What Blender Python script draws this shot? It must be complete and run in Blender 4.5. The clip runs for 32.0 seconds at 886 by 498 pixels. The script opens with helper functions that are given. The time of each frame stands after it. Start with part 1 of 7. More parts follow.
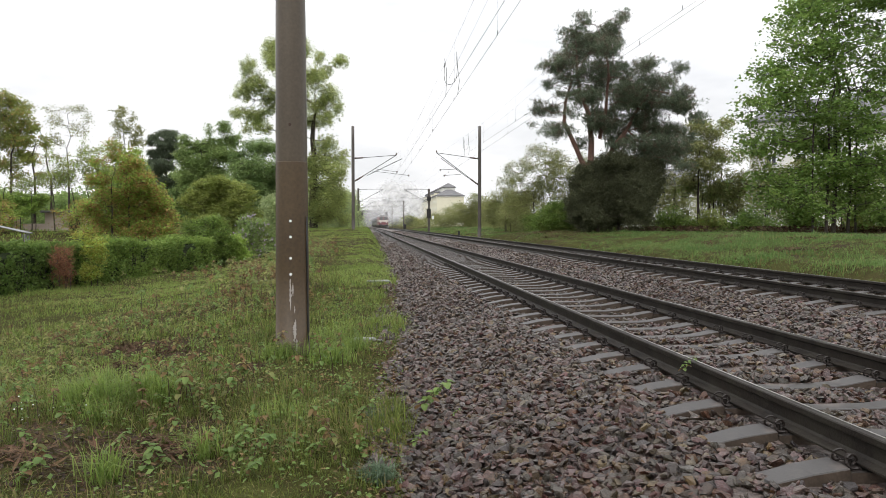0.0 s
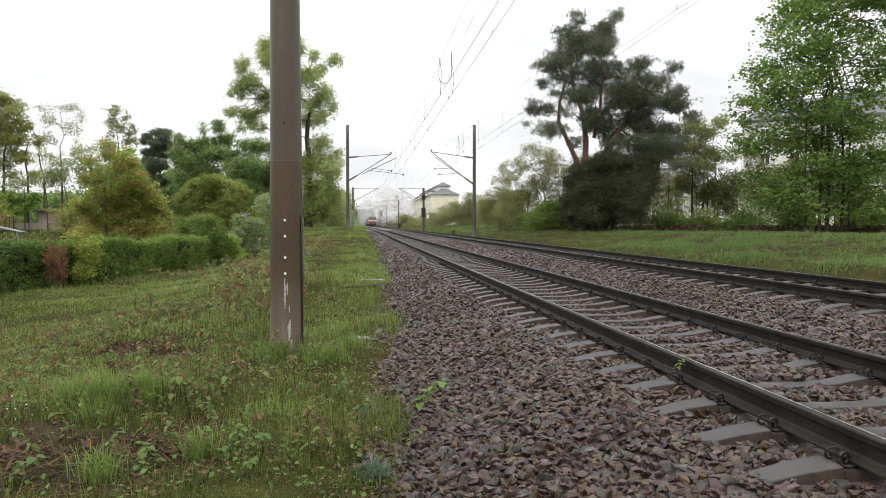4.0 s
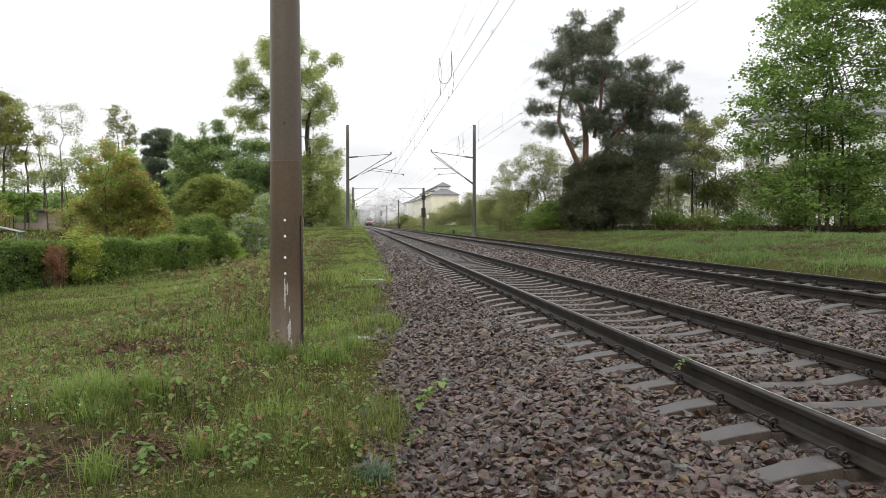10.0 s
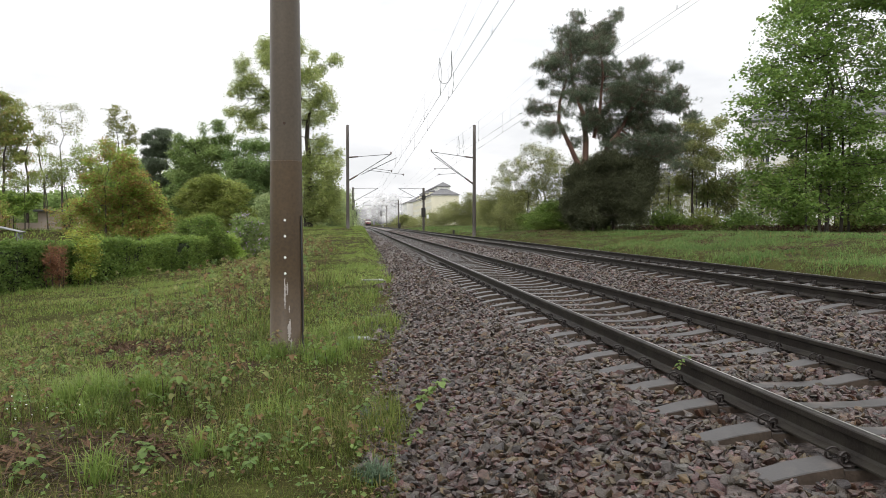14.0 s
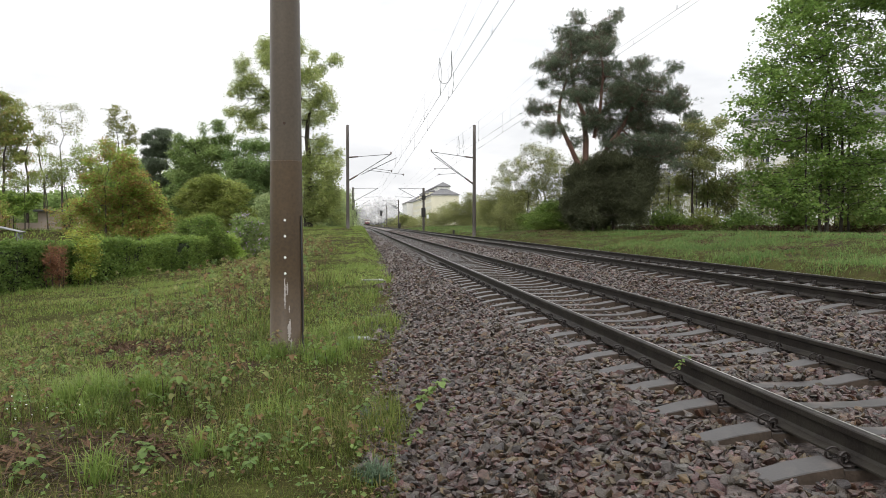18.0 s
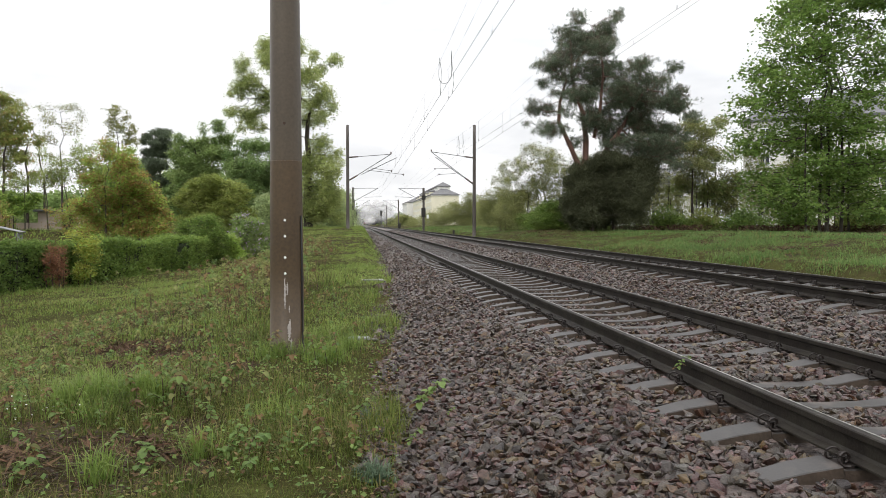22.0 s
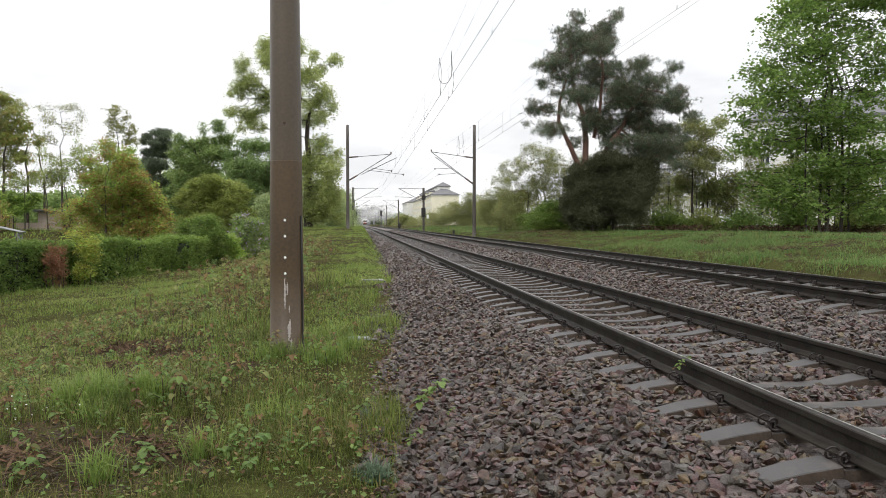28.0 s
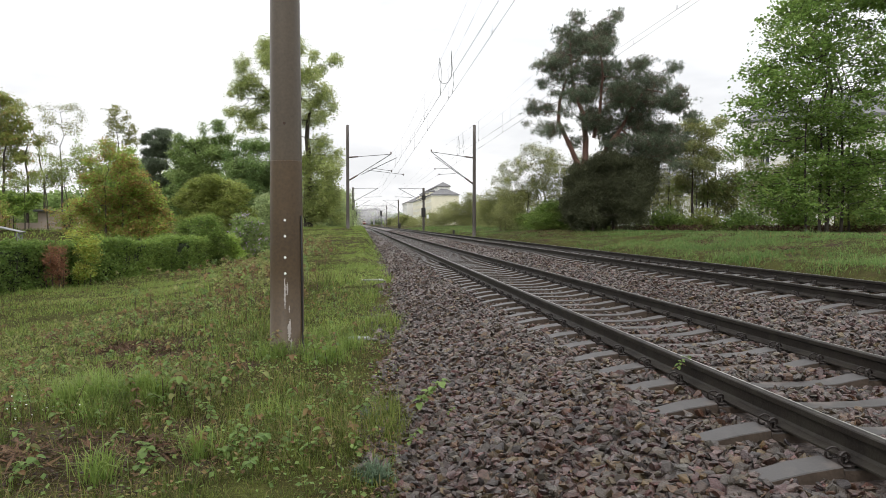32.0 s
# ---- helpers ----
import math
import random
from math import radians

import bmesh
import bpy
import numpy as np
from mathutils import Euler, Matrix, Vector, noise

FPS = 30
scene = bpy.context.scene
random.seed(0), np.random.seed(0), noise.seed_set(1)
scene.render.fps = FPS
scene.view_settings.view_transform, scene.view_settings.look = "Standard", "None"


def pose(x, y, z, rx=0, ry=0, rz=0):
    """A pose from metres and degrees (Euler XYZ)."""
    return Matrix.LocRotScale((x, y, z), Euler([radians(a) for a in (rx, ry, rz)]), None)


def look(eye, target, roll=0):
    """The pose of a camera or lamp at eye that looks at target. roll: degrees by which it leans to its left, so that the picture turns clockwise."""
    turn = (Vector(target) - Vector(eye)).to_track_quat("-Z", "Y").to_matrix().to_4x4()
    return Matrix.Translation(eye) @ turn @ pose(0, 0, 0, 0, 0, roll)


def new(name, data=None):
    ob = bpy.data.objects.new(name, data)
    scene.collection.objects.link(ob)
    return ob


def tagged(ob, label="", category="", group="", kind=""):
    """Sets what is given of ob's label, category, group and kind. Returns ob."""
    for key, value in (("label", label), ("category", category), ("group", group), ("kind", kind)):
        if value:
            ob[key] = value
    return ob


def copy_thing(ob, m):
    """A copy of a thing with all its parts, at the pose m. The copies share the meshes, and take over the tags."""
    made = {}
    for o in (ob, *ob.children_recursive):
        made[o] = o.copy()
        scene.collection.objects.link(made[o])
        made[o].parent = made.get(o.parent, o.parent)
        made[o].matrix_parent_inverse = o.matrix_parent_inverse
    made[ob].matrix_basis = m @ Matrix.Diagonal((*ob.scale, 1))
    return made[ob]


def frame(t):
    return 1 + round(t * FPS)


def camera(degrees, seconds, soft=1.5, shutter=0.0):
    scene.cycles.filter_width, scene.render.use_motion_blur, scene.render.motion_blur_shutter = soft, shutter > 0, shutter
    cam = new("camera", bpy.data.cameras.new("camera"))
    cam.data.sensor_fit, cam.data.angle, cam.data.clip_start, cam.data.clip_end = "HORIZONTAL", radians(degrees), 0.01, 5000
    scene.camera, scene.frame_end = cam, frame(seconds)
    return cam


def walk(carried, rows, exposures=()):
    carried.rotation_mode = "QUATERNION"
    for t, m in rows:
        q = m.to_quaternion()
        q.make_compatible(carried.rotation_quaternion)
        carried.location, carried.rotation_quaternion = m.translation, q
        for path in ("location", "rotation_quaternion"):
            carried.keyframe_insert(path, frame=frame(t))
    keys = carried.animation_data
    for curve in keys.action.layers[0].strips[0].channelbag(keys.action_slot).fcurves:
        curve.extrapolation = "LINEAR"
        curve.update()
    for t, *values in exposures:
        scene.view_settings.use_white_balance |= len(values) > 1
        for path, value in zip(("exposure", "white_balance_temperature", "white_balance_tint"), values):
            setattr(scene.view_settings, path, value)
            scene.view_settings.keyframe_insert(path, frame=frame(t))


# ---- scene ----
cam = camera(63.13, 32.0, soft=0.88)
EYE = (0.0, 0.0, 1.008)


def aim(right, down):
    """The camera's pose, turned by that many degrees from its resting direction."""
    return pose(*EYE, 88.0 - down, 0, -6.64 - right)


walk(cam, [(0.0, aim(-0.42, -0.075)), (0.1, aim(-0.34, -0.075)), (0.2, aim(-0.20, -0.075)), (0.3, aim(-0.08, -0.075)), (0.4, aim(0.0, -0.075)),
           (0.9, aim(0.0, -0.05)), (1.5, aim(0, 0)), (2.0, aim(0, 0)), (32.0, aim(0, 0))])

# ---- sky and light: a bright overcast morning ----
world = bpy.data.worlds.new("overcast_sky")
scene.world = world
world.use_nodes = True
wn, wl = world.node_tree.nodes, world.node_tree.links
wn.clear()
SUN_UP, SUN_ROUND = radians(42), radians(205)
sky = wn.new("ShaderNodeTexSky")
sky.sky_type, sky.sun_disc, sky.sun_elevation, sky.sun_rotation = "NISHITA", False, SUN_UP, SUN_ROUND
sky.air_density, sky.dust_density, sky.ozone_density = 1.0, 4.0, 1.0
sky_coord = wn.new("ShaderNodeTexCoord")
sky_map = wn.new("ShaderNodeMapping")
sky_map.inputs["Scale"].default_value = (2.2, 2.2, 6.5)
clouds = wn.new("ShaderNodeTexNoise")
clouds.inputs["Scale"].default_value, clouds.inputs["Detail"].default_value, clouds.inputs["Roughness"].default_value = 1.3, 5.0, 0.55
ramp = wn.new("ShaderNodeValToRGB")
ramp.color_ramp.elements[0].position, ramp.color_ramp.elements[0].color = 0.30, (0.84, 0.855, 0.885, 1)
ramp.color_ramp.elements[1].position, ramp.color_ramp.elements[1].color = 0.50, (1.10, 1.10, 1.11, 1)
sky_dim = wn.new("ShaderNodeVectorMath")
sky_dim.operation = "SCALE"
sky_dim.inputs["Scale"].default_value = 0.1
veil = wn.new("ShaderNodeMix")
veil.data_type = "RGBA"
veil.inputs["Factor"].default_value = 0.93
back = wn.new("ShaderNodeBackground")
back.inputs["Strength"].default_value = 1.0
wout = wn.new("ShaderNodeOutputWorld")
wl.new(sky_coord.outputs["Generated"], sky_map.inputs["Vector"])
wl.new(sky_map.outputs["Vector"], clouds.inputs["Vector"])
wl.new(clouds.outputs["Fac"], ramp.inputs["Fac"])
wl.new(sky.outputs["Color"], sky_dim.inputs[0])
wl.new(sky_dim.outputs["Vector"], veil.inputs["A"])
wl.new(ramp.outputs["Color"], veil.inputs["B"])
sky_up = wn.new("ShaderNodeSeparateXYZ")
zenith = wn.new("ShaderNodeMapRange")
zenith.inputs["From Min"].default_value, zenith.inputs["From Max"].default_value = 0.15, 1.0
zenith.inputs["To Min"].default_value, zenith.inputs["To Max"].default_value = 1.0, 2.3
wl.new(sky_coord.outputs["Generated"], sky_up.inputs["Vector"])
wl.new(sky_up.outputs["Z"], zenith.inputs["Value"])
wl.new(zenith.outputs["Result"], back.inputs["Strength"])
wl.new(veil.outputs["Result"], back.inputs["Color"])
wl.new(back.outputs["Background"], wout.inputs["Surface"])
sun = new("sun", bpy.data.lights.new("sun", "SUN"))
sun.data.energy, sun.data.angle, sun.data.color = 0.6, radians(40), (1.0, 0.97, 0.93)
sun.matrix_world = look((0, 0, 60), (-60 * math.sin(SUN_ROUND) / math.tan(SUN_UP), -60 * math.cos(SUN_ROUND) / math.tan(SUN_UP), 0))
scene.view_settings.exposure = 0.0

# ---- materials ----


def surface(name, dark, light, rough=0.8, scale=4.0, fine=60.0, bump=0.3, metal=0.0, islands=0.0, depth=0.01, spec=0.4, patch=None, patch_at=0.6, patch_scale=0.8, hues=0.035):
    """A procedural surface: two colours over coarse and fine noise, bump, and a random shade for each loose piece."""
    m = bpy.data.materials.new(name)
    m.use_nodes = True
    n, l = m.node_tree.nodes, m.node_tree.links
    p = n["Principled BSDF"]
    p.inputs["Roughness"].default_value, p.inputs["Metallic"].default_value = rough, metal
    p.inputs["Specular IOR Level"].default_value = spec
    co = n.new("ShaderNodeTexCoord")
    a, b = n.new("ShaderNodeTexNoise"), n.new("ShaderNodeTexNoise")
    for node, s in ((a, scale), (b, fine)):
        node.inputs["Scale"].default_value, node.inputs["Detail"].default_value = s, 4.0
        l.new(co.outputs["Object"], node.inputs["Vector"])
    add = n.new("ShaderNodeMath")
    add.operation = "ADD"
    l.new(a.outputs["Fac"], add.inputs[0])
    l.new(b.outputs["Fac"], add.inputs[1])
    rng = n.new("ShaderNodeMapRange")
    rng.inputs["From Min"].default_value, rng.inputs["From Max"].default_value = 0.72, 1.28
    l.new(add.outputs[0], rng.inputs["Value"])
    mix = n.new("ShaderNodeMix")
    mix.data_type = "RGBA"
    mix.inputs["A"].default_value, mix.inputs["B"].default_value = (*dark, 1), (*light, 1)
    l.new(rng.outputs["Result"], mix.inputs["Factor"])
    colour = mix.outputs["Result"]
    if patch:
        c = n.new("ShaderNodeTexNoise")
        c.inputs["Scale"].default_value, c.inputs["Detail"].default_value = patch_scale, 6.0
        l.new(co.outputs["Object"], c.inputs["Vector"])
        r2 = n.new("ShaderNodeMapRange")
        r2.inputs["From Min"].default_value, r2.inputs["From Max"].default_value = patch_at - 0.06, patch_at + 0.06
        l.new(c.outputs["Fac"], r2.inputs["Value"])
        mix2 = n.new("ShaderNodeMix")
        mix2.data_type = "RGBA"
        mix2.inputs["B"].default_value = (*patch, 1)
        l.new(r2.outputs["Result"], mix2.inputs["Factor"])
        l.new(colour, mix2.inputs["A"])
        colour = mix2.outputs["Result"]
    if islands:
        g, o = n.new("ShaderNodeNewGeometry"), n.new("ShaderNodeObjectInfo")
        s = n.new("ShaderNodeMath")
        s.operation = "ADD"
        l.new(g.outputs["Random Per Island"], s.inputs[0])
        l.new(o.outputs["Random"], s.inputs[1])
        fr = n.new("ShaderNodeMath")
        fr.operation = "FRACT"
        l.new(s.outputs[0], fr.inputs[0])
        v = n.new("ShaderNodeMapRange")
        v.inputs["To Min"].default_value, v.inputs["To Max"].default_value = 1 - islands, 1 + islands
        l.new(fr.outputs[0], v.inputs["Value"])
        hue = n.new("ShaderNodeMapRange")
        hue.inputs["To Min"].default_value, hue.inputs["To Max"].default_value = 0.5 - hues * islands, 0.5 + hues * islands
        f2 = n.new("ShaderNodeMath")
        f2.operation = "MULTIPLY_ADD"
        f2.inputs[1].default_value, f2.inputs[2].default_value = 7.31, 0.13
        l.new(fr.outputs[0], f2.inputs[0])
        f3 = n.new("ShaderNodeMath")
        f3.operation = "FRACT"
        l.new(f2.outputs[0], f3.inputs[0])
        l.new(f3.outputs[0], hue.inputs["Value"])
        hs = n.new("ShaderNodeHueSaturation")
        if hues > 0.04:
            sat, f4 = n.new("ShaderNodeMapRange"), n.new("ShaderNodeMath")
            sat.inputs["To Min"].default_value, sat.inputs["To Max"].default_value = 0.55, 1.65
            f4.operation = "PINGPONG"
            f4.inputs[1].default_value = 0.083
            sat.inputs["From Max"].default_value = 0.083
            l.new(fr.outputs[0], f4.inputs[0])
            l.new(f4.outputs[0], sat.inputs["Value"])
            l.new(sat.outputs["Result"], hs.inputs["Saturation"])
        l.new(hue.outputs["Result"], hs.inputs["Hue"])
        l.new(v.outputs["Result"], hs.inputs["Value"])
        l.new(colour, hs.inputs["Color"])
        colour = hs.outputs["Color"]
    l.new(colour, p.inputs["Base Color"])
    if bump:
        bp = n.new("ShaderNodeBump")
        bp.inputs["Strength"].default_value, bp.inputs["Distance"].default_value = bump, depth
        l.new(add.outputs[0], bp.inputs["Height"])
        l.new(bp.outputs["Normal"], p.inputs["Normal"])
    return m


def foliage(name, dark, light, rough=0.5, through_leaf=0.3, spread=0.35):
    """Leaves or blades: each its own shade, some light passing through."""
    m = surface(name, dark, light, rough, 0.35, 9.0, 0, islands=spread, spec=0.22)
    n, l = m.node_tree.nodes, m.node_tree.links
    p = n["Principled BSDF"]
    t = n.new("ShaderNodeBsdfTranslucent")
    x = n.new("ShaderNodeMixShader")
    x.inputs["Fac"].default_value = min(0.6, through_leaf + 0.25)
    l.new(p.inputs["Base Color"].links[0].from_socket, t.inputs["Color"])
    l.new(p.outputs["BSDF"], x.inputs[1])
    l.new(t.outputs["BSDF"], x.inputs[2])
    l.new(x.outputs["Shader"], n["Material Output"].inputs["Surface"])
    return m


M = {
    "soil": surface("verge_soil_and_moss", (0.0289, 0.0223, 0.0103), (0.0702, 0.0753, 0.0222), 0.95, 2.6, 45, 0.9, depth=0.03, spec=0.03, patch=(0.046, 0.032, 0.021), patch_at=0.60),
    "bank": foliage("bank_grass", (0.0866, 0.1586, 0.0448), (0.1900, 0.2769, 0.0897), 0.5, 0.4, 0.35),
    "bed": surface("ballast_bed", (0.0432, 0.0336, 0.0298), (0.1440, 0.1114, 0.0960), 0.6, 9, 24, 1.0, depth=0.05, spec=0.45),
    "stone": surface("ballast_stone", (0.0201, 0.0135, 0.0101), (0.0933, 0.0650, 0.0514), 0.32, 22, 120, 0.9, islands=0.70, spec=0.42, depth=0.007, hues=0.068),
    "concrete": surface("sleeper_concrete", (0.0237, 0.0211, 0.0192), (0.0409, 0.0358, 0.0339), 0.45, 3, 70, 0.3, islands=0.12, depth=0.002, spec=0.45, patch=(0.075, 0.060, 0.052), patch_at=0.62, patch_scale=5),
    "concrete_side": surface("stained_sleeper_side", (0.030, 0.021, 0.014), (0.066, 0.047, 0.034), 0.8, 9, 60, 0.6, islands=0.12, depth=0.004),
    "rail": surface("rusty_rail_side", (0.008, 0.0062, 0.005), (0.023, 0.018, 0.014), 0.6, 4, 60, 0.7, depth=0.004, spec=0.2, patch=(0.024, 0.0205, 0.0155), patch_at=0.55, patch_scale=6),
    "rail_top": surface("polished_rail_top", (0.38, 0.365, 0.35), (0.52, 0.50, 0.48), 0.30, 1.2, 30, 0.05, metal=0.9, depth=0.001),
    "clip": surface("rusty_spring_clip", (0.014, 0.0105, 0.009), (0.032, 0.024, 0.021), 0.5, 20, 90, 0.2, depth=0.001),
    "mast": surface("weathered_brown_mast", (0.0460, 0.0274, 0.0104), (0.0800, 0.0500, 0.0208), 0.48, 0.9, 30, 0.15, depth=0.002, spec=0.5),
    "mast_grey": surface("weathered_grey_brown_paint", (0.0500, 0.0363, 0.0213), (0.0800, 0.0588, 0.0357), 0.34, 0.9, 30, 0.15, depth=0.002, spec=0.5),
    "mast_far": surface("weathered_grey_brown_mast", (0.062, 0.053, 0.046), (0.100, 0.088, 0.078), 0.5, 0.9, 30, 0.15, depth=0.002),
    "gold": foliage("golden_privet_leaf", (0.2530, 0.2760, 0.0495), (0.4140, 0.4200, 0.0935), 0.5, 0.3, 0.3),
    "tuft": foliage("bright_tuft_grass", (0.1546, 0.2318, 0.0520), (0.2946, 0.3729, 0.1050), 0.45, 0.35, 0.35),
    "fescue": foliage("blue_grey_fescue", (0.085, 0.130, 0.075), (0.160, 0.225, 0.140), 0.5, 0.2, 0.3),
    "peel": surface("flaked_pale_paint", (0.30, 0.27, 0.25), (0.42, 0.39, 0.36), 0.8, 20, 90, 0.3, depth=0.002),
    "steel": surface("galvanised_steel", (0.10, 0.10, 0.10), (0.17, 0.17, 0.17), 0.5, 4, 50, 0.1, metal=0.4, depth=0.001),
    "wire": surface("weathered_copper_wire", (0.06, 0.06, 0.06), (0.10, 0.10, 0.10), 0.6, 4, 50, 0, metal=0.3),
    "black": surface("black_rubber", (0.012, 0.012, 0.012), (0.022, 0.022, 0.022), 0.55, 8, 60, 0.1, depth=0.001),
    "white": surface("white_plastic", (0.72, 0.76, 0.74), (0.82, 0.85, 0.83), 0.4, 8, 60, 0, spec=0.5),
    "insulator": surface("brown_ceramic_insulator", (0.05, 0.03, 0.022), (0.09, 0.055, 0.04), 0.25, 8, 60, 0, spec=0.5),
    "bark": surface("grey_bark", (0.035, 0.028, 0.023), (0.085, 0.070, 0.058), 0.9, 3, 30, 0.8, depth=0.03),
    "pine_bark": surface("red_pine_bark", (0.095, 0.055, 0.042), (0.20, 0.115, 0.088), 0.9, 3, 20, 0.8, depth=0.03),
    # cream wall paint, made paler in its colour to stand for haze
    "wall_cream": surface("cream_render", (0.70, 0.67, 0.52), (0.78, 0.75, 0.60), 0.85, 0.3, 6, 0.1, depth=0.01),
    "wall_white": surface("off_white_render", (0.66, 0.66, 0.62), (0.76, 0.76, 0.72), 0.85, 0.3, 6, 0.1, depth=0.01),
    "wall_pink": surface("pale_pink_render", (0.42, 0.34, 0.29), (0.55, 0.46, 0.40), 0.85, 0.8, 12, 0.2, depth=0.01),
    "wall_grey": surface("grey_render", (0.19, 0.195, 0.20), (0.27, 0.275, 0.28), 0.85, 0.3, 6, 0.1, depth=0.01),
    "slate": surface("grey_roof", (0.1187, 0.1187, 0.1232), (0.1832, 0.1832, 0.1872), 0.7, 0.6, 9, 0.3, depth=0.02),
    "glass": surface("window_glass", (0.03, 0.035, 0.04), (0.05, 0.055, 0.06), 0.12, 0.5, 4, 0, spec=0.6),
    "red": surface("red_locomotive_paint", (0.13, 0.020, 0.022), (0.19, 0.030, 0.032), 0.4, 1, 20, 0),
    "cream": surface("cream_stripe_paint", (0.62, 0.57, 0.48), (0.72, 0.67, 0.58), 0.4, 1, 20, 0),
    "coach": surface("dark_green_coach_paint", (0.035, 0.050, 0.040), (0.055, 0.070, 0.060), 0.4, 1, 20, 0),
    "grey_roof": surface("grey_coach_roof", (0.16, 0.16, 0.16), (0.24, 0.24, 0.24), 0.6, 1, 20, 0),
    "roof_pale": surface("pale_grey_roof_paint", (0.24, 0.235, 0.23), (0.32, 0.315, 0.31), 0.5, 1, 20, 0),
    "under": surface("dark_running_gear", (0.015, 0.014, 0.013), (0.03, 0.028, 0.026), 0.7, 3, 30, 0),
    "litter": surface("dead_brown_litter", (0.046, 0.025, 0.014), (0.122, 0.072, 0.040), 0.95, 6, 60, 0.6, islands=0.4, depth=0.01),
    "clod": surface("dark_wet_soil", (0.026, 0.018, 0.013), (0.072, 0.050, 0.035), 0.9, 12, 80, 0.6, islands=0.3, depth=0.004),
    "slab": surface("wet_concrete_slab", (0.12, 0.125, 0.12), (0.18, 0.185, 0.18), 0.3, 5, 40, 0.2, depth=0.003),
    "grass": foliage("meadow_grass", (0.0737, 0.1026, 0.0218), (0.1808, 0.2160, 0.0541), 0.5, 0.4, 0.6),
    "grass_dry": foliage("dry_straw_grass", (0.165, 0.143, 0.055), (0.286, 0.242, 0.110), 0.7, 0.25, 0.3),
    "weed": foliage("weed_leaf", (0.1190, 0.1922, 0.0563), (0.2524, 0.3548, 0.1127), 0.5, 0.3, 0.3),
    "weed_red": foliage("reddish_weed_leaf", (0.135, 0.082, 0.042), (0.262, 0.180, 0.085), 0.6, 0.2, 0.4),
    "weed_stem": surface("brown_stem", (0.040, 0.022, 0.015), (0.085, 0.045, 0.030), 0.7, 9, 60, 0.1, depth=0.001),
    "maple": foliage("maple_leaf", (0.1287, 0.2134, 0.0473), (0.2468, 0.3583, 0.0955), 0.45, 0.35, 0.35),
    # young oak green, with haze mixed into the colour: greyer and lighter
    "oak": foliage("young_oak_leaf", (0.276, 0.329, 0.114), (0.517, 0.571, 0.228), 0.5, 0.35, 0.35),
    "pine": foliage("pine_needle", (0.090, 0.118, 0.074), (0.172, 0.212, 0.136), 0.55, 0.12, 0.35),
    "pine_brown": foliage("old_pine_needle", (0.12, 0.10, 0.07), (0.20, 0.175, 0.13), 0.6, 0.12, 0.35),
    "conifer": foliage("dark_conifer_needle", (0.0576, 0.0634, 0.0329), (0.1040, 0.1145, 0.0602), 0.6, 0.1, 0.3),
    "woods": foliage("mixed_wood_leaf", (0.1660, 0.2506, 0.0830), (0.3414, 0.4310, 0.1596), 0.5, 0.3, 0.35),
    "woods_dark": foliage("dark_wood_leaf", (0.1481, 0.2360, 0.0819), (0.2981, 0.3900, 0.1502), 0.5, 0.25, 0.35),
    "yellow": foliage("yellow_green_leaf", (0.2296, 0.3402, 0.0646), (0.4239, 0.5436, 0.1330), 0.5, 0.35, 0.35),
    # leaf green paled and greyed: distance haze put into the colour
    "hazy": foliage("haze_lightened_leaf", (0.235, 0.300, 0.135), (0.420, 0.490, 0.235), 0.5, 0.35, 0.3),
    "copper": foliage("coppery_leaf", (0.2951, 0.1998, 0.0680), (0.4736, 0.3429, 0.1351), 0.55, 0.3, 0.35),
    "pale": foliage("pale_spring_leaf", (0.1881, 0.2043, 0.0730), (0.3447, 0.3519, 0.1400), 0.55, 0.35, 0.35),
    "scrub": foliage("dull_green_scrub_leaf", (0.1830, 0.2064, 0.0778), (0.3355, 0.3480, 0.1404), 0.55, 0.3, 0.35),
    "olive": foliage("olive_leaf", (0.195, 0.245, 0.060), (0.365, 0.400, 0.117), 0.55, 0.3, 0.3),
    "hedge_dark": foliage("dark_hedge_leaf", (0.076, 0.129, 0.029), (0.163, 0.241, 0.060), 0.5, 0.3, 0.35),
    "hedge": foliage("hedge_leaf", (0.105, 0.170, 0.036), (0.227, 0.317, 0.075), 0.5, 0.3, 0.35),
    # near-black green: the shade among the hedge's twigs, put into the colour
    "hedge_shade": surface("hedge_inner_shade", (0.012, 0.020, 0.006), (0.035, 0.052, 0.014), 0.95, 5, 40, 0.5, depth=0.03),
    "flower": foliage("lilac_blossom", (0.408, 0.286, 0.454), (0.592, 0.437, 0.648), 0.6, 0.2, 0.2),
    "dead": foliage("rust_brown_dead_twigs", (0.1760, 0.0861, 0.0464), (0.3200, 0.1722, 0.0960), 0.8, 0.1, 0.35),
}


# ---- building blocks ----
def mesh_of(name, verts, faces, mats, which=None, smooth=False):
    """A mesh from arrays; every face has the same number of corners."""
    verts, faces = np.asarray(verts, np.float32), np.asarray(faces, np.int32)
    me = bpy.data.meshes.new(name)
    k = faces.shape[1]
    me.vertices.add(len(verts))
    me.vertices.foreach_set("co", verts.ravel())
    me.loops.add(faces.size)
    me.loops.foreach_set("vertex_index", faces.ravel())
    me.polygons.add(len(faces))
    me.polygons.foreach_set("loop_start", np.arange(0, faces.size, k, dtype=np.int32))
    if which is not None:
        me.polygons.foreach_set("material_index", np.asarray(which, np.int32))
    me.polygons.foreach_set("use_smooth", np.full(len(faces), smooth))
    for m in mats if isinstance(mats, (list, tuple)) else [mats]:
        me.materials.append(m)
    me.update(calc_edges=True)
    return me


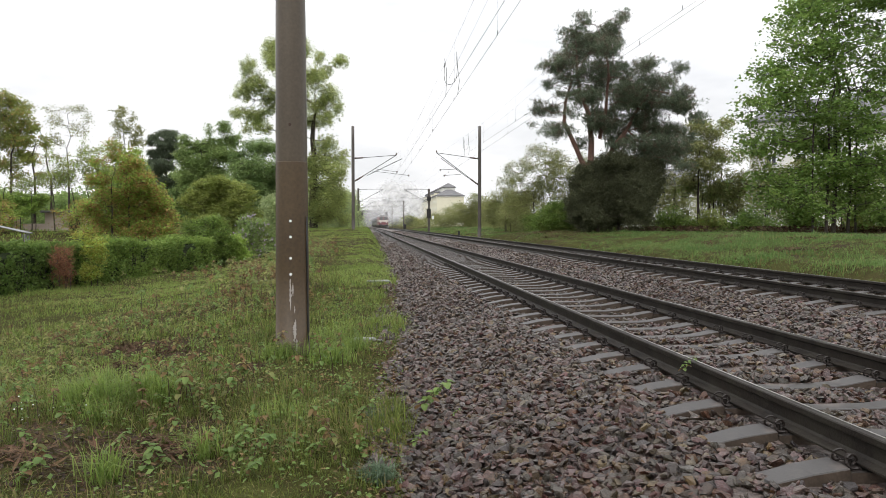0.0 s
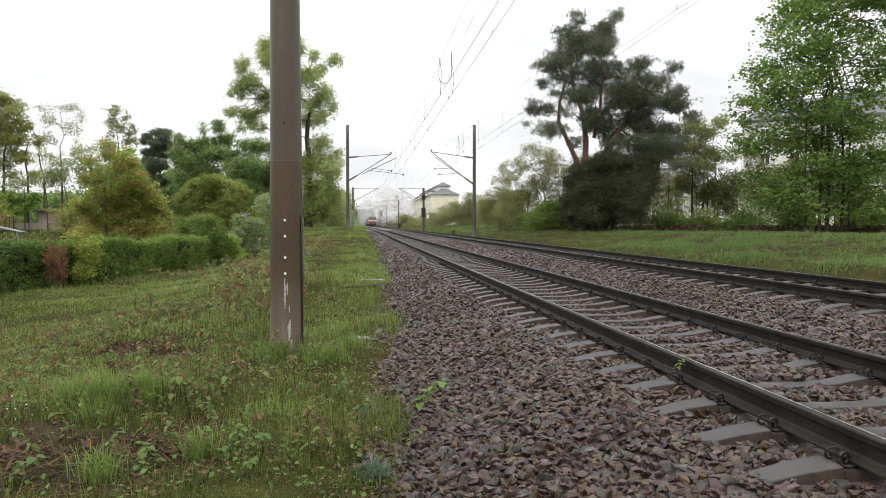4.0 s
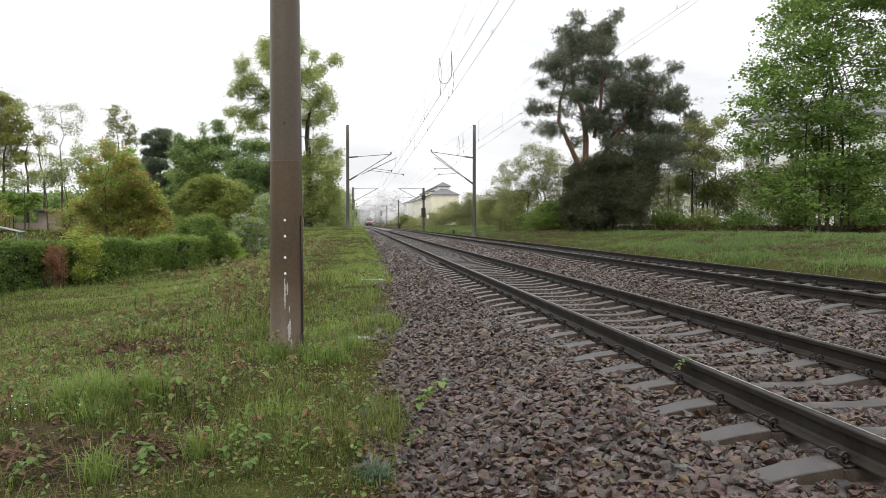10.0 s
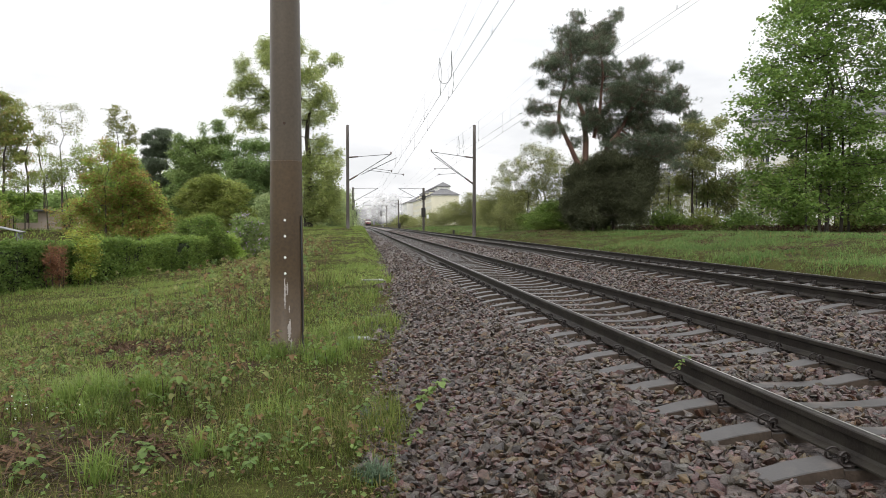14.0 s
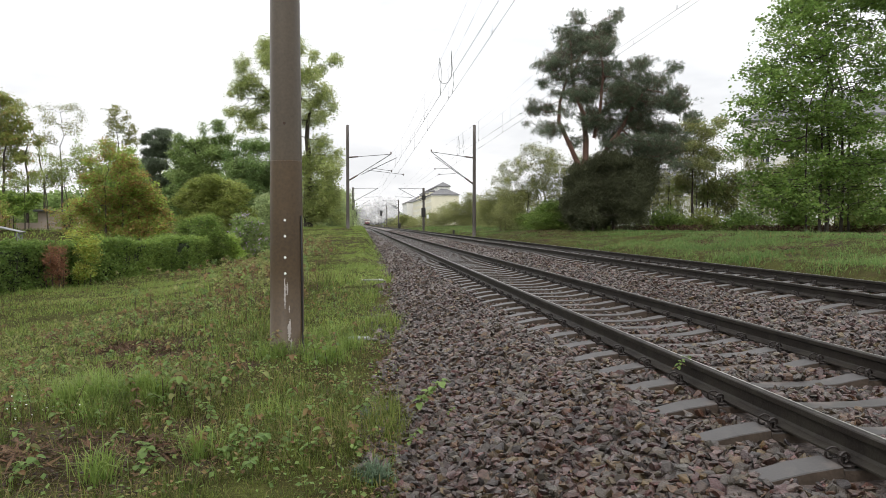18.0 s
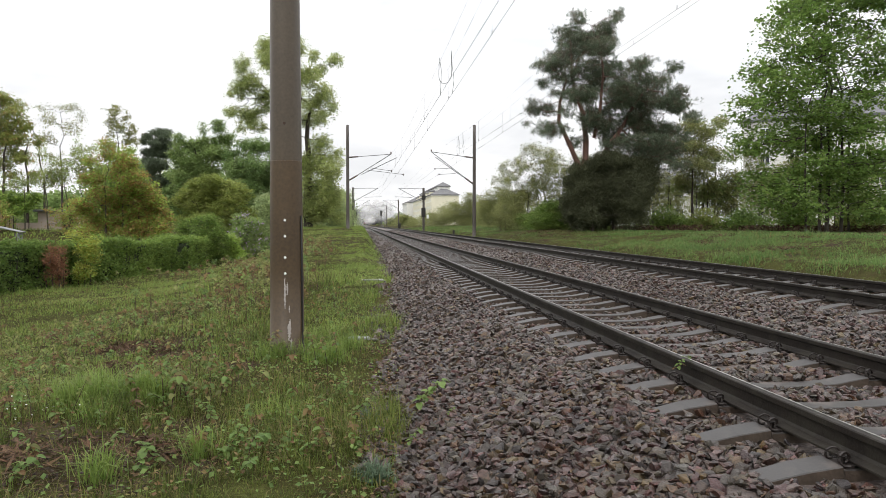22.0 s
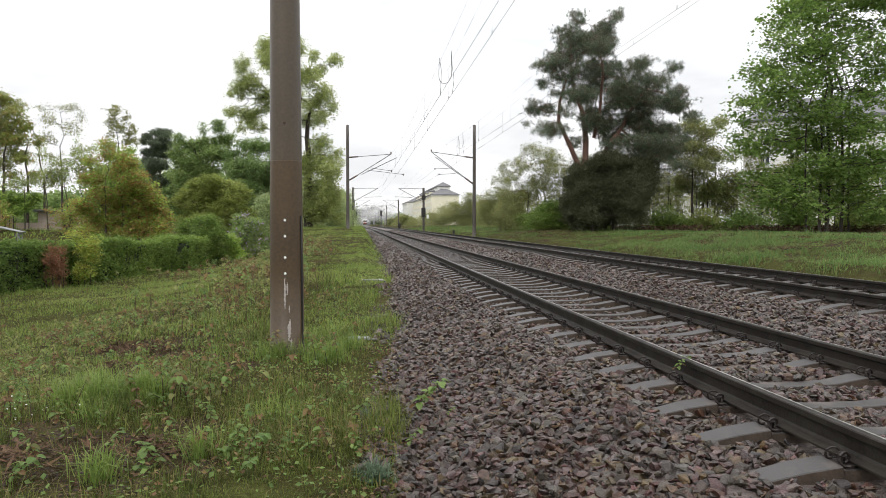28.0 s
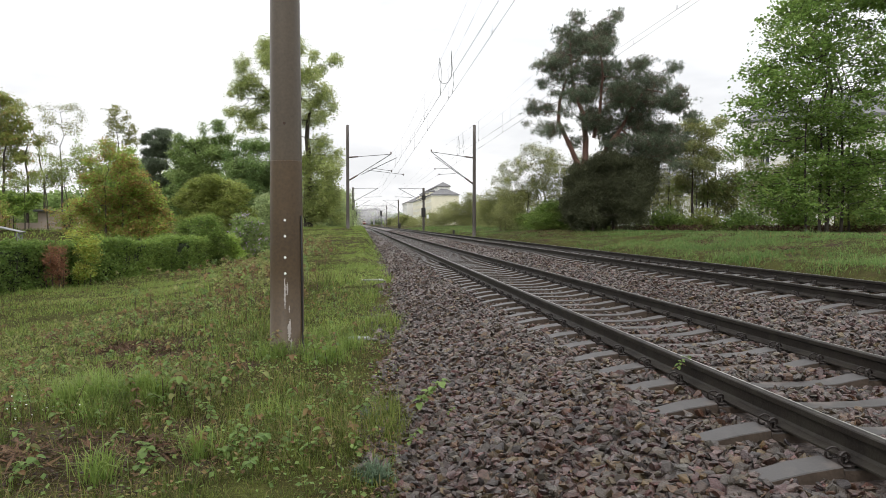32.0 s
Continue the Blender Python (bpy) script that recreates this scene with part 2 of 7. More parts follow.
def part(name, data, material, parent, label="", smooth=False):
    """Links a bmesh or mesh as one object under a thing or a part."""
    if isinstance(data, bmesh.types.BMesh):
        me = bpy.data.meshes.new(name)
        bmesh.ops.recalc_face_normals(data, faces=data.faces)
        data.to_mesh(me)
        data.free()
        me.materials.append(material)
        if smooth:
            me.polygons.foreach_set("use_smooth", np.full(len(me.polygons), True))
        data = me
    ob = new(name, data)
    ob.parent = parent
    return tagged(ob, label)


def thing(name, m, label, category, group="", kind=""):
    ob = new(name)
    ob.matrix_basis = m
    ob.empty_display_size = 0.2
    return tagged(ob, label, category, group, kind)


def box(bm, x0, x1, y0, y1, z0, z1, bevel=0.0):
    made = bmesh.ops.create_cube(bm, size=1.0, matrix=Matrix.Translation(((x0 + x1) / 2, (y0 + y1) / 2, (z0 + z1) / 2)) @ Matrix.Diagonal((x1 - x0, y1 - y0, z1 - z0, 1)))
    if bevel:
        edges = list({e for v in made["verts"] for e in v.link_edges})
        bmesh.ops.bevel(bm, geom=edges, offset=bevel, segments=1, affect="EDGES")
    return bm


def boxes(*rows, bevel=0.0):
    bm = bmesh.new()
    for r in rows:
        box(bm, *r, bevel=bevel)
    return bm


def tube_arrays(points, radii, sides=6):
    """Vertices and quads of a tube along points, closed by narrowing at its ends."""
    P = np.asarray(points, float)
    R = np.broadcast_to(np.asarray(radii, float), (len(P),))
    D = np.gradient(P, axis=0)
    D /= np.linalg.norm(D, axis=1)[:, None] + 1e-9
    ref = np.where(np.abs(D[:, 2:3]) > 0.9, np.array([[1.0, 0, 0]]), np.array([[0, 0, 1.0]]))
    U = np.cross(D, ref)
    U /= np.linalg.norm(U, axis=1)[:, None] + 1e-9
    W = np.cross(D, U)
    a = np.linspace(0, 2 * np.pi, sides, endpoint=False)
    V = P[:, None] + R[:, None, None] * (np.cos(a)[None, :, None] * U[:, None] + np.sin(a)[None, :, None] * W[:, None])
    i, j = np.meshgrid(np.arange(len(P) - 1), np.arange(sides), indexing="ij")
    j2 = (j + 1) % sides
    F = np.stack([i * sides + j, i * sides + j2, (i + 1) * sides + j2, (i + 1) * sides + j], -1).reshape(-1, 4)
    caps = []
    for row in (0, len(P) - 1):
        b = row * sides
        for q in range(1, sides - 1, 2):
            caps.append((b, b + q, b + q + 1, b + min(q + 2, sides - 1)) if q + 2 <= sides - 1 else (b, b + q, b + q + 1, b + q + 1))
    caps = [c for c in caps if len(set(c)) == 4]
    if caps:
        F = np.concatenate([F, np.array(caps)])
    return V.reshape(-1, 3), F


def tubes(name, runs, material, smooth=True):
    """One mesh of several tubes: runs of (points, radii, sides)."""
    vs, fs, n = [], [], 0
    for points, radii, sides in runs:
        v, f = tube_arrays(points, radii, sides)
        vs.append(v)
        fs.append(f + n)
        n += len(v)
    return mesh_of(name, np.concatenate(vs), np.concatenate(fs), material, smooth=smooth)


def rod(name, points, radii, material, parent, sides=6, label=""):
    return part(name, tubes(name, [(points, radii, sides)], material), material, parent, label)


def step(a, b, x):
    t = np.clip((np.asarray(x, float) - a) / (b - a), 0, 1)
    return t * t * (3 - 2 * t)


rng = np.random.default_rng(7)
SLOPES = rng.uniform(-1, 1, (8, 2))
PHASE = rng.uniform(0, 6.28, 8)


def rough_ground(x, y):
    x, y = np.asarray(x, float), np.asarray(y, float)
    s = 0
    for (a, b), p, k in zip(SLOPES, PHASE, (0.4, 0.7, 1.1, 1.7, 2.3, 3.1, 4.0, 5.2)):
        s = s + np.sin((a * x + b * y) * k * 1.6 + p) / (1 + k)
    return s


def toe(y):
    return np.interp(y, (0, 4.1, 6.2, 11.5, 21.0, 45.0, 70.0), (0.02, 0.16, 0.24, 0.45, 0.83, 1.10, 1.25))


def height(x, y):
    """The lie of the land: a verge that rises away from the camera on one side, a low bank on the other."""
    y = np.asarray(y, float)
    x = np.asarray(x, float) - bend(y)
    far = 1 - step(140, 420, y)
    garden = (1 - step(-6.8, -1.9, x)) * (1 - step(40, 62, y))
    left = -0.45 - 0.55 * garden + (1.0 * step(16, 66, y)) * far * (1 - 0.95 * garden)
    left = left + 0.035 * rough_ground(x, y)
    brow = np.exp(-((y - 52) / 9) ** 2) * np.exp(-((x - 13.0) / 2.2) ** 2)
    right = -0.42 + 0.42 * brow + 0.50 * step(9.4, 11.0, x) + 0.42 * step(11, 17, x) + 0.03 * rough_ground(x, y)
    right = right * (0.35 + 0.65 * far)
    mid = np.full_like(x, -0.62)
    t = toe(y)
    k = step(0, 1, (x - (t - 0.9)) / 0.9)
    z = left * (1 - k) + (-0.47) * k
    z = np.where(x > t, -0.47 + (mid + 0.47) * step(0, 0.3, x - t), z)
    return np.where(x > 9.2, -0.62 + (right + 0.62) * step(9.2, 9.7, x), z)


def bend(y):
    """How far the line swings aside in the distance."""
    return -2.2 * step(150, 320, y)


NEAR_X, FAR_X, FAR_Z = 3.185, 7.185, 0.12


def bed_height(x, y):
    x = np.asarray(x, float) - bend(y)
    t = toe(y)
    z = -0.52 + 0.285 * step(0, 1, (x - t) / (1.75 - t)) + 0.02
    for cx in (NEAR_X, FAR_X):
        z = z - (-0.004 + 0.042 * step(5, 13, y) * (1 - 0.7 * step(25, 60, y))) * (1 - step(1.02, 1.30, np.abs(x - cx)))
    z = z + 0.13 * step(4.6, 5.6, x)
    z = z - 0.42 * step(8.6, 9.6, x)
    return z + 0.012 * rough_ground(x * 2.0, np.asarray(y, float) * 2.0)


# ---- ground ----
def grid_mesh(name, xs, ys, zfun, material):
    X, Y = np.meshgrid(xs, ys)
    X = X + np.where(np.abs(X) < 100, bend(Y), 0)
    V = np.stack([X, Y, zfun(X, Y)], -1).reshape(-1, 3)
    i, j = np.meshgrid(np.arange(len(ys) - 1), np.arange(len(xs) - 1), indexing="ij")
    w = len(xs)
    F = np.stack([i * w + j, i * w + j + 1, (i + 1) * w + j + 1, (i + 1) * w + j], -1).reshape(-1, 4)
    return mesh_of(name, V, F, material, smooth=True)


gx = np.concatenate([[-3000, -1200, -400, -150, -80], np.arange(-50, -10, 2.0), np.arange(-10, 2.2, 0.15), np.arange(2.5, 9, 1.0), np.arange(9.0, 13, 0.2), np.arange(13, 24, 0.6), np.arange(24, 60, 3), [80, 150, 400, 1200, 3000]])
gy = np.concatenate([[-600, -150, -40, -10], np.arange(-4, 20, 0.16), np.arange(20, 60, 0.8), np.arange(60, 160, 4), np.arange(160, 500, 10), [700, 1200, 2500, 4500]])
ground = part("ground", grid_mesh("ground", gx, gy, height, M["soil"]), None, None)
tagged(ground, "grassy railway verge with moss and bare soil", "ground", kind="structure")

bx = np.arange(0.0, 9.7, 0.1)
by = np.concatenate([np.arange(-6, 20, 0.12), np.arange(20, 60, 0.5), np.arange(60, 480, 5), np.arange(480, 901, 35)])
ballast = part("ballast", grid_mesh("ballast", bx, by, bed_height, M["bed"]), None, None)
tagged(ballast, "reddish grey crushed stone ballast bed", "ballast", kind="structure")

# ---- tracks ----
RAIL_PROFILE = ((-0.0625, -0.154), (0.0625, -0.154), (0.0625, -0.144), (0.020, -0.128), (0.008, -0.113), (0.008, -0.048), (0.0335, -0.036), (0.0335, -0.008), (0.028, -0.002),
                (0.022, 0.0), (0.010, 0.0), (-0.028, -0.002), (-0.0335, -0.008), (-0.0335, -0.036), (-0.008, -0.048), (-0.008, -0.113), (-0.020, -0.128), (-0.0625, -0.144))


def rail_mesh():
    ys = np.concatenate([np.arange(-6, 60, 3.0), np.arange(60, 480, 7.0), np.arange(480, 900, 30.0)])
    k = len(RAIL_PROFILE)
    V = np.array([(x + float(bend(y)), y, z) for y in ys for x, z in RAIL_PROFILE])
    F, W = [], []
    for i in range(len(ys) - 1):
        for j in range(k):
            F.append((i * k + j, i * k + (j + 1) % k, (i + 1) * k + (j + 1) % k, (i + 1) * k + j))
            W.append(1 if j == 9 else 0)
    return mesh_of("rail", V, F, [M["rail"], M["rail_top"]], W)


SLEEPER_SHAPE = ((-1.300, -0.222, 0.074), (-1.285, -0.208, 0.082), (-1.085, -0.168, 0.090), (-0.905, -0.146, 0.090), (-0.885, -0.170, 0.072), (-0.620, -0.170, 0.072), (-0.600, -0.146, 0.090),
                 (-0.520, -0.158, 0.090), (-0.360, -0.186, 0.084), (-0.180, -0.199, 0.080), (0.180, -0.199, 0.080), (0.360, -0.186, 0.084), (0.520, -0.158, 0.090), (0.600, -0.146, 0.090),
                 (0.620, -0.170, 0.072), (0.885, -0.170, 0.072), (0.905, -0.146, 0.090), (1.085, -0.168, 0.090), (1.285, -0.208, 0.082), (1.300, -0.222, 0.074))


def sleeper_arrays():
    V, F = [], []
    for x, top, half in SLEEPER_SHAPE:
        V += [(x, -half - 0.03, -0.40), (x, -half, top - 0.005), (x, -half + 0.006, top), (x, half - 0.006, top), (x, half, top - 0.005), (x, half + 0.03, -0.40)]
    for i in range(len(SLEEPER_SHAPE) - 1):
        for j in range(5):
            F.append((i * 6 + j, i * 6 + j + 1, i * 6 + 7 + j, i * 6 + 6 + j))
    e = (len(SLEEPER_SHAPE) - 1) * 6
    F += [(0, 5, 4, 1), (1, 4, 3, 2), (e, e + 1, e + 4, e + 5), (e + 1, e + 2, e + 3, e + 4)]
    return np.array(V), np.array(F), [1 if j in (0, 4) else 0 for i in range(len(SLEEPER_SHAPE) - 1) for j in range(5)] + [1, 0, 1, 0]


def clip_mesh():
    """A bent spring clip with two loops, its screw and its dark guide plate."""
    runs = []
    for s in (-1, 1):
        a = np.linspace(-0.9, 5.2, 17)
        loop = np.stack([-0.012 + 0.032 * np.cos(a), s * (0.030 + 0.007 * a), 0.034 + 0.030 * np.sin(a)], 1)
        arm = np.array([(-0.016, s * 0.014, 0.034), (0.024, s * 0.020, 0.040)])
        runs.append((np.concatenate([arm, loop]), 0.0068, 5))
    runs.append(([(0.0, 0, -0.01), (0.0, 0, 0.040), (0.0, 0, 0.056)], (0.013, 0.017, 0.012), 6))
    plates = []
    for x0, x1, y1, z1 in ((-0.058, -0.032, 0.058, 0.006), (-0.034, 0.034, 0.050, 0.002)):
        plates.append((np.array([(x, y, z) for x in (x0, x1) for y in (-y1, y1) for z in (-0.02, z1)]), np.array([(0, 1, 3, 2), (4, 6, 7, 5), (0, 4, 5, 1), (2, 3, 7, 6), (1, 5, 7, 3), (0, 2, 6, 4)])))
    vs, fs, n = [], [], 0
    for v, f in [tube_arrays(*r) for r in runs] + plates:
        vs.append(v)
        fs.append(f + n)
        n += len(v)
    return mesh_of("fastening", np.concatenate(vs), np.concatenate(fs), M["clip"])


def build_track(label, x0, z0, near):
    track = thing("railway_track", pose(x0, 0, z0), label, "railway track", "parallel tracks", "structure")
    for s in (-1, 1):
        r = part("rail", RAIL, None, track, "rusty steel rail with a polished top")
        r.matrix_basis = pose(s * 0.7535, 0, 0)
    V, F, W = SLEEPER
    ys = np.array([FIRST_SLEEPER + 0.6 * i for i in range(-15, 360)])
    near_mesh = mesh_of("sleeper", V, F, [M["concrete"], M["concrete_side"]], W)
    count = 0
    for y in ys:
        if near[0] <= y <= near[1]:
            sl = part("sleeper", near_mesh, None, track)
            sl.matrix_basis = pose(random.uniform(-0.008, 0.008), y, random.uniform(-0.004, 0.004), 0, 0, random.uniform(-0.25, 0.25))
            count += 1
            if y < near[1] * 0.62:
                for s in (-1, 1):
                    for side in (-1, 1):
                        c = part("fastening", CLIP, None, sl)
                        c.matrix_basis = pose(s * 0.7535 + side * 0.100, 0, -0.160, 0, 0, 0 if side < 0 else 180) @ Matrix.Scale(1.02, 4)
    rest = ys[(ys < near[0]) | (ys > near[1])]
    V2 = (V[None] + np.stack([bend(rest), rest, 0 * rest], 1)[:, None]).reshape(-1, 3)
    F2 = (F[None] + (np.arange(len(rest)) * len(V))[:, None, None]).reshape(-1, 4)
    tagged(part("sleepers", mesh_of("sleepers", V2, F2, [M["concrete"], M["concrete_side"]], W * len(rest)), None, track), kind="stuff")
    return track


FIRST_SLEEPER = 3.24
RAIL, SLEEPER, CLIP = rail_mesh(), sleeper_arrays(), clip_mesh()
build_track("near railway track on concrete sleepers", NEAR_X, 0.0, (2.0, 34.0))
build_track("far railway track on concrete sleepers", FAR_X, FAR_Z, (6.0, 34.0))


# ---- masts and overhead line ----
def mast(x, y, top, r0, r1, label, near=False):
    z0 = float(height(x, y)) - 0.3
    m = thing("catenary_mast", pose(x, y, z0), label, "mast", "masts along the line")
    n = 9
    zs = np.linspace(0, top - z0, n)
    rs = r0 + (r1 - r0) * zs / zs[-1]
    zs, rs = np.append(zs, top - z0 + 0.01), np.append(rs, r1 * 0.6)
    sides = 40 if near else 14
    if near:
        cut = 1.718 - z0
        at = np.sort(np.append(zs, (cut - 0.002, cut)))
        V, F = tube_arrays(np.stack([0 * at, 0 * at, at], 1), np.interp(at, zs, rs), sides)
        grey = V[F].mean(1)[:, 2] > cut
        part("pole", mesh_of("pole", V, F, [M["mast"], M["mast_grey"]], grey.astype(int), smooth=True), None, m)
    else:
        rod("pole", np.stack([0 * zs, 0 * zs, zs], 1), rs, M["mast_far"], m, sides)
    return m, z0


def cantilever(m, z0, x, side, up, low, tips, arms):
    """The hinged bracket: top tube, strut, registration arm, insulators and steady arms."""
    tip, second = tips
    b = side * 0.16
    rod("top_tube", [(b, 0, up - z0), (tip[0] - x, 0, tip[1] - z0)], 0.028, M["steel"], m)
    rod("strut", [(b, 0, low - z0), (tip[0] - x, 0, tip[1] - z0)], 0.035, M["steel"], m)
    rod("second_strut", [(b + (second[0] - x - b) * 0.25, 0.25, low - z0 + (second[1] - low) * 0.25), (second[0] - x, 0.25, second[1] - z0)], 0.032, M["steel"], m)
    rod("wire_clamp", [(tip[0] - x, 0, tip[1] - z0 + 0.02), (tip[0] - x, 0, tip[1] - z0 + 0.20)], 0.06, M["insulator"], m, 8)
    for h in (up, low):
        dx = side * 0.55
        dz = (tip[1] - h) * 0.55 / abs(tip[0] - x)
        pts = np.linspace(0, 1, 13)[:, None] * np.array([[dx * 1.3, 0, dz * 1.3]]) + np.array([[b, 0, h - z0]])
        rr = np.where(np.arange(13) % 2 == 0, 0.05, 0.08)
        rod("insulator", pts, rr, M["insulator"], m, 8)
        rod("bracket", [(0, 0, h - z0), (b * 1.2, 0, h - z0)], 0.06, M["steel"], m)
    for (xa, za, xb, zb) in arms:
        rod("end_cap", [(xb - x, 0.1, zb - z0 - 0.05), (xb - x, 0.1, zb - z0 + 0.07)], 0.055, M["insulator"], m, 8)
        rod("steady_arm", [(xa - x, 0.1, za - z0), (xb - x, 0.1, zb - z0)], 0.02, M["steel"], m)
        rod("clamp", [(xb - x, 0.1, zb - z0 - 0.10), (xb - x, 0.1, zb - z0 + 0.05)], 0.03, M["steel"], m)


MAST_Y = 64.0
near_mast, nz = mast(-0.825, 8.42, 9.4, 0.196, 0.127, "smooth brown tapered mast with four white marker dots", True)
left_mast, lz = mast(-0.97, MAST_Y, 9.65, 0.150, 0.130, "slender brown mast carrying two overhead line brackets")
right_mast, rz = mast(10.27, MAST_Y, 9.8, 0.165, 0.135, "slender brown mast beside the far track")
cantilever(left_mast, lz, -0.97, 1, 6.84, 4.85, ((2.83, 7.15), (3.35, 6.87)), ((0.9, 5.95, 2.88, 5.68), (0.7, 5.75, 3.93, 5.38)))
cantilever(right_mast, rz, 10.27, -1, 6.92, 4.62, ((6.40, 7.40), (6.80, 6.95)), ((8.3, 5.98, 6.74, 5.90), (8.6, 5.52, 7.1, 5.40)))
cantilever(near_mast, nz, -0.80, 1, 6.84, 4.85, ((2.75, 7.10), (3.05, 6.85)), ((0.9, 5.95, 2.80, 5.62), (0.7, 5.75, 3.02, 5.40)))


def mast_radius(z):
    return 0.196 + (0.127 - 0.196) * (z - nz) / (9.4 - nz)


def dot_mesh():
    bm = bmesh.new()
    bmesh.ops.create_cone(bm, segments=12, cap_ends=True, radius1=0.016, radius2=0.013, depth=0.012, matrix=pose(0, 0, 0, 90, 0, 0))
    return bm


FACING = math.atan2(-0.825, 8.42)
for z in (1.05, 0.87, 0.63, 0.45):
    r = mast_radius(z)
    d = part("marker_dot", dot_mesh(), M["white"], near_mast, "white marker dot")
    d.matrix_basis = pose(r * math.sin(-0.10 - FACING), -r * math.cos(-0.10 - FACING) - 0.003, z - nz, 0, 0, math.degrees(-0.10 - FACING))
bolt = part("bolt", dot_mesh(), M["insulator"], near_mast, "small rusty bolt")
r = mast_radius(2.13)
bolt.matrix_basis = pose(r * math.sin(-0.10 - FACING), -r * math.cos(-0.10 - FACING) - 0.002, 2.13 - nz, 0, 0, 0)
band = part("joint_ring", tubes("joint_ring", [([(0, 0, 1.715 - nz), (0, 0, 1.721 - nz)], mast_radius(1.72) + 0.0015, 40)], M["mast"]), None, near_mast)
a = 1.02
rod("earth_cable", [((mast_radius(z) + 0.008) * math.sin(a - FACING), -(mast_radius(z) + 0.008) * math.cos(a - FACING), z - nz) for z in (-0.55, -0.2, 0.2, 0.6, 1.1)], 0.011, M["black"], near_mast, 6, "black earthing cable")


def peel_patch(z, turn, w, h, seed):
    """A flake of pale paint lying on the mast, with a ragged outline."""
    r = random.Random(seed)
    k = 18
    V, F = [], []
    for i in range(k + 1):
        t = i / k
        half = w * (0.25 + 0.75 * math.sin(math.pi * min(1, t * 0.9 + 0.08))) * r.uniform(0.35, 1.0)
        mid = r.uniform(-0.25, 0.25) * w
        zz = z - h / 2 + h * t
        rr = mast_radius(zz) + 0.0025
        for s in (-1, 0, 1):
            q = turn - FACING + (mid + s * half) / rr
            V.append((rr * math.sin(q), -rr * math.cos(q), zz - nz))
    for i in range(k):
        for s in (0, 1):
            F.append((i * 3 + s, i * 3 + s + 1, i * 3 + s + 4, i * 3 + s + 3))
    return part("paint_flake", mesh_of("paint_flake", V, F, M["peel"]), None, near_mast, "flaked patch of pale paint")


for z, turn, w, h in ((0.25, -0.12, 0.016, 0.30), (0.28, 0.02, 0.012, 0.14), (-0.20, 0.10, 0.028, 0.22), (-0.12, 0.16, 0.010, 0.12), (0.05, 0.12, 0.008, 0.08), (0.10, -0.12, 0.008, 0.10), (-0.35, 0.22, 0.016, 0.14)):
    peel_patch(z, turn, w, h, int(z * 1000) + 999)


def wire_line(name, x0, z0, x1, z1, sag, r, label, y0=8.42, y1=MAST_Y):
    """A wire along the line over several spans, low in the middle of each."""
    pts = []
    span = y1 - y0
    for k in range(-1, 9):
        for i in range(14):
            t = i / 14
            xa, xb = (x0, x1) if k % 2 == 0 else (x1, x0)
            za, zb = (z0, z1) if k == 0 else (z1, z1)
            pts.append((xa + (xb - xa) * t + float(bend(y0 + span * (k + t))), y0 + span * (k + t), za + (zb - za) * t - sag * 4 * t * (1 - t)))
    w = thing(name, pose(0, 0, 0), label, "overhead wire", "overhead wires")
    rod("wire", pts, r * 0.85, M["wire"], w, 4)
    return w


def wire_z(z0, z1, sag, y):
    t = (y - 8.42) / (MAST_Y - 8.42)
    return z0 + (z1 - z0) * t - sag * 4 * t * (1 - t)


for (xa, xb), (c0, c1), (m0, m1), offs in (((2.80, 2.88), (5.50, 5.62), (7.1, 7.15), 0.0), ((3.02, 3.40), (5.42, 5.42), (6.95, 6.87), 2.6),
                                           ((6.93, 6.74), (5.68, 5.86), (7.35, 7.45), 1.2), ((6.97, 7.1), (5.66, 5.42), (7.1, 6.95), 3.9)):
    cw = wire_line("contact_wire", xa, c0, xb, c1, 0.05, 0.007, "thin weathered contact wire above the track")
    mw = wire_line("messenger_wire", xa, m0, xb, m1, 0.55, 0.0036, "thin sagging carrier wire above the contact wire")
    for k in range(6):
        y = 14.0 + offs + 8.6 * k
        t = (y - 8.42) / (MAST_Y - 8.42)
        x = xa + (xb - xa) * t
        rod("dropper", [(x, y, wire_z(c0, c1, 0.05, y)), (x, y, wire_z(m0, m1, 0.55, y))], 0.0022, M["wire"], mw, 4)
        rod("clamp", [(x, y, wire_z(c0, c1, 0.05, y) - 0.01), (x, y, wire_z(c0, c1, 0.05, y) + 0.10)], 0.011, M["wire"], mw, 5)
for x0, x1, z, z2, y in ((2.78, 3.24, 5.45, 6.75, 25.0), (6.9, 7.25, 5.8, 7.1, 50.0)):
    jumper = thing("jumper_cable", pose(0, y, 0), "looped cable joining two overhead wires", "cable", "jumper cables")
    t = np.linspace(0, 1, 21)
    rod("loop", np.stack([x0 + (x1 - x0) * (0.5 - 0.5 * np.cos(math.pi * t)) - 0.04 * np.sin(2 * math.pi * t), 0.3 * t, z2 - 0.15 + 0.3 * t - 0.85 * np.sin(math.pi * t) ** 0.6], 1), 0.010, M["wire"], jumper, 5)
    rod("tail", [(x0, 0, z2), (x0 + 0.07, 0, z2 - 0.4), (x0 + 0.06, 0, z + 0.4), (x0 + 0.04, 0, z)], 0.009, M["wire"], jumper, 5)
    rod("tail", [(x1, 0.3, z2 + 0.3), (x1 + 0.03, 0.3, z2 - 0.2), (x1 + 0.09, 0.25, z2 - 0.7), (x1 + 0.02, 0.2, z + 0.1)], 0.009, M["wire"], jumper, 5)


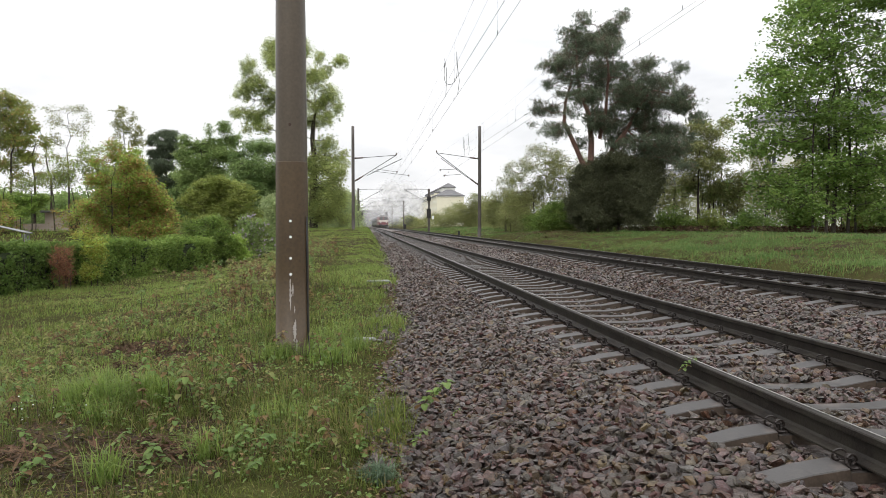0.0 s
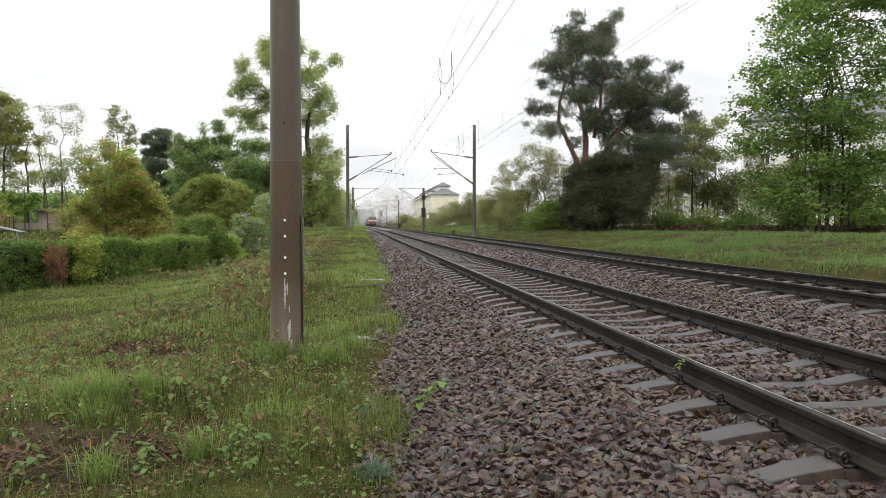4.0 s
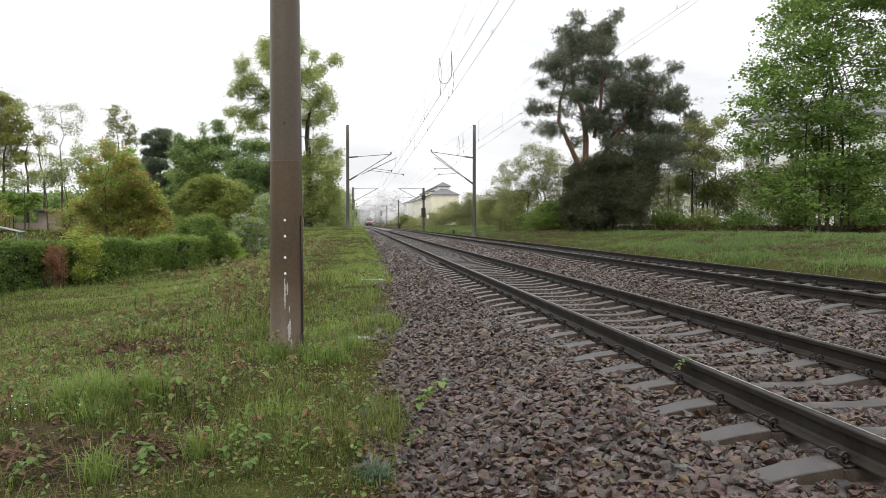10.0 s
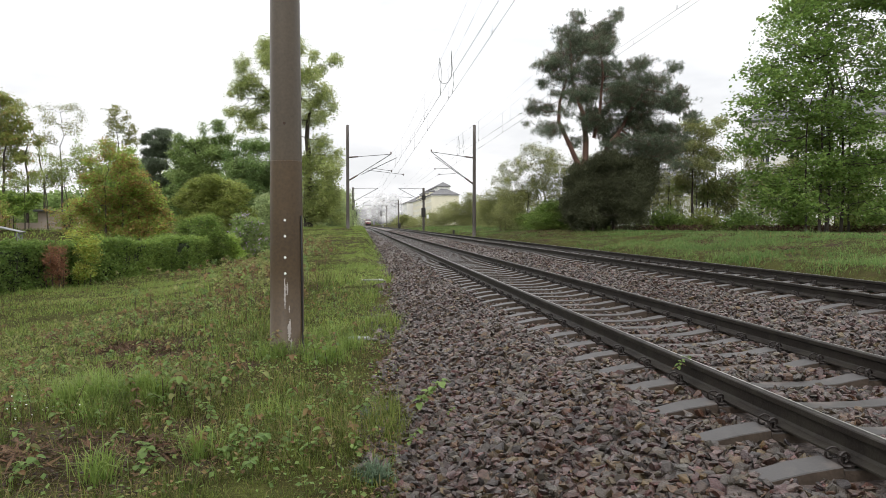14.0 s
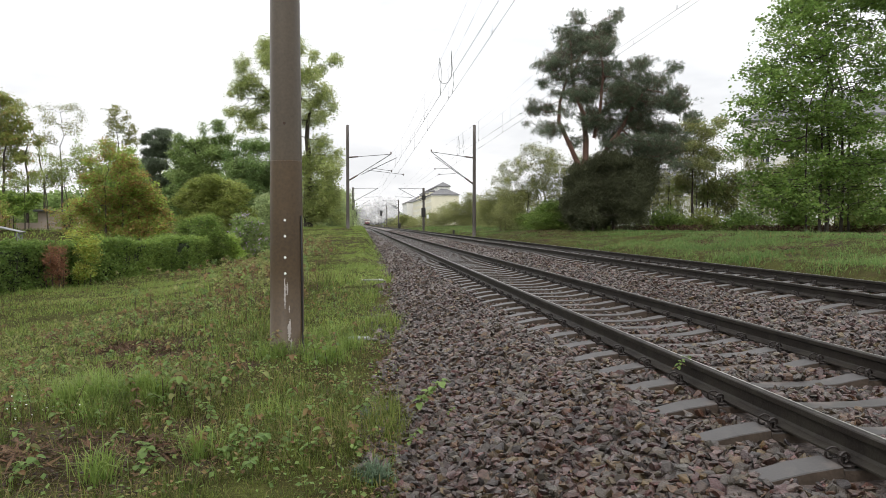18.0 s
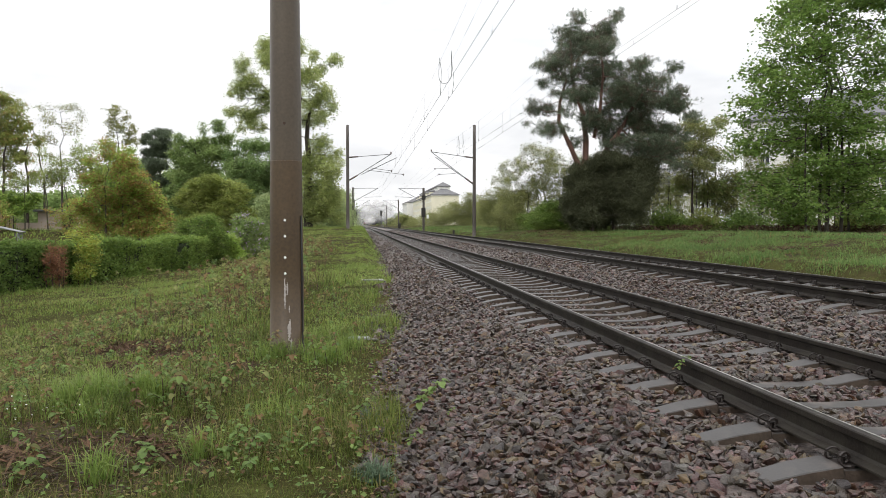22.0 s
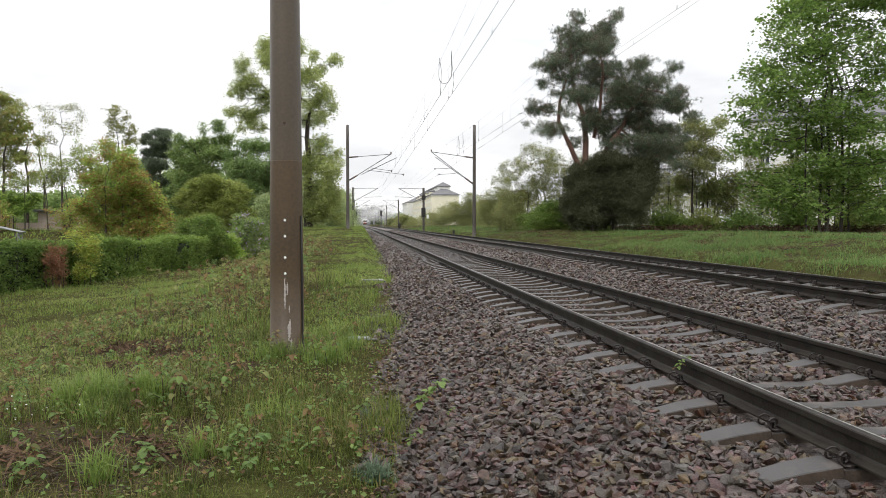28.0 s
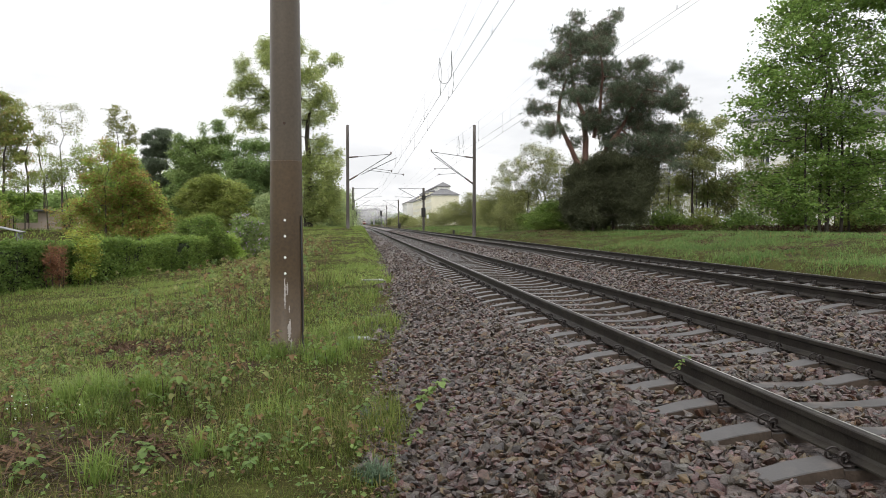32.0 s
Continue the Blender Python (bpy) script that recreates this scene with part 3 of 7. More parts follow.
def line_mast(x, y, top, side, width, reach, label="thin grey steel mast further along the line"):
    z0 = float(height(x, y)) - 0.2
    m = thing("catenary_mast", pose(x, y, z0), label, "mast", "masts along the line")
    part("pole", boxes((-width / 2, width / 2, -width / 2, width / 2, 0, top - z0), bevel=width * 0.12), M["mast_far"], m)
    t = top - z0
    rod("top_tube", [(0, 0, t - 0.15), (side * reach, 0, t - 0.10)], 0.035, M["steel"], m, 5)
    rod("strut", [(0, 0, t - 2.3), (side * reach, 0, t - 0.10)], 0.045, M["steel"], m, 5)
    rod("steady_arm", [(side * reach * 0.45, 0.1, t - 1.55), (side * reach * 1.15, 0.1, t - 1.45)], 0.03, M["steel"], m, 5)
    return m, z0


for y, t in ((116, 6.8), (186, 7.2), (240, 7.0), (300, 7.0), (370, 7.2)):
    wide = 0.34 if y == 116 else 0.30
    m, z0 = line_mast(10.35 + float(bend(y)), y, t, -1, wide, 4.0, "stout mast with dark equipment boxes" if y == 116 else "thin grey steel mast further along the line")
    if y == 116:
        part("equipment_box", boxes((-0.34, 0.30, -0.3, 0.3, 2.4, 3.9), bevel=0.03), M["under"], m, "dark equipment box")
        part("equipment_box", boxes((-0.30, 0.30, -0.3, 0.3, 5.2, 5.9), bevel=0.03), M["under"], m)
        part("plate", boxes((0.45, 0.80, -0.35, -0.32, 2.2, 2.8)), M["white"], m, "white number plate")
    line_mast(-0.95 + float(bend(y)), y, t, 1, 0.30, 4.0)


def signal(x, y, top, label):
    z0 = float(height(x, y)) - 0.2
    s = thing("railway_signal", pose(x, y, z0), label, "signal", "line signals")
    t = top - z0
    part("post", boxes((-0.09, 0.09, -0.09, 0.09, 0, t - 0.2), bevel=0.02), M["steel"], s)
    part("signal_head", boxes((-0.38, 0.38, -0.15, 0.15, t - 2.0, t), bevel=0.12), M["under"], s, "black signal head seen from behind")
    tagged(part("ladder", boxes((-0.35, -0.31, 0.1, 0.14, 0.3, t - 1.8), (-0.12, -0.08, 0.1, 0.14, 0.3, t - 1.8), *[(-0.35, -0.08, 0.11, 0.13, 0.5 + 0.3 * i, 0.53 + 0.3 * i) for i in range(9)]), M["steel"], s), kind="stuff")
    part("cabinet", boxes((0.25, 0.75, -0.2, 0.2, 0, 1.1), bevel=0.03), M["wall_grey"], s, "pale cable cabinet")
    return s


signal(-0.75, 170, 3.9, "dark railway signal head on a grey post")
signal(8.0, 262, 5.8, "tall dark railway signal beside the far track")
post = thing("marker_post", pose(9.6, 73, float(height(9.6, 73)) - 0.1), "short black post at the track edge", "post")
part("shaft", boxes((-0.09, 0.09, -0.09, 0.09, 0, 0.85), bevel=0.02), M["black"], post)
part("cap", boxes((-0.11, 0.11, -0.11, 0.11, 0.85, 0.92), bevel=0.02), M["under"], post)
case = thing("cable_cabinet", pose(10.1, 182, float(height(10.1, 182)) - 0.1), "small dark cabinet beside the far track", "cabinet")
part("body", boxes((-0.35, 0.35, -0.3, 0.3, 0, 1.3), bevel=0.05), M["under"], case)
part("roof", boxes((-0.40, 0.40, -0.35, 0.35, 1.3, 1.38), bevel=0.02), M["steel"], case)
slab = part("concrete_slab", boxes((-0.30, 0.30, -0.22, 0.22, -0.05, 0.045), bevel=0.02), M["slab"], None)
slab.location = (0.35, 18.6, float(height(0.35, 18.6)) - 0.005)
tagged(slab, "flat wet concrete slab lying in the grass", "slab")
slab2 = part("concrete_slab", boxes((-0.14, 0.14, -0.10, 0.10, -0.03, 0.035), bevel=0.015), M["slab"], None)
slab2.location = (0.0, 9.3, float(height(0.0, 9.3)) + 0.0)
tagged(slab2, "small pale stone slab lying in the grass", "slab")


# ---- trees, bushes and hedges ----
TURN = radians(6.64)
RIGHT = np.array([math.cos(TURN), -math.sin(TURN), 0.0])
AWAY = np.array([math.sin(TURN), math.cos(TURN), 0.0])


def leaf_quads(P, size, rnd, flat=0.5, long=1.5):
    """A small pointed leaf at each point, turned at random."""
    n = len(P)
    N = rnd.normal(size=(n, 3))
    N[:, 2] = np.abs(N[:, 2]) + flat
    N /= np.linalg.norm(N, axis=1)[:, None]
    U = np.cross(N, rnd.normal(size=(n, 3)))
    U /= np.linalg.norm(U, axis=1)[:, None] + 1e-9
    W = np.cross(N, U)
    s = size * rnd.uniform(0.6, 1.35, (n, 1))
    V = np.stack([P - U * s * long / 2, P + W * s / 2 + N * s * 0.12, P + U * s * long / 2, P - W * s / 2 + N * s * 0.12], 1).reshape(-1, 3)
    return V, np.arange(n * 4).reshape(-1, 4)


def needle_tufts(P, size, rnd, k=9):
    n = len(P)
    D = rnd.normal(size=(n, k, 3))
    D[..., 2] += 0.45
    D /= np.linalg.norm(D, axis=2)[..., None]
    S = np.cross(D, rnd.normal(size=(n, k, 3)))
    S /= np.linalg.norm(S, axis=2)[..., None] + 1e-9
    L = size * rnd.uniform(0.6, 1.2, (n, k, 1))
    B = P[:, None] + rnd.normal(size=(n, k, 3)) * size * 0.25
    V = np.stack([B - S * L * 0.09, B + S * L * 0.09, B + D * L], 2).reshape(-1, 3)
    return V, np.arange(n * k * 3).reshape(-1, 3)


def crown_points(B, deep, n, rnd, pad, curl, gaps):
    """Points where twigs end: spread through the clumps (a beside, h above, r wide, v high), with hollows between flat sprays."""
    w = B[:, 2] ** 2 * B[:, 3]
    w = w ** 0.85
    m = int(n * 1.65)
    own = rnd.choice(len(B), m, p=w / w.sum())
    D = rnd.normal(size=(m, 3))
    D *= (rnd.uniform(0, 1, m) ** 0.40 / np.linalg.norm(D, axis=1) * rnd.choice((0.85, 1.0, 1.12, 1.3), m, p=(0.25, 0.4, 0.25, 0.1)))[:, None]
    fat = 1.14
    P = np.stack([B[own, 0] + D[:, 0] * B[own, 2] * fat, deep[own] + D[:, 1] * B[own, 2] * fat, B[own, 1] + D[:, 2] * B[own, 3] * fat + curl * (D[:, 0] ** 2 + D[:, 1] ** 2) * B[own, 3]], 1)
    wave = 5.2 / gaps
    g = 0
    for q in range(7):
        d = rnd.normal(size=3)
        d *= wave * rnd.uniform(0.6, 1.7) / np.linalg.norm(d)
        d[2] *= 0.5 + 0.8 / max(0.25, pad)
        g = g + np.sin(P @ d + rnd.uniform(0, 6.28))
    order = np.argsort(g + rnd.normal(size=m) * 1.3)[::-1][:n]
    P = P[order]
    return P[:, :1] * RIGHT + P[:, 1:2] * AWAY + np.array([0, 0, 1.0]) * P[:, 2:3]


def grow(seeds, A, reach, rnd, most=90):
    """Twigs that grow step by step from the seeds towards the points A: nodes and the parent of each."""
    N, parent = np.array(seeds), np.full(len(seeds), -1)
    dist = np.linalg.norm(A[:, None] - N[None], axis=2)
    near, gap = dist.argmin(1), dist.min(1)
    live = gap > reach
    for _ in range(most):
        if not live.any() or len(N) > 2.2 * len(A) + len(seeds):
            break
        idx = near[live]
        d = A[live] - N[idx]
        d /= np.linalg.norm(d, axis=1)[:, None] + 1e-9
        acc = np.zeros_like(N)
        np.add.at(acc, idx, d)
        g = np.unique(idx)
        step_dir = acc[g] / (np.linalg.norm(acc[g], axis=1)[:, None] + 1e-9) + rnd.normal(size=(len(g), 3)) * 0.22
        step_dir /= np.linalg.norm(step_dir, axis=1)[:, None] + 1e-9
        fresh = N[g] + step_dir * reach
        n0 = len(N)
        N, parent = np.concatenate([N, fresh]), np.concatenate([parent, g])
        li = np.flatnonzero(live)
        dist = np.sqrt(np.maximum((A[li] ** 2).sum(1)[:, None] + (fresh ** 2).sum(1)[None] - 2 * A[li] @ fresh.T, 0))
        j, m = dist.argmin(1), dist.min(1)
        closer = m < gap[li]
        near[li[closer]], gap[li[closer]] = n0 + j[closer], m[closer]
        live = live & (gap > reach * 1.05)
    return N, parent


def twig_mesh(N, parent, girth, seeds, tip, material):
    """Thin tapered limbs along the grown nodes, thicker where more twigs meet."""
    n = len(N)
    load = np.zeros(n)
    for i in range(n - 1, seeds - 1, -1):
        if load[i] == 0:
            load[i] = tip ** 2.2
        load[parent[i]] += load[i]
    r = load ** (1 / 2.2)
    r[:seeds] = np.minimum(np.maximum(r[:seeds], tip), girth)
    i = np.arange(seeds, n)
    p = parent[i]
    a, b = N[p], N[i]
    ra, rb = np.minimum(r[p], r[i] * 1.35), r[i]
    d = b - a
    d /= np.linalg.norm(d, axis=1)[:, None] + 1e-9
    ref = np.where(np.abs(d[:, 2:3]) > 0.9, np.array([[1.0, 0, 0]]), np.array([[0, 0, 1.0]]))
    u = np.cross(d, ref)
    u /= np.linalg.norm(u, axis=1)[:, None] + 1e-9
    w = np.cross(d, u)
    sides = 4
    t = np.arange(sides) * 2 * np.pi / sides
    ring = np.cos(t)[None, :, None] * u[:, None] + np.sin(t)[None, :, None] * w[:, None]
    V = np.concatenate([a[:, None] + ring * ra[:, None, None], b[:, None] + ring * rb[:, None, None]], 1).reshape(-1, 3)
    q = np.array([(k, (k + 1) % sides, sides + (k + 1) % sides, sides + k) for k in range(sides)])
    F = (q[None] + (np.arange(len(i)) * 2 * sides)[:, None, None]).reshape(-1, 4)
    return mesh_of("branchwork", V, F, material, smooth=True)


def tree(name, x, y, z, blobs, label, category, leaf, bark, count, size, sprig, stems=((0.0, 0.25),), fork=0.35, needles=False, seed=1, group="", thin=1.0, mixed=None, depth_scale=0.55, k=9, trunk_top=0.86, boughs=(), pad=0.55, curl=0.0, per=5, tip=0.005, gaps=1.1):
    """A trunk or stems, limbs and twigs that grow out to fill the clumps of the crown, and many small leaves on the twigs."""
    rnd = np.random.default_rng(seed)
    B = np.array([(b[0], b[1], b[2], b[3] if len(b) > 3 else b[2] * 0.85) for b in blobs], float)
    t = thing(name, pose(x, y, z), label, category, group)
    spread = max(0.3, (B[:, 0].max() - B[:, 0].min()) / 2 * depth_scale)
    room = np.sqrt(np.clip(1 - ((B[:, 0] - B[:, 0].mean()) / (spread / depth_scale + 0.5)) ** 2, 0.1, 1))
    deep = rnd.uniform(-1, 1, len(B)) * spread * room
    top = B[:, 1].max()
    runs = []
    for dx, r in stems:
        hgt = np.linspace(min(-0.3, float(height(x, y)) - z - 0.15), top * trunk_top, 11)
        cx = np.interp(hgt, np.sort(B[:, 1]), B[np.argsort(B[:, 1]), 0])
        lean = dx + (cx * 0.6 - dx) * step(0.3, 1, hgt / top) * 0.5
        wob = np.cumsum(rnd.normal(size=11)) * 0.025 * top / 10
        pts = (lean + wob)[:, None] * RIGHT + (dx * 0.6 + np.cumsum(rnd.normal(size=11)) * 0.03 * top / 10)[:, None] * AWAY
        pts[:, 2] = hgt
        runs.append((pts, r * (1.05 - 0.95 * np.linspace(0, 1, 11)), 8))
    for line, r in boughs:
        L = np.array(line, float)
        u = np.linspace(0, len(L) - 1, 9)
        pts = np.interp(u, np.arange(len(L)), L[:, 0])[:, None] * RIGHT + np.cumsum(rnd.normal(size=9) * 0.12)[:, None] * AWAY
        pts[:, 2] = np.interp(u, np.arange(len(L)), L[:, 1])
        runs.append((pts, np.linspace(r, r * 0.35, 9), 8))
    joints = np.concatenate([q[0][1:] for q in runs])
    girth = np.concatenate([np.asarray(q[1])[1:] for q in runs])
    up = joints[:, 2] > min(top * fork * 0.5, B[:, 1].min())
    joints, girth = joints[up], girth[up]
    A = crown_points(B, deep, max(30, int(count * 2.6 / per)), rnd, pad, curl, gaps)
    A = A[A[:, 2] > 0.08]
    A = A[rnd.permutation(len(A))]
    N, parent = grow(joints, A[:min(len(A), 700 + len(A) // 3)], sprig * 1.1, rnd)
    part("trunk", tubes("trunk", runs, M[bark]), None, t)
    part("branchwork", twig_mesh(N, parent, girth, len(joints), tip * thin, M[bark]), None, t)
    P = A[:, None] + rnd.normal(size=(len(A), per, 3)) * sprig * np.array([0.62, 0.62, 0.30 + 0.3 * min(1, pad)])
    sel = rnd.uniform(0, 1, len(A)) < (mixed[1] if mixed else 0)
    for mat_name, pts in ((leaf, P[~sel].reshape(-1, 3)), (mixed[0] if mixed else "", P[sel].reshape(-1, 3))):
        if len(pts):
            V, F = needle_tufts(pts, size, rnd, k) if needles else leaf_quads(pts, size * 0.8, rnd, 0.7)
            part("crown", mesh_of("crown", V, F, M[mat_name]), None, t)
    return t


def layered(profile, n, r0, r1, flat, seed):
    """Flat clumps that fill an outline given by rows of (height, left edge, other edge)."""
    r = random.Random(seed)
    hs = [p[0] for p in profile]
    out = []
    for i in range(n):
        h = hs[0] + (hs[-1] - hs[0]) * (i + r.random()) / n
        a, b = np.interp(h, hs, [p[1] for p in profile]), np.interp(h, hs, [p[2] for p in profile])
        w = r.uniform(r0, r1)
        out.append((a + w * 0.8 + max(0.1, b - a - 1.6 * w) * r.random() ** 1.1, h, w, w * flat))
    return out


pine = tree("pine_tree", 16.3, 49.0, 0.50, [(-1.6, 14.0, 0.5, 0.5), (-1.8, 13.5, 0.55, 0.4), (-0.7, 13.4, 1.27, 0.71), (0.4, 13.6, 1.0, 0.5), (1.0, 14.2, 0.5, 0.36), (1.4, 14.7, 0.35, 0.28), (0.7, 14.1, 0.6, 0.4), (-2.6, 13.1, 0.55, 0.55), (-1.7, 12.3, 1.11, 0.59), (-0.1, 12.2, 1.03, 0.63), (-3.0, 11.4, 1.03, 0.48), (-3.9, 11.6, 0.32, 0.2), (-2.0, 10.6, 1.19, 0.55), (-3.3, 10.2, 0.55, 0.28), (0.6, 11.2, 1.03, 0.52), (-0.4, 9.8, 1.27, 0.59), (1.4, 10.1, 0.55, 0.55), (-4.2, 8.6, 0.63, 0.52), (-3.3, 8.6, 0.71, 0.32), (-2.6, 9.3, 0.55, 0.32), (-3.3, 6.7, 0.95, 0.44), (-2.9, 7.3, 0.63, 0.28), (-4.7, 7.4, 0.28, 0.16), (-4.0, 6.8, 0.48, 0.24), (0.8, 8.3, 1.19, 0.79), (-1.1, 6.2, 0.63, 0.4), (0.0, 7.2, 0.79, 0.48), (3.4, 9.3, 1.74, 0.71), (2.5, 11.0, 0.71, 0.32), (3.2, 11.6, 0.5, 0.3), (2.8, 11.2, 0.6, 0.35), (4.9, 10.9, 0.5, 0.4), (5.0, 10.6, 0.7, 0.4), (2.3, 10.3, 1.0, 0.5), (1.6, 9.6, 0.9, 0.5), (1.0, 7.4, 0.9, 0.5), (3.0, 10.3, 0.9, 0.45), (4.6, 10.4, 0.87, 0.4), (6.0, 8.8, 0.63, 0.48), (4.8, 8.6, 1.27, 0.55), (7.1, 8.0, 0.63, 0.4), (4.0, 7.2, 1.43, 0.48), (2.7, 7.8, 1.03, 0.48), (5.6, 7.1, 1.03, 0.44), (4.0, 6.0, 1.82, 0.55), (5.6, 5.7, 0.95, 0.44), (2.7, 4.9, 1.98, 0.71), (5.2, 4.4, 0.71, 0.32), (6.6, 6.7, 0.55, 0.28), (1.4, 5.8, 0.95, 0.48), (-0.9, 11.4, 0.9, 0.5), (-1.2, 9.0, 0.9, 0.5), (0.2, 10.4, 1.0, 0.5), (1.6, 8.9, 1.0, 0.6), (1.9, 6.8, 1.0, 0.5), (-0.6, 7.6, 0.7, 0.4), (2.4, 9.8, 0.9, 0.5), (4.2, 5.2, 1.4, 0.6), (3.4, 8.0, 1.1, 0.5), (-2.3, 8.1, 0.6, 0.3), (5.2, 9.4, 0.8, 0.4), (0.6, 13.9, 0.8, 0.35), (0.2, 13.0, 0.9, 0.5), (0.8, 12.6, 0.6, 0.35), (0.9, 12.0, 0.9, 0.5), (1.2, 10.8, 0.9, 0.5)],
            "tall spreading pine with red bark and grey-green needles", "tree", "pine", "pine_bark", 13500, 0.20, 0.23, stems=((-0.4, 0.34),), fork=0.5, needles=True, mixed=("pine_brown", 0.22), seed=3, k=6, pad=0.45, curl=0.25, tip=0.010, gaps=1.0, trunk_top=0.34, boughs=((((-0.9, 4.3), (-1.7, 6.0), (-2.5, 7.6), (-2.4, 9.0), (-2.0, 10.5)), 0.20), (((-0.6, 4.4), (-0.5, 6.4), (-0.7, 8.2), (-1.4, 10.0), (-1.6, 12.0)), 0.24), (((0.2, 4.6), (1.2, 6.2), (2.0, 7.2), (2.9, 8.8), (3.6, 9.8)), 0.20), (((0, 6.5), (0.4, 8.5), (0.6, 11.0), (0.2, 13.0)), 0.14)))
tree("hazel_bush", 13.4, 49.2, float(height(13.4, 49.2)), [(-0.9, 0.7, 0.8, 0.6), (0.3, 1.2, 0.9, 0.7), (1.2, 0.8, 0.8, 0.6), (0.0, 0.5, 1.0, 0.5), (0.9, 1.6, 0.6, 0.5), (-0.4, 1.6, 0.5, 0.4)], "fresh green hazel bush at the pine's foot", "bush", "hedge", "bark", 5200, 0.10, 0.2, stems=((0, 0.04), (0.5, 0.03), (-0.5, 0.03)), fork=0.05, seed=47)
tree("yew_bush", 16.2, 47.2, 0.45, [(-0.1, 3.8, 1.6, 0.99), (1.2, 2.7, 1.53, 1.3), (0.3, 1.5, 1.76, 1.07), (1.9, 1.9, 1.07, 1.53), (-0.8, 2.5, 1.07, 1.15), (-1.2, 1.0, 1.15, 0.69), (1.4, 4.2, 1.53, 0.76), (2.6, 3.1, 0.61, 0.84), (3.0, 4.4, 0.99, 0.53), (3.4, 3.5, 0.53, 0.61), (-1.6, 3.3, 0.61, 0.69), (-2.0, 1.9, 0.69, 0.76), (0.5, 4.8, 0.92, 0.53)], "dark dense evergreen thicket under the pine", "bush", "conifer", "bark", 12000, 0.22, 0.22, stems=((-0.6, 0.12), (1.0, 0.12)), needles=True, seed=4, k=6, pad=0.8, trunk_top=0.6)
MAPLE_OUTLINE = ((0.9, -4.0, 5.8), (3.1, -5.3, 6.1), (5.1, -5.5, 6.5), (7.2, -5.6, 6.5), (8.9, -5.4, 6.5), (10.6, -4.3, 6.5), (11.9, -4.0, 6.1), (13.3, -3.4, 5.6), (15.3, -2.3, 4.8), (17.0, -1.4, 3.4))
maple = tree("maple_tree", 28.3, 41.0, 0.55, layered(MAPLE_OUTLINE, 260, 0.8, 1.5, 0.42, 5) + [(-3.5, 13.4, 0.14, 0.21), (-4.0, 12.3, 0.28, 0.17), (-4.4, 10.9, 0.28, 0.17), (-5.2, 10.0, 0.24, 0.14), (-5.2, 9.1, 0.21, 0.14), (-6.3, 8.6, 0.24, 0.1)],
             "large fresh green maple in full spring leaf", "tree", "maple", "bark", 20000, 0.19, 0.29, stems=((-0.6, 0.09), (0.2, 0.13), (1.2, 0.10), (2.2, 0.07), (-1.8, 0.06)), fork=0.3, seed=5, pad=0.6, curl=-0.22, gaps=1.5, tip=0.009)
tree("oak_tree", -5.8, 83.2, 0.5, [(-7.2, 18.1, 0.96, 1.28), (-6.3, 16.2, 1.28, 1.03), (-7.7, 15.3, 1.03, 0.9), (-8.3, 13.2, 0.9, 0.58), (-6.7, 13.0, 1.28, 1.03), (-5.8, 11.5, 1.03, 0.58), (-5.0, 14.6, 1.03, 1.28), (-7.4, 11.6, 0.64, 0.77), (-4.8, 19.4, 1.03, 1.03), (-3.5, 20.0, 1.28, 0.9), (-2.5, 18.1, 1.54, 1.41), (-2.2, 14.9, 1.54, 1.41), (-0.6, 19.7, 1.03, 1.16), (0.2, 20.1, 0.64, 0.77), (2.9, 19.2, 0.77, 0.77), (1.3, 18.2, 0.77, 0.64), (0.7, 16.5, 1.28, 1.16), (2.3, 14.9, 1.03, 1.03), (2.8, 13.7, 0.64, 0.9), (1.0, 14.0, 1.28, 1.16), (0.0, 12.3, 1.03, 0.9), (2.0, 12.1, 0.77, 0.77), (-1.6, 12.4, 1.28, 1.03), (1.6, 9.5, 1.16, 1.03), (3.2, 8.0, 0.77, 1.03), (1.3, 7.3, 1.67, 1.28), (2.8, 6.0, 1.16, 1.16), (1.0, 4.4, 1.8, 1.41), (2.9, 3.5, 1.28, 1.28), (1.3, 1.9, 1.67, 1.16), (3.6, 1.2, 0.77, 0.77), (0.0, 6.7, 0.77, 1.93), (0.2, 2.8, 0.9, 1.93)],
     "tall old oak with young yellow-green leaves", "tree", "oak", "bark", 27000, 0.165, 0.34, stems=((0.0, 0.55),), fork=0.4, seed=6, tip=0.011, gaps=1.6)
tree("lime_tree", -10.6, 71.7, 0.45, [(-0.0, 7.9, 1.21, 0.77), (1.3, 8.1, 1.1, 0.77), (-1.7, 7.2, 0.77, 0.55), (0.5, 5.8, 1.54, 1.1), (-1.1, 5.8, 1.1, 0.88), (1.6, 4.2, 1.43, 1.32), (-0.0, 3.9, 1.43, 0.88), (-2.2, 6.4, 0.66, 0.55), (3.0, 5.8, 1.37, 1.37), (3.2, 3.1, 1.37, 1.37), (1.0, 2.0, 1.65, 0.88)], "dense dark green tree behind the hedge", "tree", "woods_dark", "bark", 17000, 0.15, 0.28, seed=7)
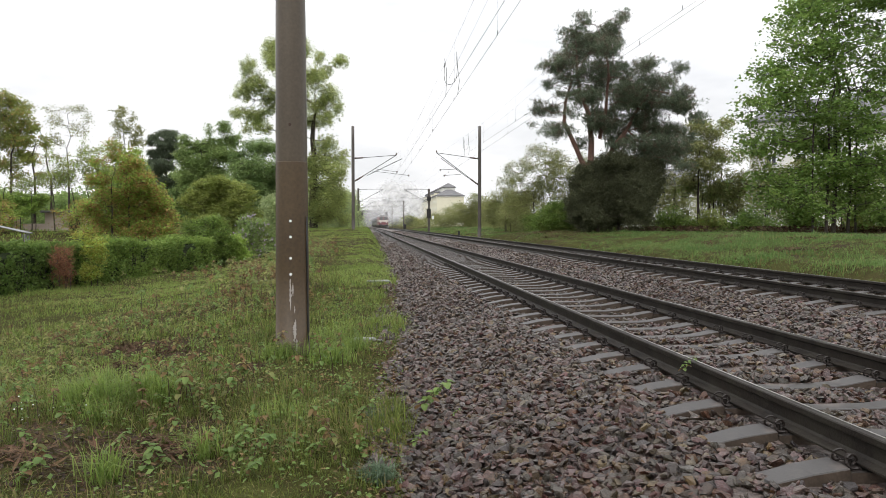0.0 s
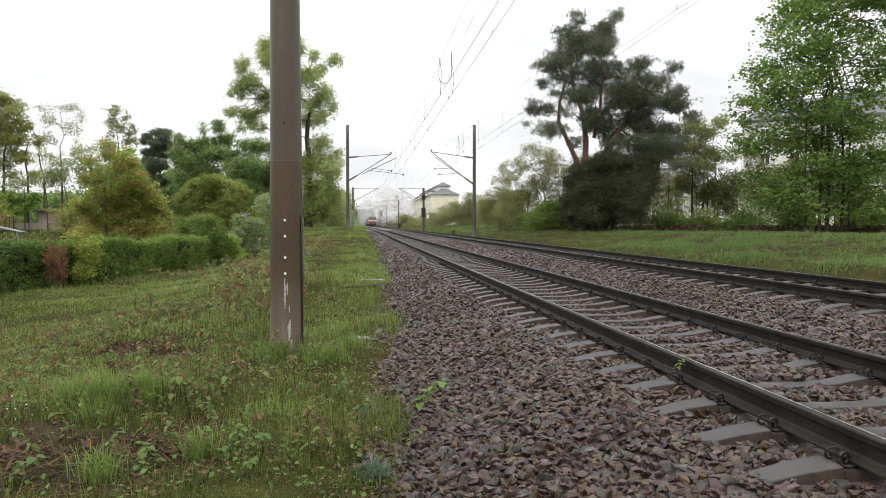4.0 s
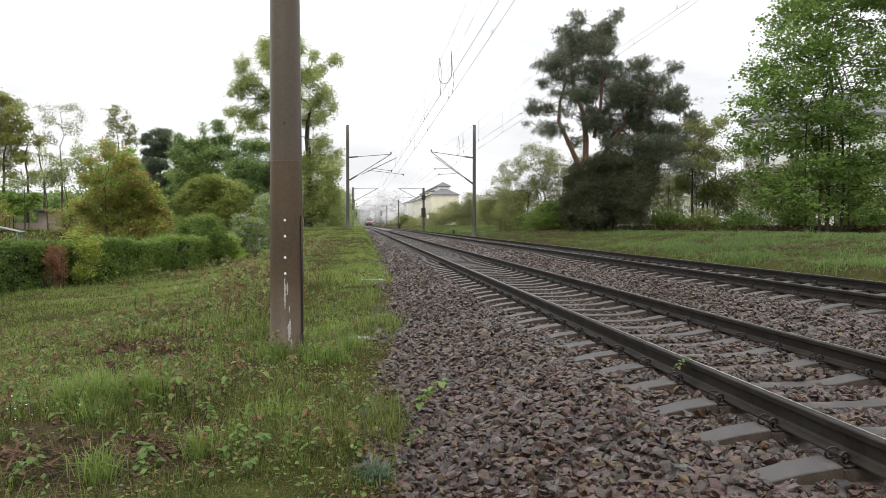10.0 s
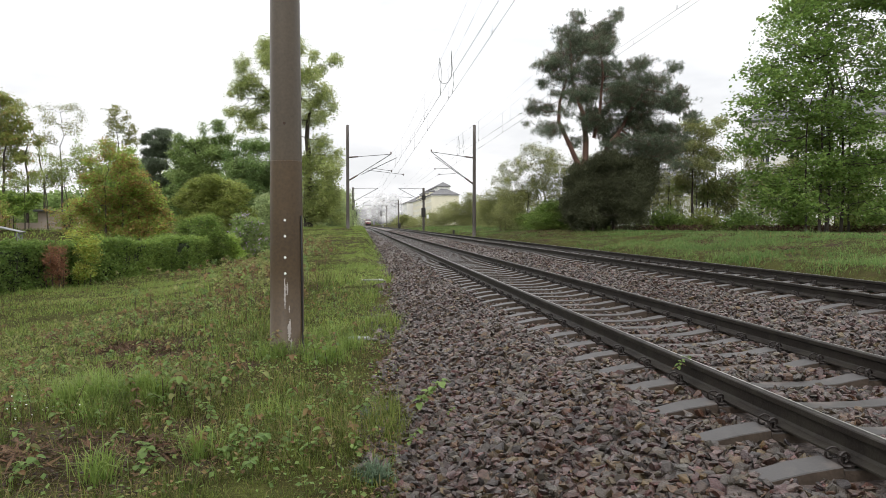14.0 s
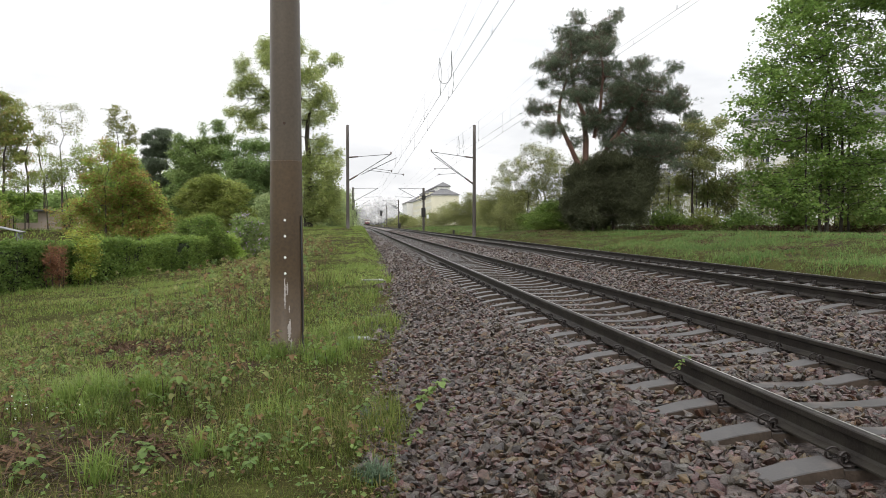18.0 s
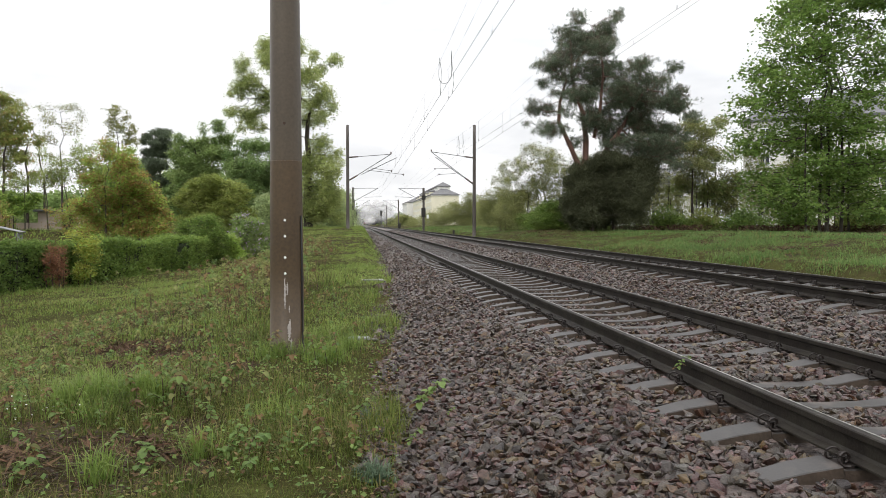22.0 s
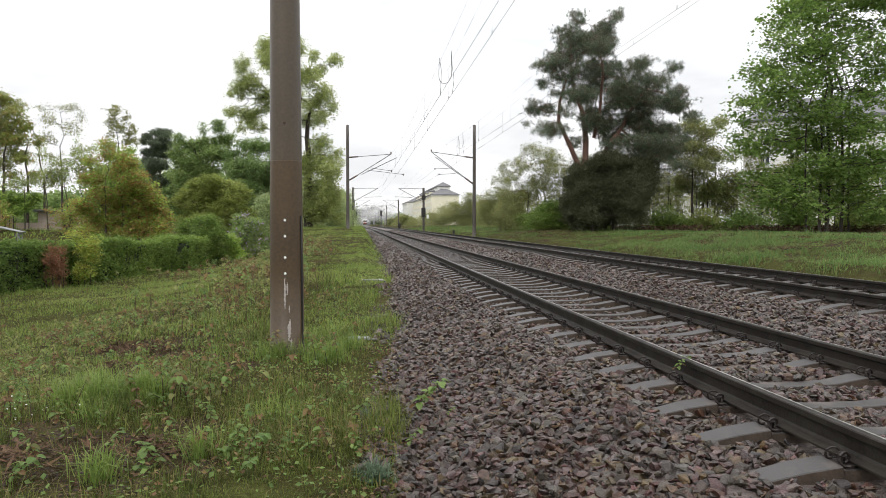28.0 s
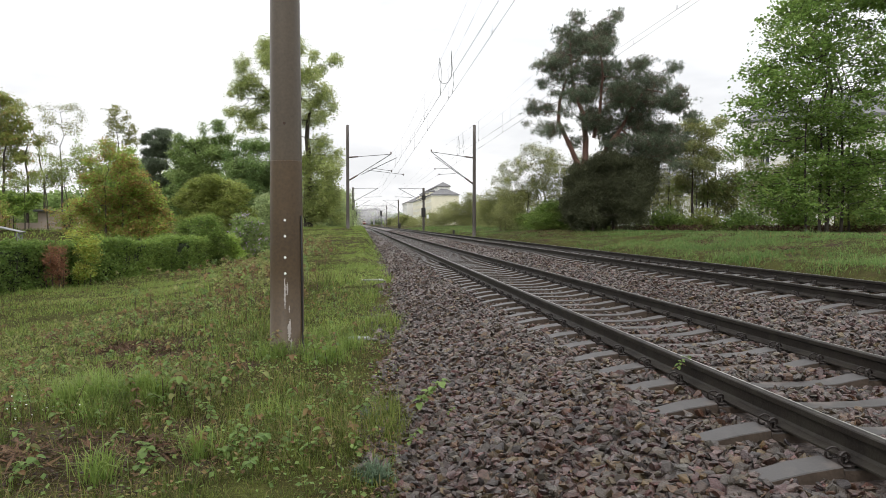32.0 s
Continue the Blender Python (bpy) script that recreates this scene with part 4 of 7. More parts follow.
tree("robinia_tree", -16.0, 74.3, 0.45, [(2.3, 10.1, 0.51, 0.68), (2.8, 8.9, 0.68, 0.68), (0.9, 9.7, 0.28, 0.79), (1.3, 8.4, 0.9, 0.68), (-0.3, 8.1, 1.13, 0.79), (2.0, 7.4, 1.24, 0.68), (-0.6, 6.5, 1.47, 0.79), (-1.7, 8.8, 0.56, 0.56), (-1.6, 7.4, 0.79, 0.68), (0.9, 5.7, 1.35, 0.79), (-1.1, 5.1, 1.35, 0.68), (0.0, 3.7, 1.69, 0.68)], "feathery mid-green tree behind the gardens", "tree", "woods", "bark", 17000, 0.15, 0.28, seed=8, curl=0.3)
tree("garden_pine", -20.8, 78.9, 0.45, [(0.1, 10.1, 0.83, 0.3), (0.7, 9.6, 0.48, 0.24), (-1.3, 9.6, 0.48, 0.24), (-1.6, 9.2, 0.36, 0.18), (0.1, 8.9, 1.07, 0.36), (-0.9, 8.0, 0.83, 0.3), (0.4, 7.9, 0.83, 0.3), (-1.3, 7.2, 0.54, 0.24), (0.1, 6.7, 0.95, 0.42), (-0.8, 6.0, 0.71, 0.3), (0.1, 5.1, 0.83, 0.48)], "small dark pine behind the gardens", "tree", "pine", "bark", 2600, 0.25, 0.25, needles=True, seed=9, pad=0.7, curl=0.2)
tree("birch_tree", -21.6, 69.0, 0.45, [(-0.6, 11.5, 0.26, 0.36), (-0.2, 10.8, 0.41, 0.47), (-0.9, 10.8, 0.31, 0.36), (-0.6, 9.9, 0.47, 0.52), (0.5, 10.4, 0.36, 0.47), (0.1, 9.4, 0.62, 0.52), (-0.8, 8.8, 0.41, 0.47), (0.9, 9.2, 0.41, 0.52), (-1.4, 11.0, 0.16, 0.16), (0.5, 8.4, 0.62, 0.52), (1.3, 8.2, 0.26, 0.47), (-0.5, 7.7, 0.47, 0.47)], "slender birch with thin drooping twigs", "tree", "pale", "bark", 1200, 0.13, 0.22, stems=((0, 0.12),), seed=10, curl=-0.6)
tree("copper_shrub", -15.0, 48.1, 0.1, [(-0.4, 5.7, 0.43, 0.43), (-0.8, 5.1, 0.58, 0.43), (0.2, 5.3, 0.58, 0.51), (-1.4, 4.7, 0.36, 0.29), (0.7, 4.7, 0.65, 0.51), (-0.4, 4.2, 1.01, 0.58), (-1.3, 3.7, 0.65, 0.43), (1.2, 3.7, 0.79, 0.51), (-1.9, 3.1, 0.51, 0.36), (0.3, 2.9, 1.08, 0.65), (2.0, 3.1, 0.58, 0.43), (-1.0, 2.6, 0.94, 0.58), (1.4, 2.2, 1.01, 0.65), (2.4, 2.4, 0.43, 0.43), (-2.1, 2.0, 0.79, 0.43), (-0.1, 1.6, 1.23, 0.58), (2.3, 1.4, 0.72, 0.43), (-1.3, 1.2, 0.87, 0.43), (-3.1, 1.7, 0.65, 0.29), (1.2, 0.9, 0.87, 0.36), (-2.4, 1.0, 0.51, 0.36), (-1.6, 0.3, 0.8, 0.5), (0.0, 0.3, 0.9, 0.5), (1.4, 0.2, 0.9, 0.5), (2.5, 0.6, 0.6, 0.5), (-0.6, 0.9, 0.9, 0.5)], "large yellow-green shrub with coppery young shoots", "bush", "yellow", "bark", 16000, 0.12, 0.22, stems=((-0.8, 0.08), (0, 0.1), (0.8, 0.08)), fork=0.1, seed=11, mixed=("copper", 0.45))
tree("poplar_tree", -28.5, 63.7, 0.35, [(-1.2, 11.0, 1.03, 0.66), (-0.3, 10.5, 0.85, 0.56), (-1.6, 9.6, 1.17, 0.85), (0.6, 9.6, 0.75, 0.56), (-0.1, 8.7, 1.13, 0.66), (1.4, 8.7, 0.56, 0.47), (-1.4, 7.7, 1.22, 0.75), (0.7, 7.5, 0.94, 0.56), (1.9, 7.5, 0.47, 0.47), (-0.2, 6.5, 1.03, 0.47), (1.4, 5.9, 0.75, 0.42), (-1.2, 5.6, 0.94, 0.56), (2.1, 4.7, 0.47, 0.38), (0.2, 4.7, 0.66, 0.33)], "half-leafed tree at the garden edge", "tree", "olive", "bark", 7000, 0.14, 0.26, stems=((-0.6, 0.16), (0.9, 0.14), (1.9, 0.12)), fork=0.3, seed=12, pad=0.4, mixed=("copper", 0.15))
tree("bare_tree", -26.6, 67.6, 0.35, [(-1.0, 10.9, 0.6, 0.4), (0.4, 11.0, 0.7, 0.35), (1.4, 11.0, 0.6, 0.3), (2.4, 10.0, 0.4, 0.5), (-0.4, 9.7, 0.7, 0.6), (0.9, 9.2, 0.8, 0.6), (-0.6, 8.2, 0.7, 0.6), (1.9, 8.5, 0.4, 0.3)], "almost bare tree with fine spreading twigs", "tree", "pale", "bark", 800, 0.11, 0.25, stems=((0.3, 0.13),), fork=0.35, seed=13)
tree("young_thicket", -23.5, 61.1, 0.4, [(-0.1, 5.0, 1.0, 1.0), (1.2, 5.8, 0.73, 1.0), (2.3, 6.3, 0.55, 0.82), (1.6, 4.4, 0.91, 0.73), (-1.1, 4.2, 0.91, 0.64), (-2.5, 4.2, 0.91, 0.64), (-3.9, 3.8, 1.0, 0.55), (2.8, 5.0, 0.64, 0.64), (0.6, 6.7, 0.36, 0.64), (1.8, 7.2, 0.27, 0.45), (-0.7, 5.9, 0.55, 0.55)], "twiggy half-leafed thicket of young trees", "tree", "pale", "bark", 3600, 0.11, 0.24, stems=((-4.0, 0.05), (-2.4, 0.05), (-1.0, 0.06), (0.2, 0.06), (1.2, 0.05), (2.2, 0.06)), fork=0.15, seed=48, mixed=("yellow", 0.4), gaps=0.9)
tree("elder_bush", -26.6, 60.5, 0.3, [(-1.6, 2.4, 0.8, 0.63), (-0.5, 2.7, 0.8, 0.54), (0.5, 2.2, 0.63, 0.54), (1.1, 2.8, 0.54, 0.36), (-0.9, 1.8, 0.71, 0.36), (0.2, 1.7, 0.63, 0.31)], "fresh green elder bush above the shelter roof", "bush", "maple", "bark", 4200, 0.12, 0.2, stems=((-0.6, 0.05), (0.5, 0.05)), fork=0.1, seed=49, group="garden bushes", mixed=("yellow", 0.4))
tree("garden_shrub", -11.3, 55.0, 0.25, [(-0.8, 3.7, 0.75, 0.33), (0.5, 3.9, 0.92, 0.42), (1.7, 3.5, 0.84, 0.5), (-1.2, 2.9, 0.92, 0.5), (0.3, 2.9, 1.09, 0.59), (2.0, 2.5, 0.92, 0.59), (2.9, 2.9, 0.5, 0.42), (-0.6, 1.9, 1.0, 0.59), (1.1, 1.7, 1.09, 0.59), (-1.8, 2.3, 0.59, 0.42), (-1.4, 0.9, 0.9, 0.6), (0.2, 0.8, 1.0, 0.6), (1.8, 0.7, 1.0, 0.6), (2.9, 1.4, 0.7, 0.6), (3.4, 0.6, 0.7, 0.5)], "rounded olive-green garden shrub", "bush", "olive", "bark", 9000, 0.14, 0.2, stems=((-0.4, 0.06), (0.5, 0.06)), fork=0.1, seed=14)
tree("round_bush", -7.6, 36.6, float(height(-7.6, 36.6)), [(-0.7, 1.75, 0.62), (0.1, 1.95, 0.62), (0.55, 1.45, 0.55), (-0.1, 1.1, 0.8), (0.6, 0.8, 0.6), (-0.7, 0.8, 0.6), (0.2, 0.4, 0.7)], "dense green rounded bush at the hedge's end", "bush", "hedge", "bark", 9000, 0.07, 0.11, stems=((0, 0.05), (0.3, 0.04)), fork=0.05, seed=15)
tree("golden_bush", -6.4, 37.4, float(height(-6.4, 37.4)), [(0, 0.5, 0.4), (0.1, 0.95, 0.4), (0.25, 0.35, 0.4), (-0.1, 1.25, 0.25)], "small bright yellow-green bush beside the hedge", "bush", "yellow", "bark", 2600, 0.07, 0.11, stems=((0, 0.03),), fork=0.05, seed=46)
lilac = tree("lilac_bush", -6.4, 42.0, float(height(-6.4, 42.0)), [(-0.2, 1.9, 0.6), (0.6, 1.6, 0.6), (-0.2, 1.0, 0.8), (0.5, 0.6, 0.7), (-0.7, 0.4, 0.5), (0.2, 0.2, 0.5), (0.9, 1.0, 0.4), (1.3, 0.5, 0.6)], "lilac bush with pale mauve blossom", "bush", "woods", "bark", 5200, 0.085, 0.12, stems=((0, 0.05),), fork=0.05, seed=16, mixed=("flower", 0.12))
tree("young_birch_clump", 15.2, 60.7, 0.45, [(-2.6, 5.4, 0.7), (-3.2, 3.9, 0.8), (-0.5, 6.8, 0.8), (-1.4, 5.5, 0.9), (0.7, 6.0, 1.1), (0.4, 4.1, 1.4), (-1.0, 3.1, 1.1), (2.0, 2.6, 1.3), (-2.4, 2.4, 0.9), (0.5, 1.6, 1.2), (-1.7, 1.3, 0.9), (2.6, 1.2, 1.2), (2.8, 4.5, 1.2), (1.8, 5.5, 1.0), (3.8, 3.0, 1.3), (3.6, 5.8, 0.9), (4.4, 4.4, 1.0), (-2.2, 4.4, 0.8)], "light green clump of young birches", "tree", "scrub", "bark", 12000, 0.11, 0.24, stems=((-0.9, 0.07), (0.1, 0.08), (0.8, 0.06)), fork=0.25, seed=17, mixed=("pale", 0.4), gaps=1.3)
tree("young_willow", 17.1, 88.6, 0.3, [(-0.8, 3.3, 1.6), (0.9, 4.5, 1.1), (-1.6, 1.7, 1.1), (1.4, 1.9, 1.4), (-0.4, 1.5, 1.1), (2.6, 3.4, 1.2)], "yellow-green willow scrub beside the line", "bush", "scrub", "bark", 5500, 0.12, 0.25, stems=((-0.4, 0.05), (0.5, 0.05)), fork=0.1, seed=18)
tree("young_willow", 17.3, 133.9, 0.1, [(3.4, 5.7, 1.3), (2.3, 3.3, 1.9), (-1.1, 1.9, 1.3), (-3.6, 1.5, 1.0), (4.2, 3.3, 1.5), (0.5, 2.2, 1.3), (-2.2, 1.0, 1.2), (2, 1.2, 1.4)], "yellow-green willow scrub beside the line", "bush", "scrub", "bark", 6000, 0.15, 0.32, stems=((-0.4, 0.05), (0.5, 0.05)), fork=0.1, trunk_top=0.5, seed=19)
tree("ash_tree", 25.8, 53.4, 0.5, [(-0.1, 8.0, 0.97, 0.48), (1.2, 7.5, 0.7, 0.57), (2.1, 8.4, 0.48, 0.35), (0.6, 6.5, 0.88, 0.48), (-0.8, 6.5, 0.79, 0.4), (1.6, 6.1, 0.61, 0.48), (-0.1, 5.1, 0.88, 0.48), (0.8, 4.3, 0.79, 0.44), (-1.0, 3.9, 0.7, 0.4), (-1.6, 5.2, 0.61, 0.35), (1.5, 3.4, 0.61, 0.4)], "slender ash with sparse young leaves beside the pine", "tree", "pale", "bark", 3200, 0.115, 0.26, stems=((-0.1, 0.10), (1.3, 0.06)), fork=0.3, seed=50, mixed=("scrub", 0.5), gaps=0.9)
tree("sycamore_sapling", 27.5, 55.2, 0.5, [(-0.2, 7.8, 0.9), (1.2, 8.5, 0.6), (-1.4, 6.5, 0.9), (0.3, 5.6, 1.1), (2.1, 6.1, 0.7), (-2.0, 3.6, 1.1), (0.2, 2.9, 1.2), (2.1, 3.3, 1.1), (-0.9, 8.8, 0.6)], "thin open-branched sapling with sparse leaves", "tree", "scrub", "bark", 5000, 0.13, 0.30, stems=((-1.2, 0.09), (0, 0.10), (1.4, 0.07)), fork=0.4, seed=20, mixed=("maple", 0.3))
for i, (x, y, s) in enumerate(((22.0, 50.5, 1.0), (24.6, 50.0, 0.9), (27.6, 49.6, 1.0), (30.4, 47.3, 0.9), (33.0, 44.5, 1.1), (35.6, 43.0, 1.0), (14.0, 56.0, 1.0), (13.3, 49.5, 0.8))):
    tree("low_shrub", x, y, float(height(x, y)) - 0.05, [(-0.8 * s, 0.7 * s, 0.7 * s), (0.3 * s, 1.1 * s, 0.8 * s), (1.2 * s, 0.6 * s, 0.7 * s), (0, 0.4, 0.8 * s)], "low tangled green undergrowth at the wood's edge", "bush", ("hedge", "olive", "maple")[i % 3], "bark", 1700, 0.12, 0.26, stems=((0, 0.03), (0.6, 0.025), (-0.5, 0.02)), fork=0.05, seed=30 + i, group="undergrowth")


for i, (x, y) in enumerate(((-27.6, 57.5), (-21.2, 56.2))):
    tree("elder_bush", x, y, float(height(x, y)) - 0.1, [(-0.8, 1.5, 0.8), (0.5, 2.2, 0.7), (1.2, 1.2, 0.8), (0, 0.8, 0.9)], "open leafy elder bush beside the shed", "bush", "copper", "bark", 1100, 0.11, 0.22, stems=((0, 0.05),), fork=0.05, seed=70 + i, group="garden bushes", mixed=("yellow", 0.5))


r_s = random.Random(12)
for i in range(9):
    x = 23.0 + 1.5 * i + r_s.uniform(-0.5, 0.5)
    y = 57 - 0.9 * i + r_s.uniform(-1.5, 1.5)
    h = r_s.uniform(4.0, 7.0)
    tree("sapling", x, y, float(height(x, y)) - 0.05, [(r_s.uniform(-0.9, 0.9), h * k, r_s.uniform(0.5, 0.9)) for k in (0.35, 0.5, 0.65, 0.8, 0.95)], "thin dark-stemmed sapling at the wood's edge", "tree", ("scrub", "pale", "scrub")[i % 3], "bark", 1100, 0.12, 0.25, stems=((0, 0.06), (0.3, 0.045)), fork=0.3, seed=80 + i, group="saplings")
for i, (x, y, h) in enumerate(((13.9, 68, 2.6), (15.0, 73, 3.3), (16.0, 79, 3.0), (17.6, 86, 4.4), (19.0, 93, 4.0), (15.2, 66, 3.8), (18.2, 78, 5.0))):
    tree("scrub_willow", x, y, float(height(x, y)) - 0.05, [(r_s.uniform(-1.3, 1.3), h * k, r_s.uniform(0.5, 1.0)) for k in (0.2, 0.35, 0.5, 0.6, 0.75, 0.9)], "twiggy half-leafed willow scrub on the bank", "bush", ("scrub", "pale", "scrub")[i % 3], "bark", 1500, 0.10, 0.26, stems=((-0.5, 0.04), (0, 0.05), (0.5, 0.035)), fork=0.1, seed=110 + i, group="bank scrub")


def hedge(x0, y0, x1, y1, tall, thick, label, seed, count, leaf, leafs=0.055):
    """A clipped hedge: a solid core coloured as inner shade and a skin of leafy shoots, full and hollow by turns."""
    rnd = np.random.default_rng(seed)
    L = math.hypot(x1 - x0, y1 - y0)
    turn = math.degrees(math.atan2(y1 - y0, x1 - x0))
    z = (float(height(x0, y0)) + float(height(x1, y1))) / 2 - 0.05
    h = thing("hedge", pose(x0, y0, z, 0, 0, turn), label, "hedge", "garden hedges")
    # added solid box: closes the hedge, its dark colour standing for inner shade
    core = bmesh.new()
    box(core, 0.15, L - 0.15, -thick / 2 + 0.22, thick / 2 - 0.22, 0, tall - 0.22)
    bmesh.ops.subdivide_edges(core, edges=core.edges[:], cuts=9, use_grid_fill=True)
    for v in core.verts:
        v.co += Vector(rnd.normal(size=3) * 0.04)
    part("inside", core, M["hedge_shade"], h)
    areas = np.array([L * tall, L * tall, L * thick, thick * tall, thick * tall])
    per = 9
    n = count // per
    side = rnd.choice(5, n, p=areas / areas.sum())
    u, v = rnd.uniform(0, 1, n), rnd.uniform(0, 1, n) ** 0.85
    t2 = thick / 2
    P = np.where((side == 0)[:, None], np.stack([u * L, np.full(n, -t2), v * tall], 1), 0)
    P = np.where((side == 1)[:, None], np.stack([u * L, np.full(n, t2), v * tall], 1), P)
    P = np.where((side == 2)[:, None], np.stack([u * L, (v - 0.5) * thick, np.full(n, tall)], 1), P)
    P = np.where((side == 3)[:, None], np.stack([np.zeros(n), (u - 0.5) * thick, v * tall], 1), P)
    P = np.where((side == 4)[:, None], np.stack([np.full(n, L), (u - 0.5) * thick, v * tall], 1), P)
    swell = rough_ground(P[:, 0] * 2.6 + 3, P[:, 2] * 3.4 + P[:, 1] * 2) + 0.8 * rough_ground(P[:, 0] * 6.1 + 1, P[:, 2] * 7.0 + P[:, 1] * 5)
    keep = swell > rnd.normal(size=n) * 0.5 - 1.35
    P, swell, side = P[keep], swell[keep], side[keep]
    n = len(P)
    P[:, 1] += np.sign(P[:, 1]) * (0.065 * swell - 0.03) * (side < 2)
    P[:, 2] += (0.05 * swell + 0.05 * np.sin(P[:, 0] * 1.3 + seed)) * (P[:, 2] > tall * 0.8)
    P[:, 2] += np.where((side == 2) & (rnd.uniform(0, 1, n) < 0.10), rnd.uniform(0.03, 0.14, n), 0)
    P[:, 1] *= np.where(P[:, 2] > tall * 0.93, 0.90, 1.0)
    Q = (P[:, None] + rnd.normal(size=(n, per, 3)) * 0.052).reshape(-1, 3)
    Q[:, 2] = np.maximum(Q[:, 2], 0.04)
    V, F = leaf_quads(Q, leafs, rnd, 0.3)
    part("leaves", mesh_of("leaves", V, F, M[leaf]), None, h)
    runs = [(np.array([(x, -t2 + 0.14 + 0.06 * q, 0), (x + 0.1 * q, -t2 + 0.08, tall * 0.35), (x + 0.2 * q, -t2 + 0.06, tall * 0.7)]), (0.022, 0.014, 0.006), 5) for x, q in zip(np.arange(0.3, L, 0.22), rnd.normal(size=120))]
    tagged(part("woody_growth", tubes("woody_growth", runs, M["bark"]), None, h), kind="stuff")
    return h


hedge(-12.6, 14.3, -9.95, 24.0, 1.40, 1.0, "clipped green garden hedge along the verge", 41, 60000, "hedge_dark")
hedge(-9.75, 24.75, -7.3, 34.0, 1.40, 1.0, "clipped green hedge running beside the line", 42, 60000, "hedge")
tree("dead_conifer", -9.2, 23.4, float(height(-9.2, 23.4)), [(0, 0.3, 0.20, 0.3), (0.02, 0.7, 0.22, 0.3), (0, 1.05, 0.22, 0.3), (0.02, 1.35, 0.2, 0.2), (-0.1, 0.8, 0.16, 0.5), (0.12, 0.9, 0.16, 0.5)], "dead rust-brown conifer standing in the hedge", "bush", "dead", "bark", 520, 0.07, 0.09, stems=((0, 0.035), (-0.14, 0.02), (0.12, 0.02), (0.05, 0.02)), fork=0.1, seed=43, needles=True, trunk_top=0.95, k=5)
tree("golden_privet", -8.8, 24.4, float(height(-8.8, 24.4)), [(0.1, 0.5, 0.28, 0.3), (0.15, 0.9, 0.3, 0.3), (0.1, 1.25, 0.32, 0.25), (0.05, 1.5, 0.3, 0.2), (-0.25, 1.62, 0.22, 0.14), (-0.5, 1.7, 0.16, 0.1), (0.25, 1.1, 0.25, 0.3), (0.0, 1.75, 0.14, 0.14)], "yellow-leaved privet bush in the hedge line", "bush", "gold", "bark", 1700, 0.06, 0.10, stems=((0, 0.02), (0.15, 0.015), (-0.15, 0.015)), fork=0.1, seed=44, mixed=("yellow", 0.35), gaps=0.7)


# ---- buildings ----
def hip_roof(x0, x1, y0, y1, z, rise, inset, over=0.5):
    bm = bmesh.new()
    c = [bm.verts.new(p) for p in ((x0 - over, y0 - over, z), (x1 + over, y0 - over, z), (x1 + over, y1 + over, z), (x0 - over, y1 + over, z))]
    lo = [bm.verts.new((v.co.x, v.co.y, z - 0.3)) for v in c]
    xm, ym = (x0 + x1) / 2, (y0 + y1) / 2
    if (y1 - y0) >= (x1 - x0):
        r = [bm.verts.new((xm, y0 + inset, z + rise)), bm.verts.new((xm, y1 - inset, z + rise))]
        faces = [(c[0], c[1], r[0]), (c[1], c[2], r[1], r[0]), (c[2], c[3], r[1]), (c[3], c[0], r[0], r[1])]
    else:
        r = [bm.verts.new((x0 + inset, ym, z + rise)), bm.verts.new((x1 - inset, ym, z + rise))]
        faces = [(c[0], c[1], r[1], r[0]), (c[1], c[2], r[1]), (c[2], c[3], r[0], r[1]), (c[3], c[0], r[0])]
    for f in faces:
        bm.faces.new(f)
    for i in range(4):
        bm.faces.new((c[i], lo[i], lo[(i + 1) % 4], c[(i + 1) % 4]))
    bm.faces.new(lo)
    return bm


def window_on(parent, centre, axis, w, h):
    """A window let into a wall: frame and pane. axis: the way that the wall faces."""
    win = part("window", boxes(*[(r[0], r[1], -0.05, 0.10, r[2], r[3]) for r in ((-w / 2, -w / 2 + 0.1, -h / 2, h / 2), (w / 2 - 0.1, w / 2, -h / 2, h / 2), (-w / 2, w / 2, h / 2 - 0.1, h / 2), (-w / 2, w / 2, -h / 2, -h / 2 + 0.1), (-0.05, 0.05, -h / 2, h / 2))]), M["white"], parent)
    win.matrix_basis = Matrix.Translation(centre) @ pose(0, 0, 0, 0, 0, axis)
    part("pane", boxes((-w / 2 + 0.05, w / 2 - 0.05, 0.0, 0.05, -h / 2 + 0.05, h / 2 - 0.05)), M["glass"], win)
    return win


def block(name, label, x, y, turn, wide, deep, eaves, rise, wall, z=0.0, front=(), side=(), w=1.2, h=1.5, rows=4, first=2.4, storey=3.1, inset=6.0):
    b = thing(name, pose(x, y, z, 0, 0, turn), label, "building")
    part("wall", boxes((0, wide, 0, deep, -0.5, eaves)), M[wall], b)
    part("roof", hip_roof(0, wide, 0, deep, eaves + 0.32, rise, inset), M["slate"], b, "grey hipped roof")
    part("cornice", boxes((-0.25, wide + 0.25, -0.25, deep + 0.25, eaves - 0.35, eaves + 0.0)), M["wall_white"], b)
    for k in range(rows):
        for u in front:
            window_on(b, (u, -0.02, first + storey * k), 0, w, h)
        for u in side:
            window_on(b, (-0.02, u, first + storey * k), -90, w, h)
    return b


